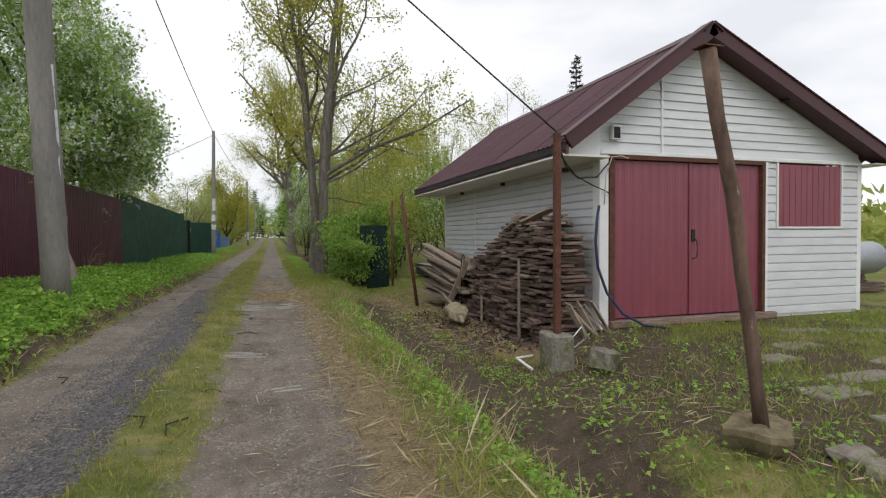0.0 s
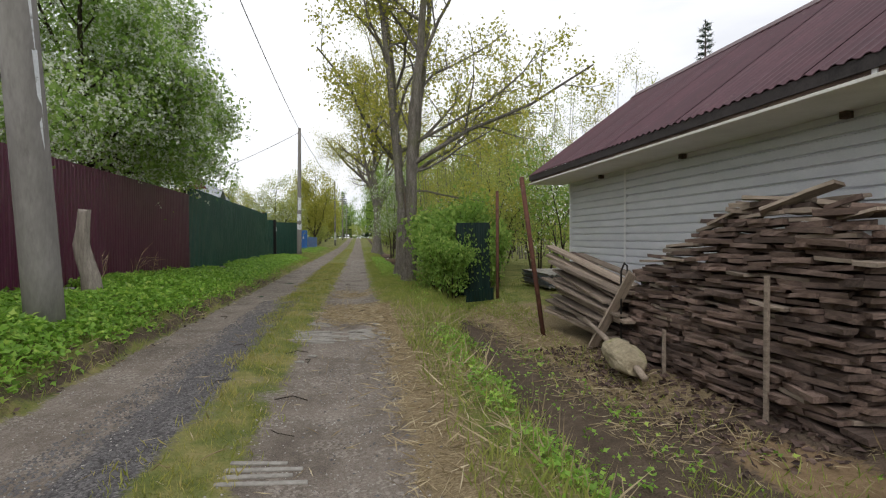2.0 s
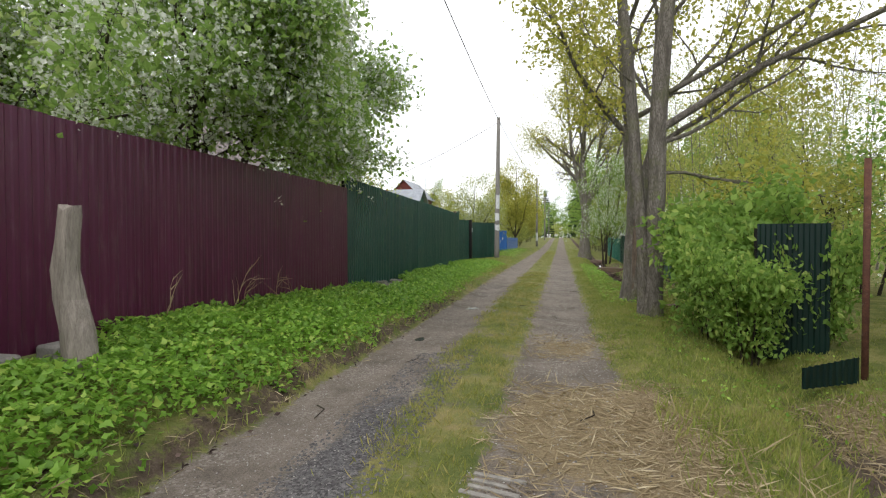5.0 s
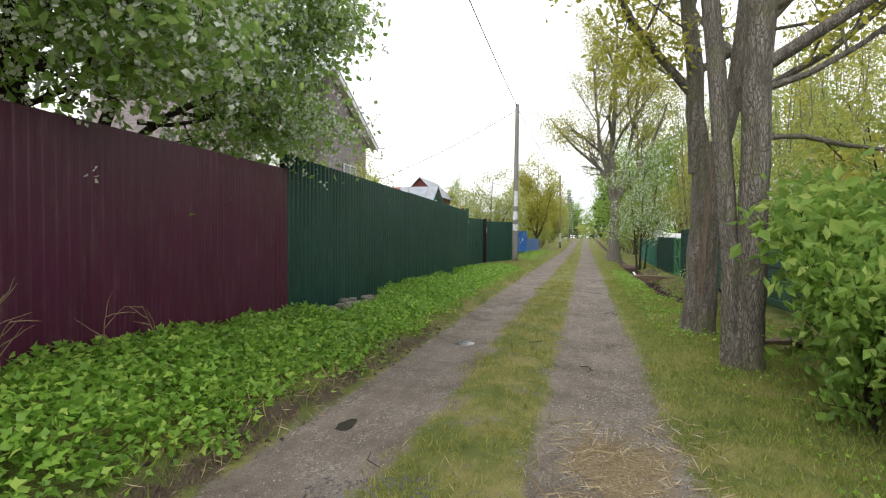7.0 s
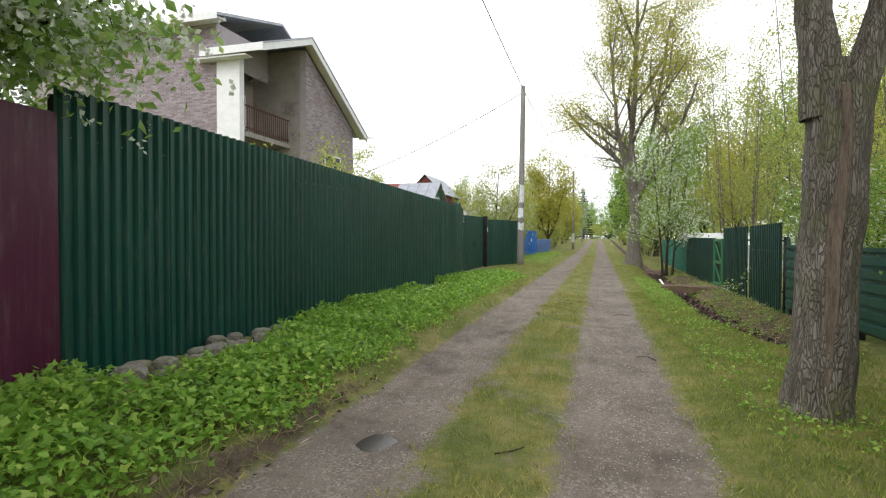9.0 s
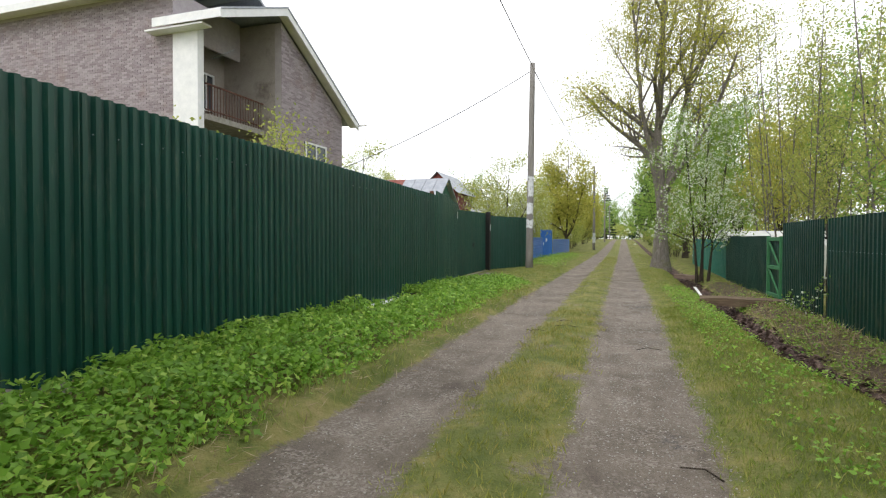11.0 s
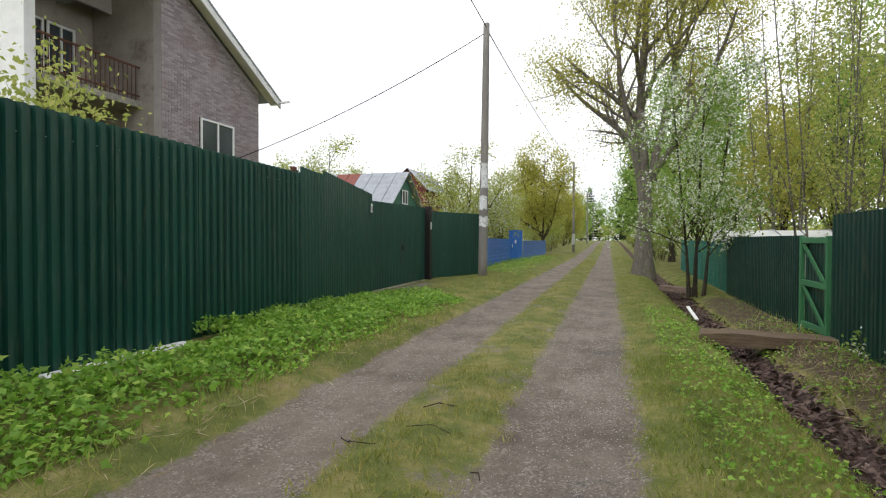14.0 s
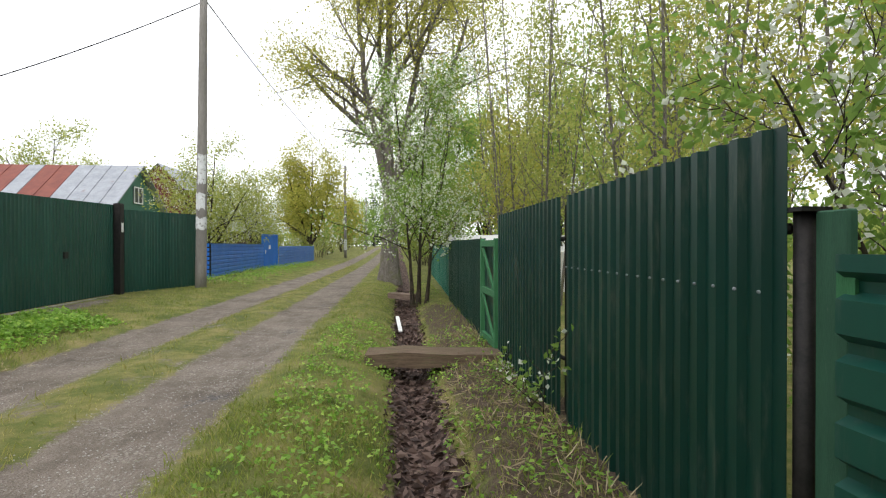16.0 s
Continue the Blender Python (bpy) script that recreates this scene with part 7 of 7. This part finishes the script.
def brick_courses(name, parent, axis, c, a0, a1, z0, z1, top, sign, skip=()):
    """Brick face: single bricks proud of the mortar, cut under a sloping top."""
    rng = np.random.default_rng(5)
    bl, bh, gap = 0.26, 0.078, 0.012
    V, n = [], 0
    z, row = z0, 0
    while z + bh < z1:
        a = a0 - (row % 2) * bl / 2
        while a < a1:
            p, q = max(a, a0), min(a + bl - gap, a1)
            m = (p + q) / 2
            if q - p > 0.05 and z + bh < min(top(p), top(q)) and not any(s0 < m < s1 and t0 < z + bh / 2 < t1 for s0, s1, t0, t1 in skip):
                o1, o2 = c, c + sign * rng.uniform(0.012, 0.022)
                for d in (o1, o2):
                    for (u, w) in ((p, z), (q, z), (q, z + bh - gap), (p, z + bh - gap)):
                        V.append((d, u, w) if axis == "x" else (u, d, w))
                n += 1
            a += bl
        z += bh
        row += 1
    t = np.array([(4, 5, 6, 7), (0, 1, 5, 4), (1, 2, 6, 5), (2, 3, 7, 6), (3, 0, 4, 7)])
    f = (t[None] + 8 * np.arange(n)[:, None, None]).reshape(-1, 4)
    return tagged(arrays_mesh(name, V, f, M_BRICK, parent), kind="stuff")


def window_unit(parent, axis, c, a0, a1, z0, z1, sign, mull=1):
    w = part("window", box_bm(c - 0.02, a0, z0, c + 0.02, a1, z1) if axis == "x" else box_bm(a0, c - 0.02, z0, a1, c + 0.02, z1), M_GLASS, parent, "dark window with white frame")
    fr = 0.07
    d0, d1 = (c + 0.022, c + 0.07) if sign > 0 else (c - 0.07, c - 0.022)
    bars = [(a0, a0 + fr, z0, z1), (a1 - fr, a1, z0, z1), (a0 + fr, a1 - fr, z0, z0 + fr), (a0 + fr, a1 - fr, z1 - fr, z1)]
    for k in range(mull):
        m = a0 + (a1 - a0) * (k + 1) / (mull + 1)
        bars.append((m - 0.03, m + 0.03, z0 + fr, z1 - fr))
    for b0, b1, e0, e1 in bars:
        part("window_frame", box_bm(d0, b0, e0, d1, b1, e1) if axis == "x" else box_bm(b0, d0, e0, b1, d1, e1), M_WHITE, w)
    return w


def brick_house():
    h = thing("brick_house", label="pale brick house with a recessed balcony behind the fence", category="house")
    ry = 37.6
    slope_f = (RZ - 7.1) / (43.55 - ry)
    roof = lambda y: RZ - (y - ry) * slope_f if y > ry else RZ - (ry - y) * 0.4
    part("wall", prism_bm([(HY0, 0), (HY1, 0), (HY1, roof(HY1) - 0.2), (HY0, roof(HY0) - 0.2)], "x", GX0 - 0.3, GX0), M_MORTAR, h)
    brick_courses("brickwork", h, "x", GX0, HY0, HY1, 2.2, 10.4, lambda y: roof(y) - 0.25, 1, [(39.5, 41.25, 4.1, 5.62)])
    window_unit(h, "x", GX0 + 0.03, 39.52, 41.23, 4.12, 5.6, 1)
    part("wall", box_bm(-16.0, HY0, 0, GX0 - 0.302, HY0 + 0.3, 10.1), M_STUCCO, h, "stained brown-grey render")
    part("wall", prism_bm([(34.4, 0), (HY0 - 0.002, 0), (HY0 - 0.002, 10.1), (34.4, 8.9)], "x", -16.3, -16.0), M_STUCCO, h)
    part("wall", box_bm(-25, 34.4, 0, -16.302, 34.7, 10.2), M_MORTAR, h)
    brick_courses("brickwork", h, "y", 34.4, -25, -15.2, 2.2, 10.15, lambda x: 10.2, -1)
    part("wall", box_bm(-16.298, 34.4, 0, -15.2, 34.7, 10.2), M_MORTAR, h)
    part("wall", box_bm(-15.3, 34.702, 8.7, -15.2, HY0, 10.2), M_MORTAR, h)
    part("upper_roof", prism_bm([(33.8, 10.25), (38.4, 11.5), (43.0, 9.2), (43.0, 9.3), (38.4, 11.62), (33.8, 10.37)], "x", -25.5, -14.7), M_GALV, h)
    part("upper_fascia", box_bm(-25.5, 33.76, 10.1, -14.7, 33.798, 10.38), M_WHITE, h)
    part("upper_soffit", box_bm(-25.4, 33.8, 10.2, -14.75, 34.398, 10.24), M_SOFFIT, h)
    part("pier", box_bm(-15.19, 34.36, 0, -14.1, 34.66, 8.85, 0.01), M_WHITE, h, "white painted brick pier")
    part("wall", box_bm(-25, HY1 - 0.3, 0, GX0 - 0.302, HY1 - 0.002, 7.4), M_MORTAR, h)
    part("wall", box_bm(-25.3, 34.4, 0, -25.002, HY1, 8.0), M_MORTAR, h)
    part("balcony_floor", box_bm(-15.998, 34.67, 5.6, -14.0, HY0 - 0.002, 5.8), M_CONCRETE, h)
    rail = part("balcony_rail", box_bm(-14.1, 34.68, 6.85, -14.04, HY0 - 0.01, 6.9), M_RUST, h, "rusty iron balcony rail")
    part("lower_rail", box_bm(-14.1, 34.68, 5.95, -14.05, HY0 - 0.01, 5.99), M_RUST, rail)
    for k in range(20):
        y = 34.8 + k * 0.155
        part("baluster", box_bm(-14.082, y, 5.8, -14.062, y + 0.02, 6.85), M_RUST, rail)
    window_unit(h, "x", -15.96, 35.6, 36.2, 5.85, 8.0, 1, 0)
    window_unit(h, "x", -15.96, 36.3, 37.2, 6.5, 8.0, 1, 1)
    # roof slabs and boards
    for y0, y1 in ((ry, 43.6), (33.9, ry)):
        z0, z1 = roof(y0), roof(y1)
        part("roof", prism_bm([(y0, z0), (y1, z1), (y1, z1 + 0.07), (y0, z0 + 0.07)], "x", -25.5 if y0 > 37 else -15.19, GX0 + 0.55), M_GALV, h)
        part("barge_board", prism_bm([(y0, z0 - 0.28), (y1, z1 - 0.28), (y1, z1 - 0.002), (y0, z0 - 0.002)], "x", GX0 + 0.46, GX0 + 0.52), M_WHITE, h)
        part("roof_soffit", prism_bm([(y0, z0 - 0.12), (y1, z1 - 0.12), (y1, z1 - 0.1), (y0, z0 - 0.1)], "x", GX0 + 0.03, GX0 + 0.455), M_SOFFIT, h)
    part("eave_board", box_bm(-15.6, 33.86, roof(33.9) - 0.26, GX0 + 0.52, 33.898, roof(33.9) + 0.04), M_WHITE, h)
    part("balcony_ceiling", box_bm(-16, 33.92, 8.62, GX0 - 0.31, 34.38, 8.68), M_WHITE, h)
    part("gutter", box_bm(GX0 + 0.3, 43.42, 6.98, GX0 + 1.0, 43.52, 7.05), M_WHITE, h)
    ant = tube("antenna", [(-14.6, 35.6, 8.05), (-13.4, 35.4, 8.2)], 0.02, M_GALV, h, sides=4)
    for k in range(9):
        x = -14.4 + k * 0.11
        tube("antenna_rod", [(x, 35.35, 8.07 + k * 0.014), (x, 35.75, 8.07 + k * 0.014)], 0.008, M_GALV, ant, sides=4)
    return h


brick_house()


def small_house(name, at, rz, lx, ly, eave, ridge, wall, roofs, label, win=()):
    """A low house with its ridge along its own x axis."""
    h = thing(name, at, rz, label, "house", "far houses")
    part("wall", box_bm(-lx / 2, -ly / 2, 0, lx / 2, ly / 2, eave), wall, h)
    for s in (-1, 1):
        part("gable", prism_bm([(-ly / 2, eave), (ly / 2, eave), (0, ridge - 0.08)], "x", s * lx / 2 - 0.1, s * lx / 2), wall, h)
    n = len(roofs)
    for s in (-1, 1):
        for k, m in enumerate(roofs):
            a, b = -lx / 2 - 0.4 + (lx + 0.8) * k / n, -lx / 2 - 0.4 + (lx + 0.8) * (k + 1) / n - 0.01
            oy, oz = s * (ly / 2 + 0.45), eave - 0.45 * (ridge - eave) / (ly / 2)
            part("roof_panel", prism_bm([(0, ridge), (oy, oz), (oy, oz + 0.05), (0, ridge + 0.05)], "x", a, b), m, h)
            part("seam", prism_bm([(0, ridge + 0.052), (oy, oz + 0.052), (oy, oz + 0.085), (0, ridge + 0.085)], "x", b - 0.03, b), m, h)
    for y0, y1, z0, z1 in win:
        window_unit(h, "x", lx / 2 + 0.03, y0, y1, z0, z1, 1)
    return h


R, G = M_REDROOF, M_GALV
small_house("wooden_house", (-18.8, 60.0, 0), 0, 10.4, 6.2, 3.7, 6.15, M_GREENWALL, (R, G, R, R, R, G, R, R, G, G, G, G), "green wooden house with a patched red and grey metal roof", [(-0.6, 0.5, 3.9, 4.9)])
small_house("wooden_house", (-22.1, 87.0, 0), 90, 8.0, 4.4, 7.5, 9.7, M_REDWALL, (G, G, G, G), "dark red wooden house with a steep roof", ())
small_house("garden_shed", (-13.5, 78.0, 0), 20, 5.0, 4.0, 3.0, 4.6, M_OLDWOOD, (G, G, G), "grey weathered shed with a pale metal roof", ())
small_house("garden_shed", (12.0, 23.5, 0), 70, 5.0, 4.0, 2.6, 4.0, M_OLDWOOD, (R, R, R), "old shed with a rusty red roof behind bushes", ())
gh = thing("greenhouse", (6.3, 43.5, 0), 0, "low white film greenhouse behind the fence", "greenhouse")
arc = [(-1.6, 0), (-1.6, 1.2), (-1.2, 1.55), (-0.5, 1.72), (0.5, 1.72), (1.2, 1.55), (1.6, 1.2), (1.6, 0)]
part("cover", prism_bm([(p, q) for p, q in arc], "x", -2.6, 3.2), M_WHITE, gh)
for k in range(5):
    tube("hoop", [(-2.6 + k * 1.44, p * 1.012, q * 1.01 + 0.005) for p, q in arc], 0.018, M_GALV, gh, sides=5)
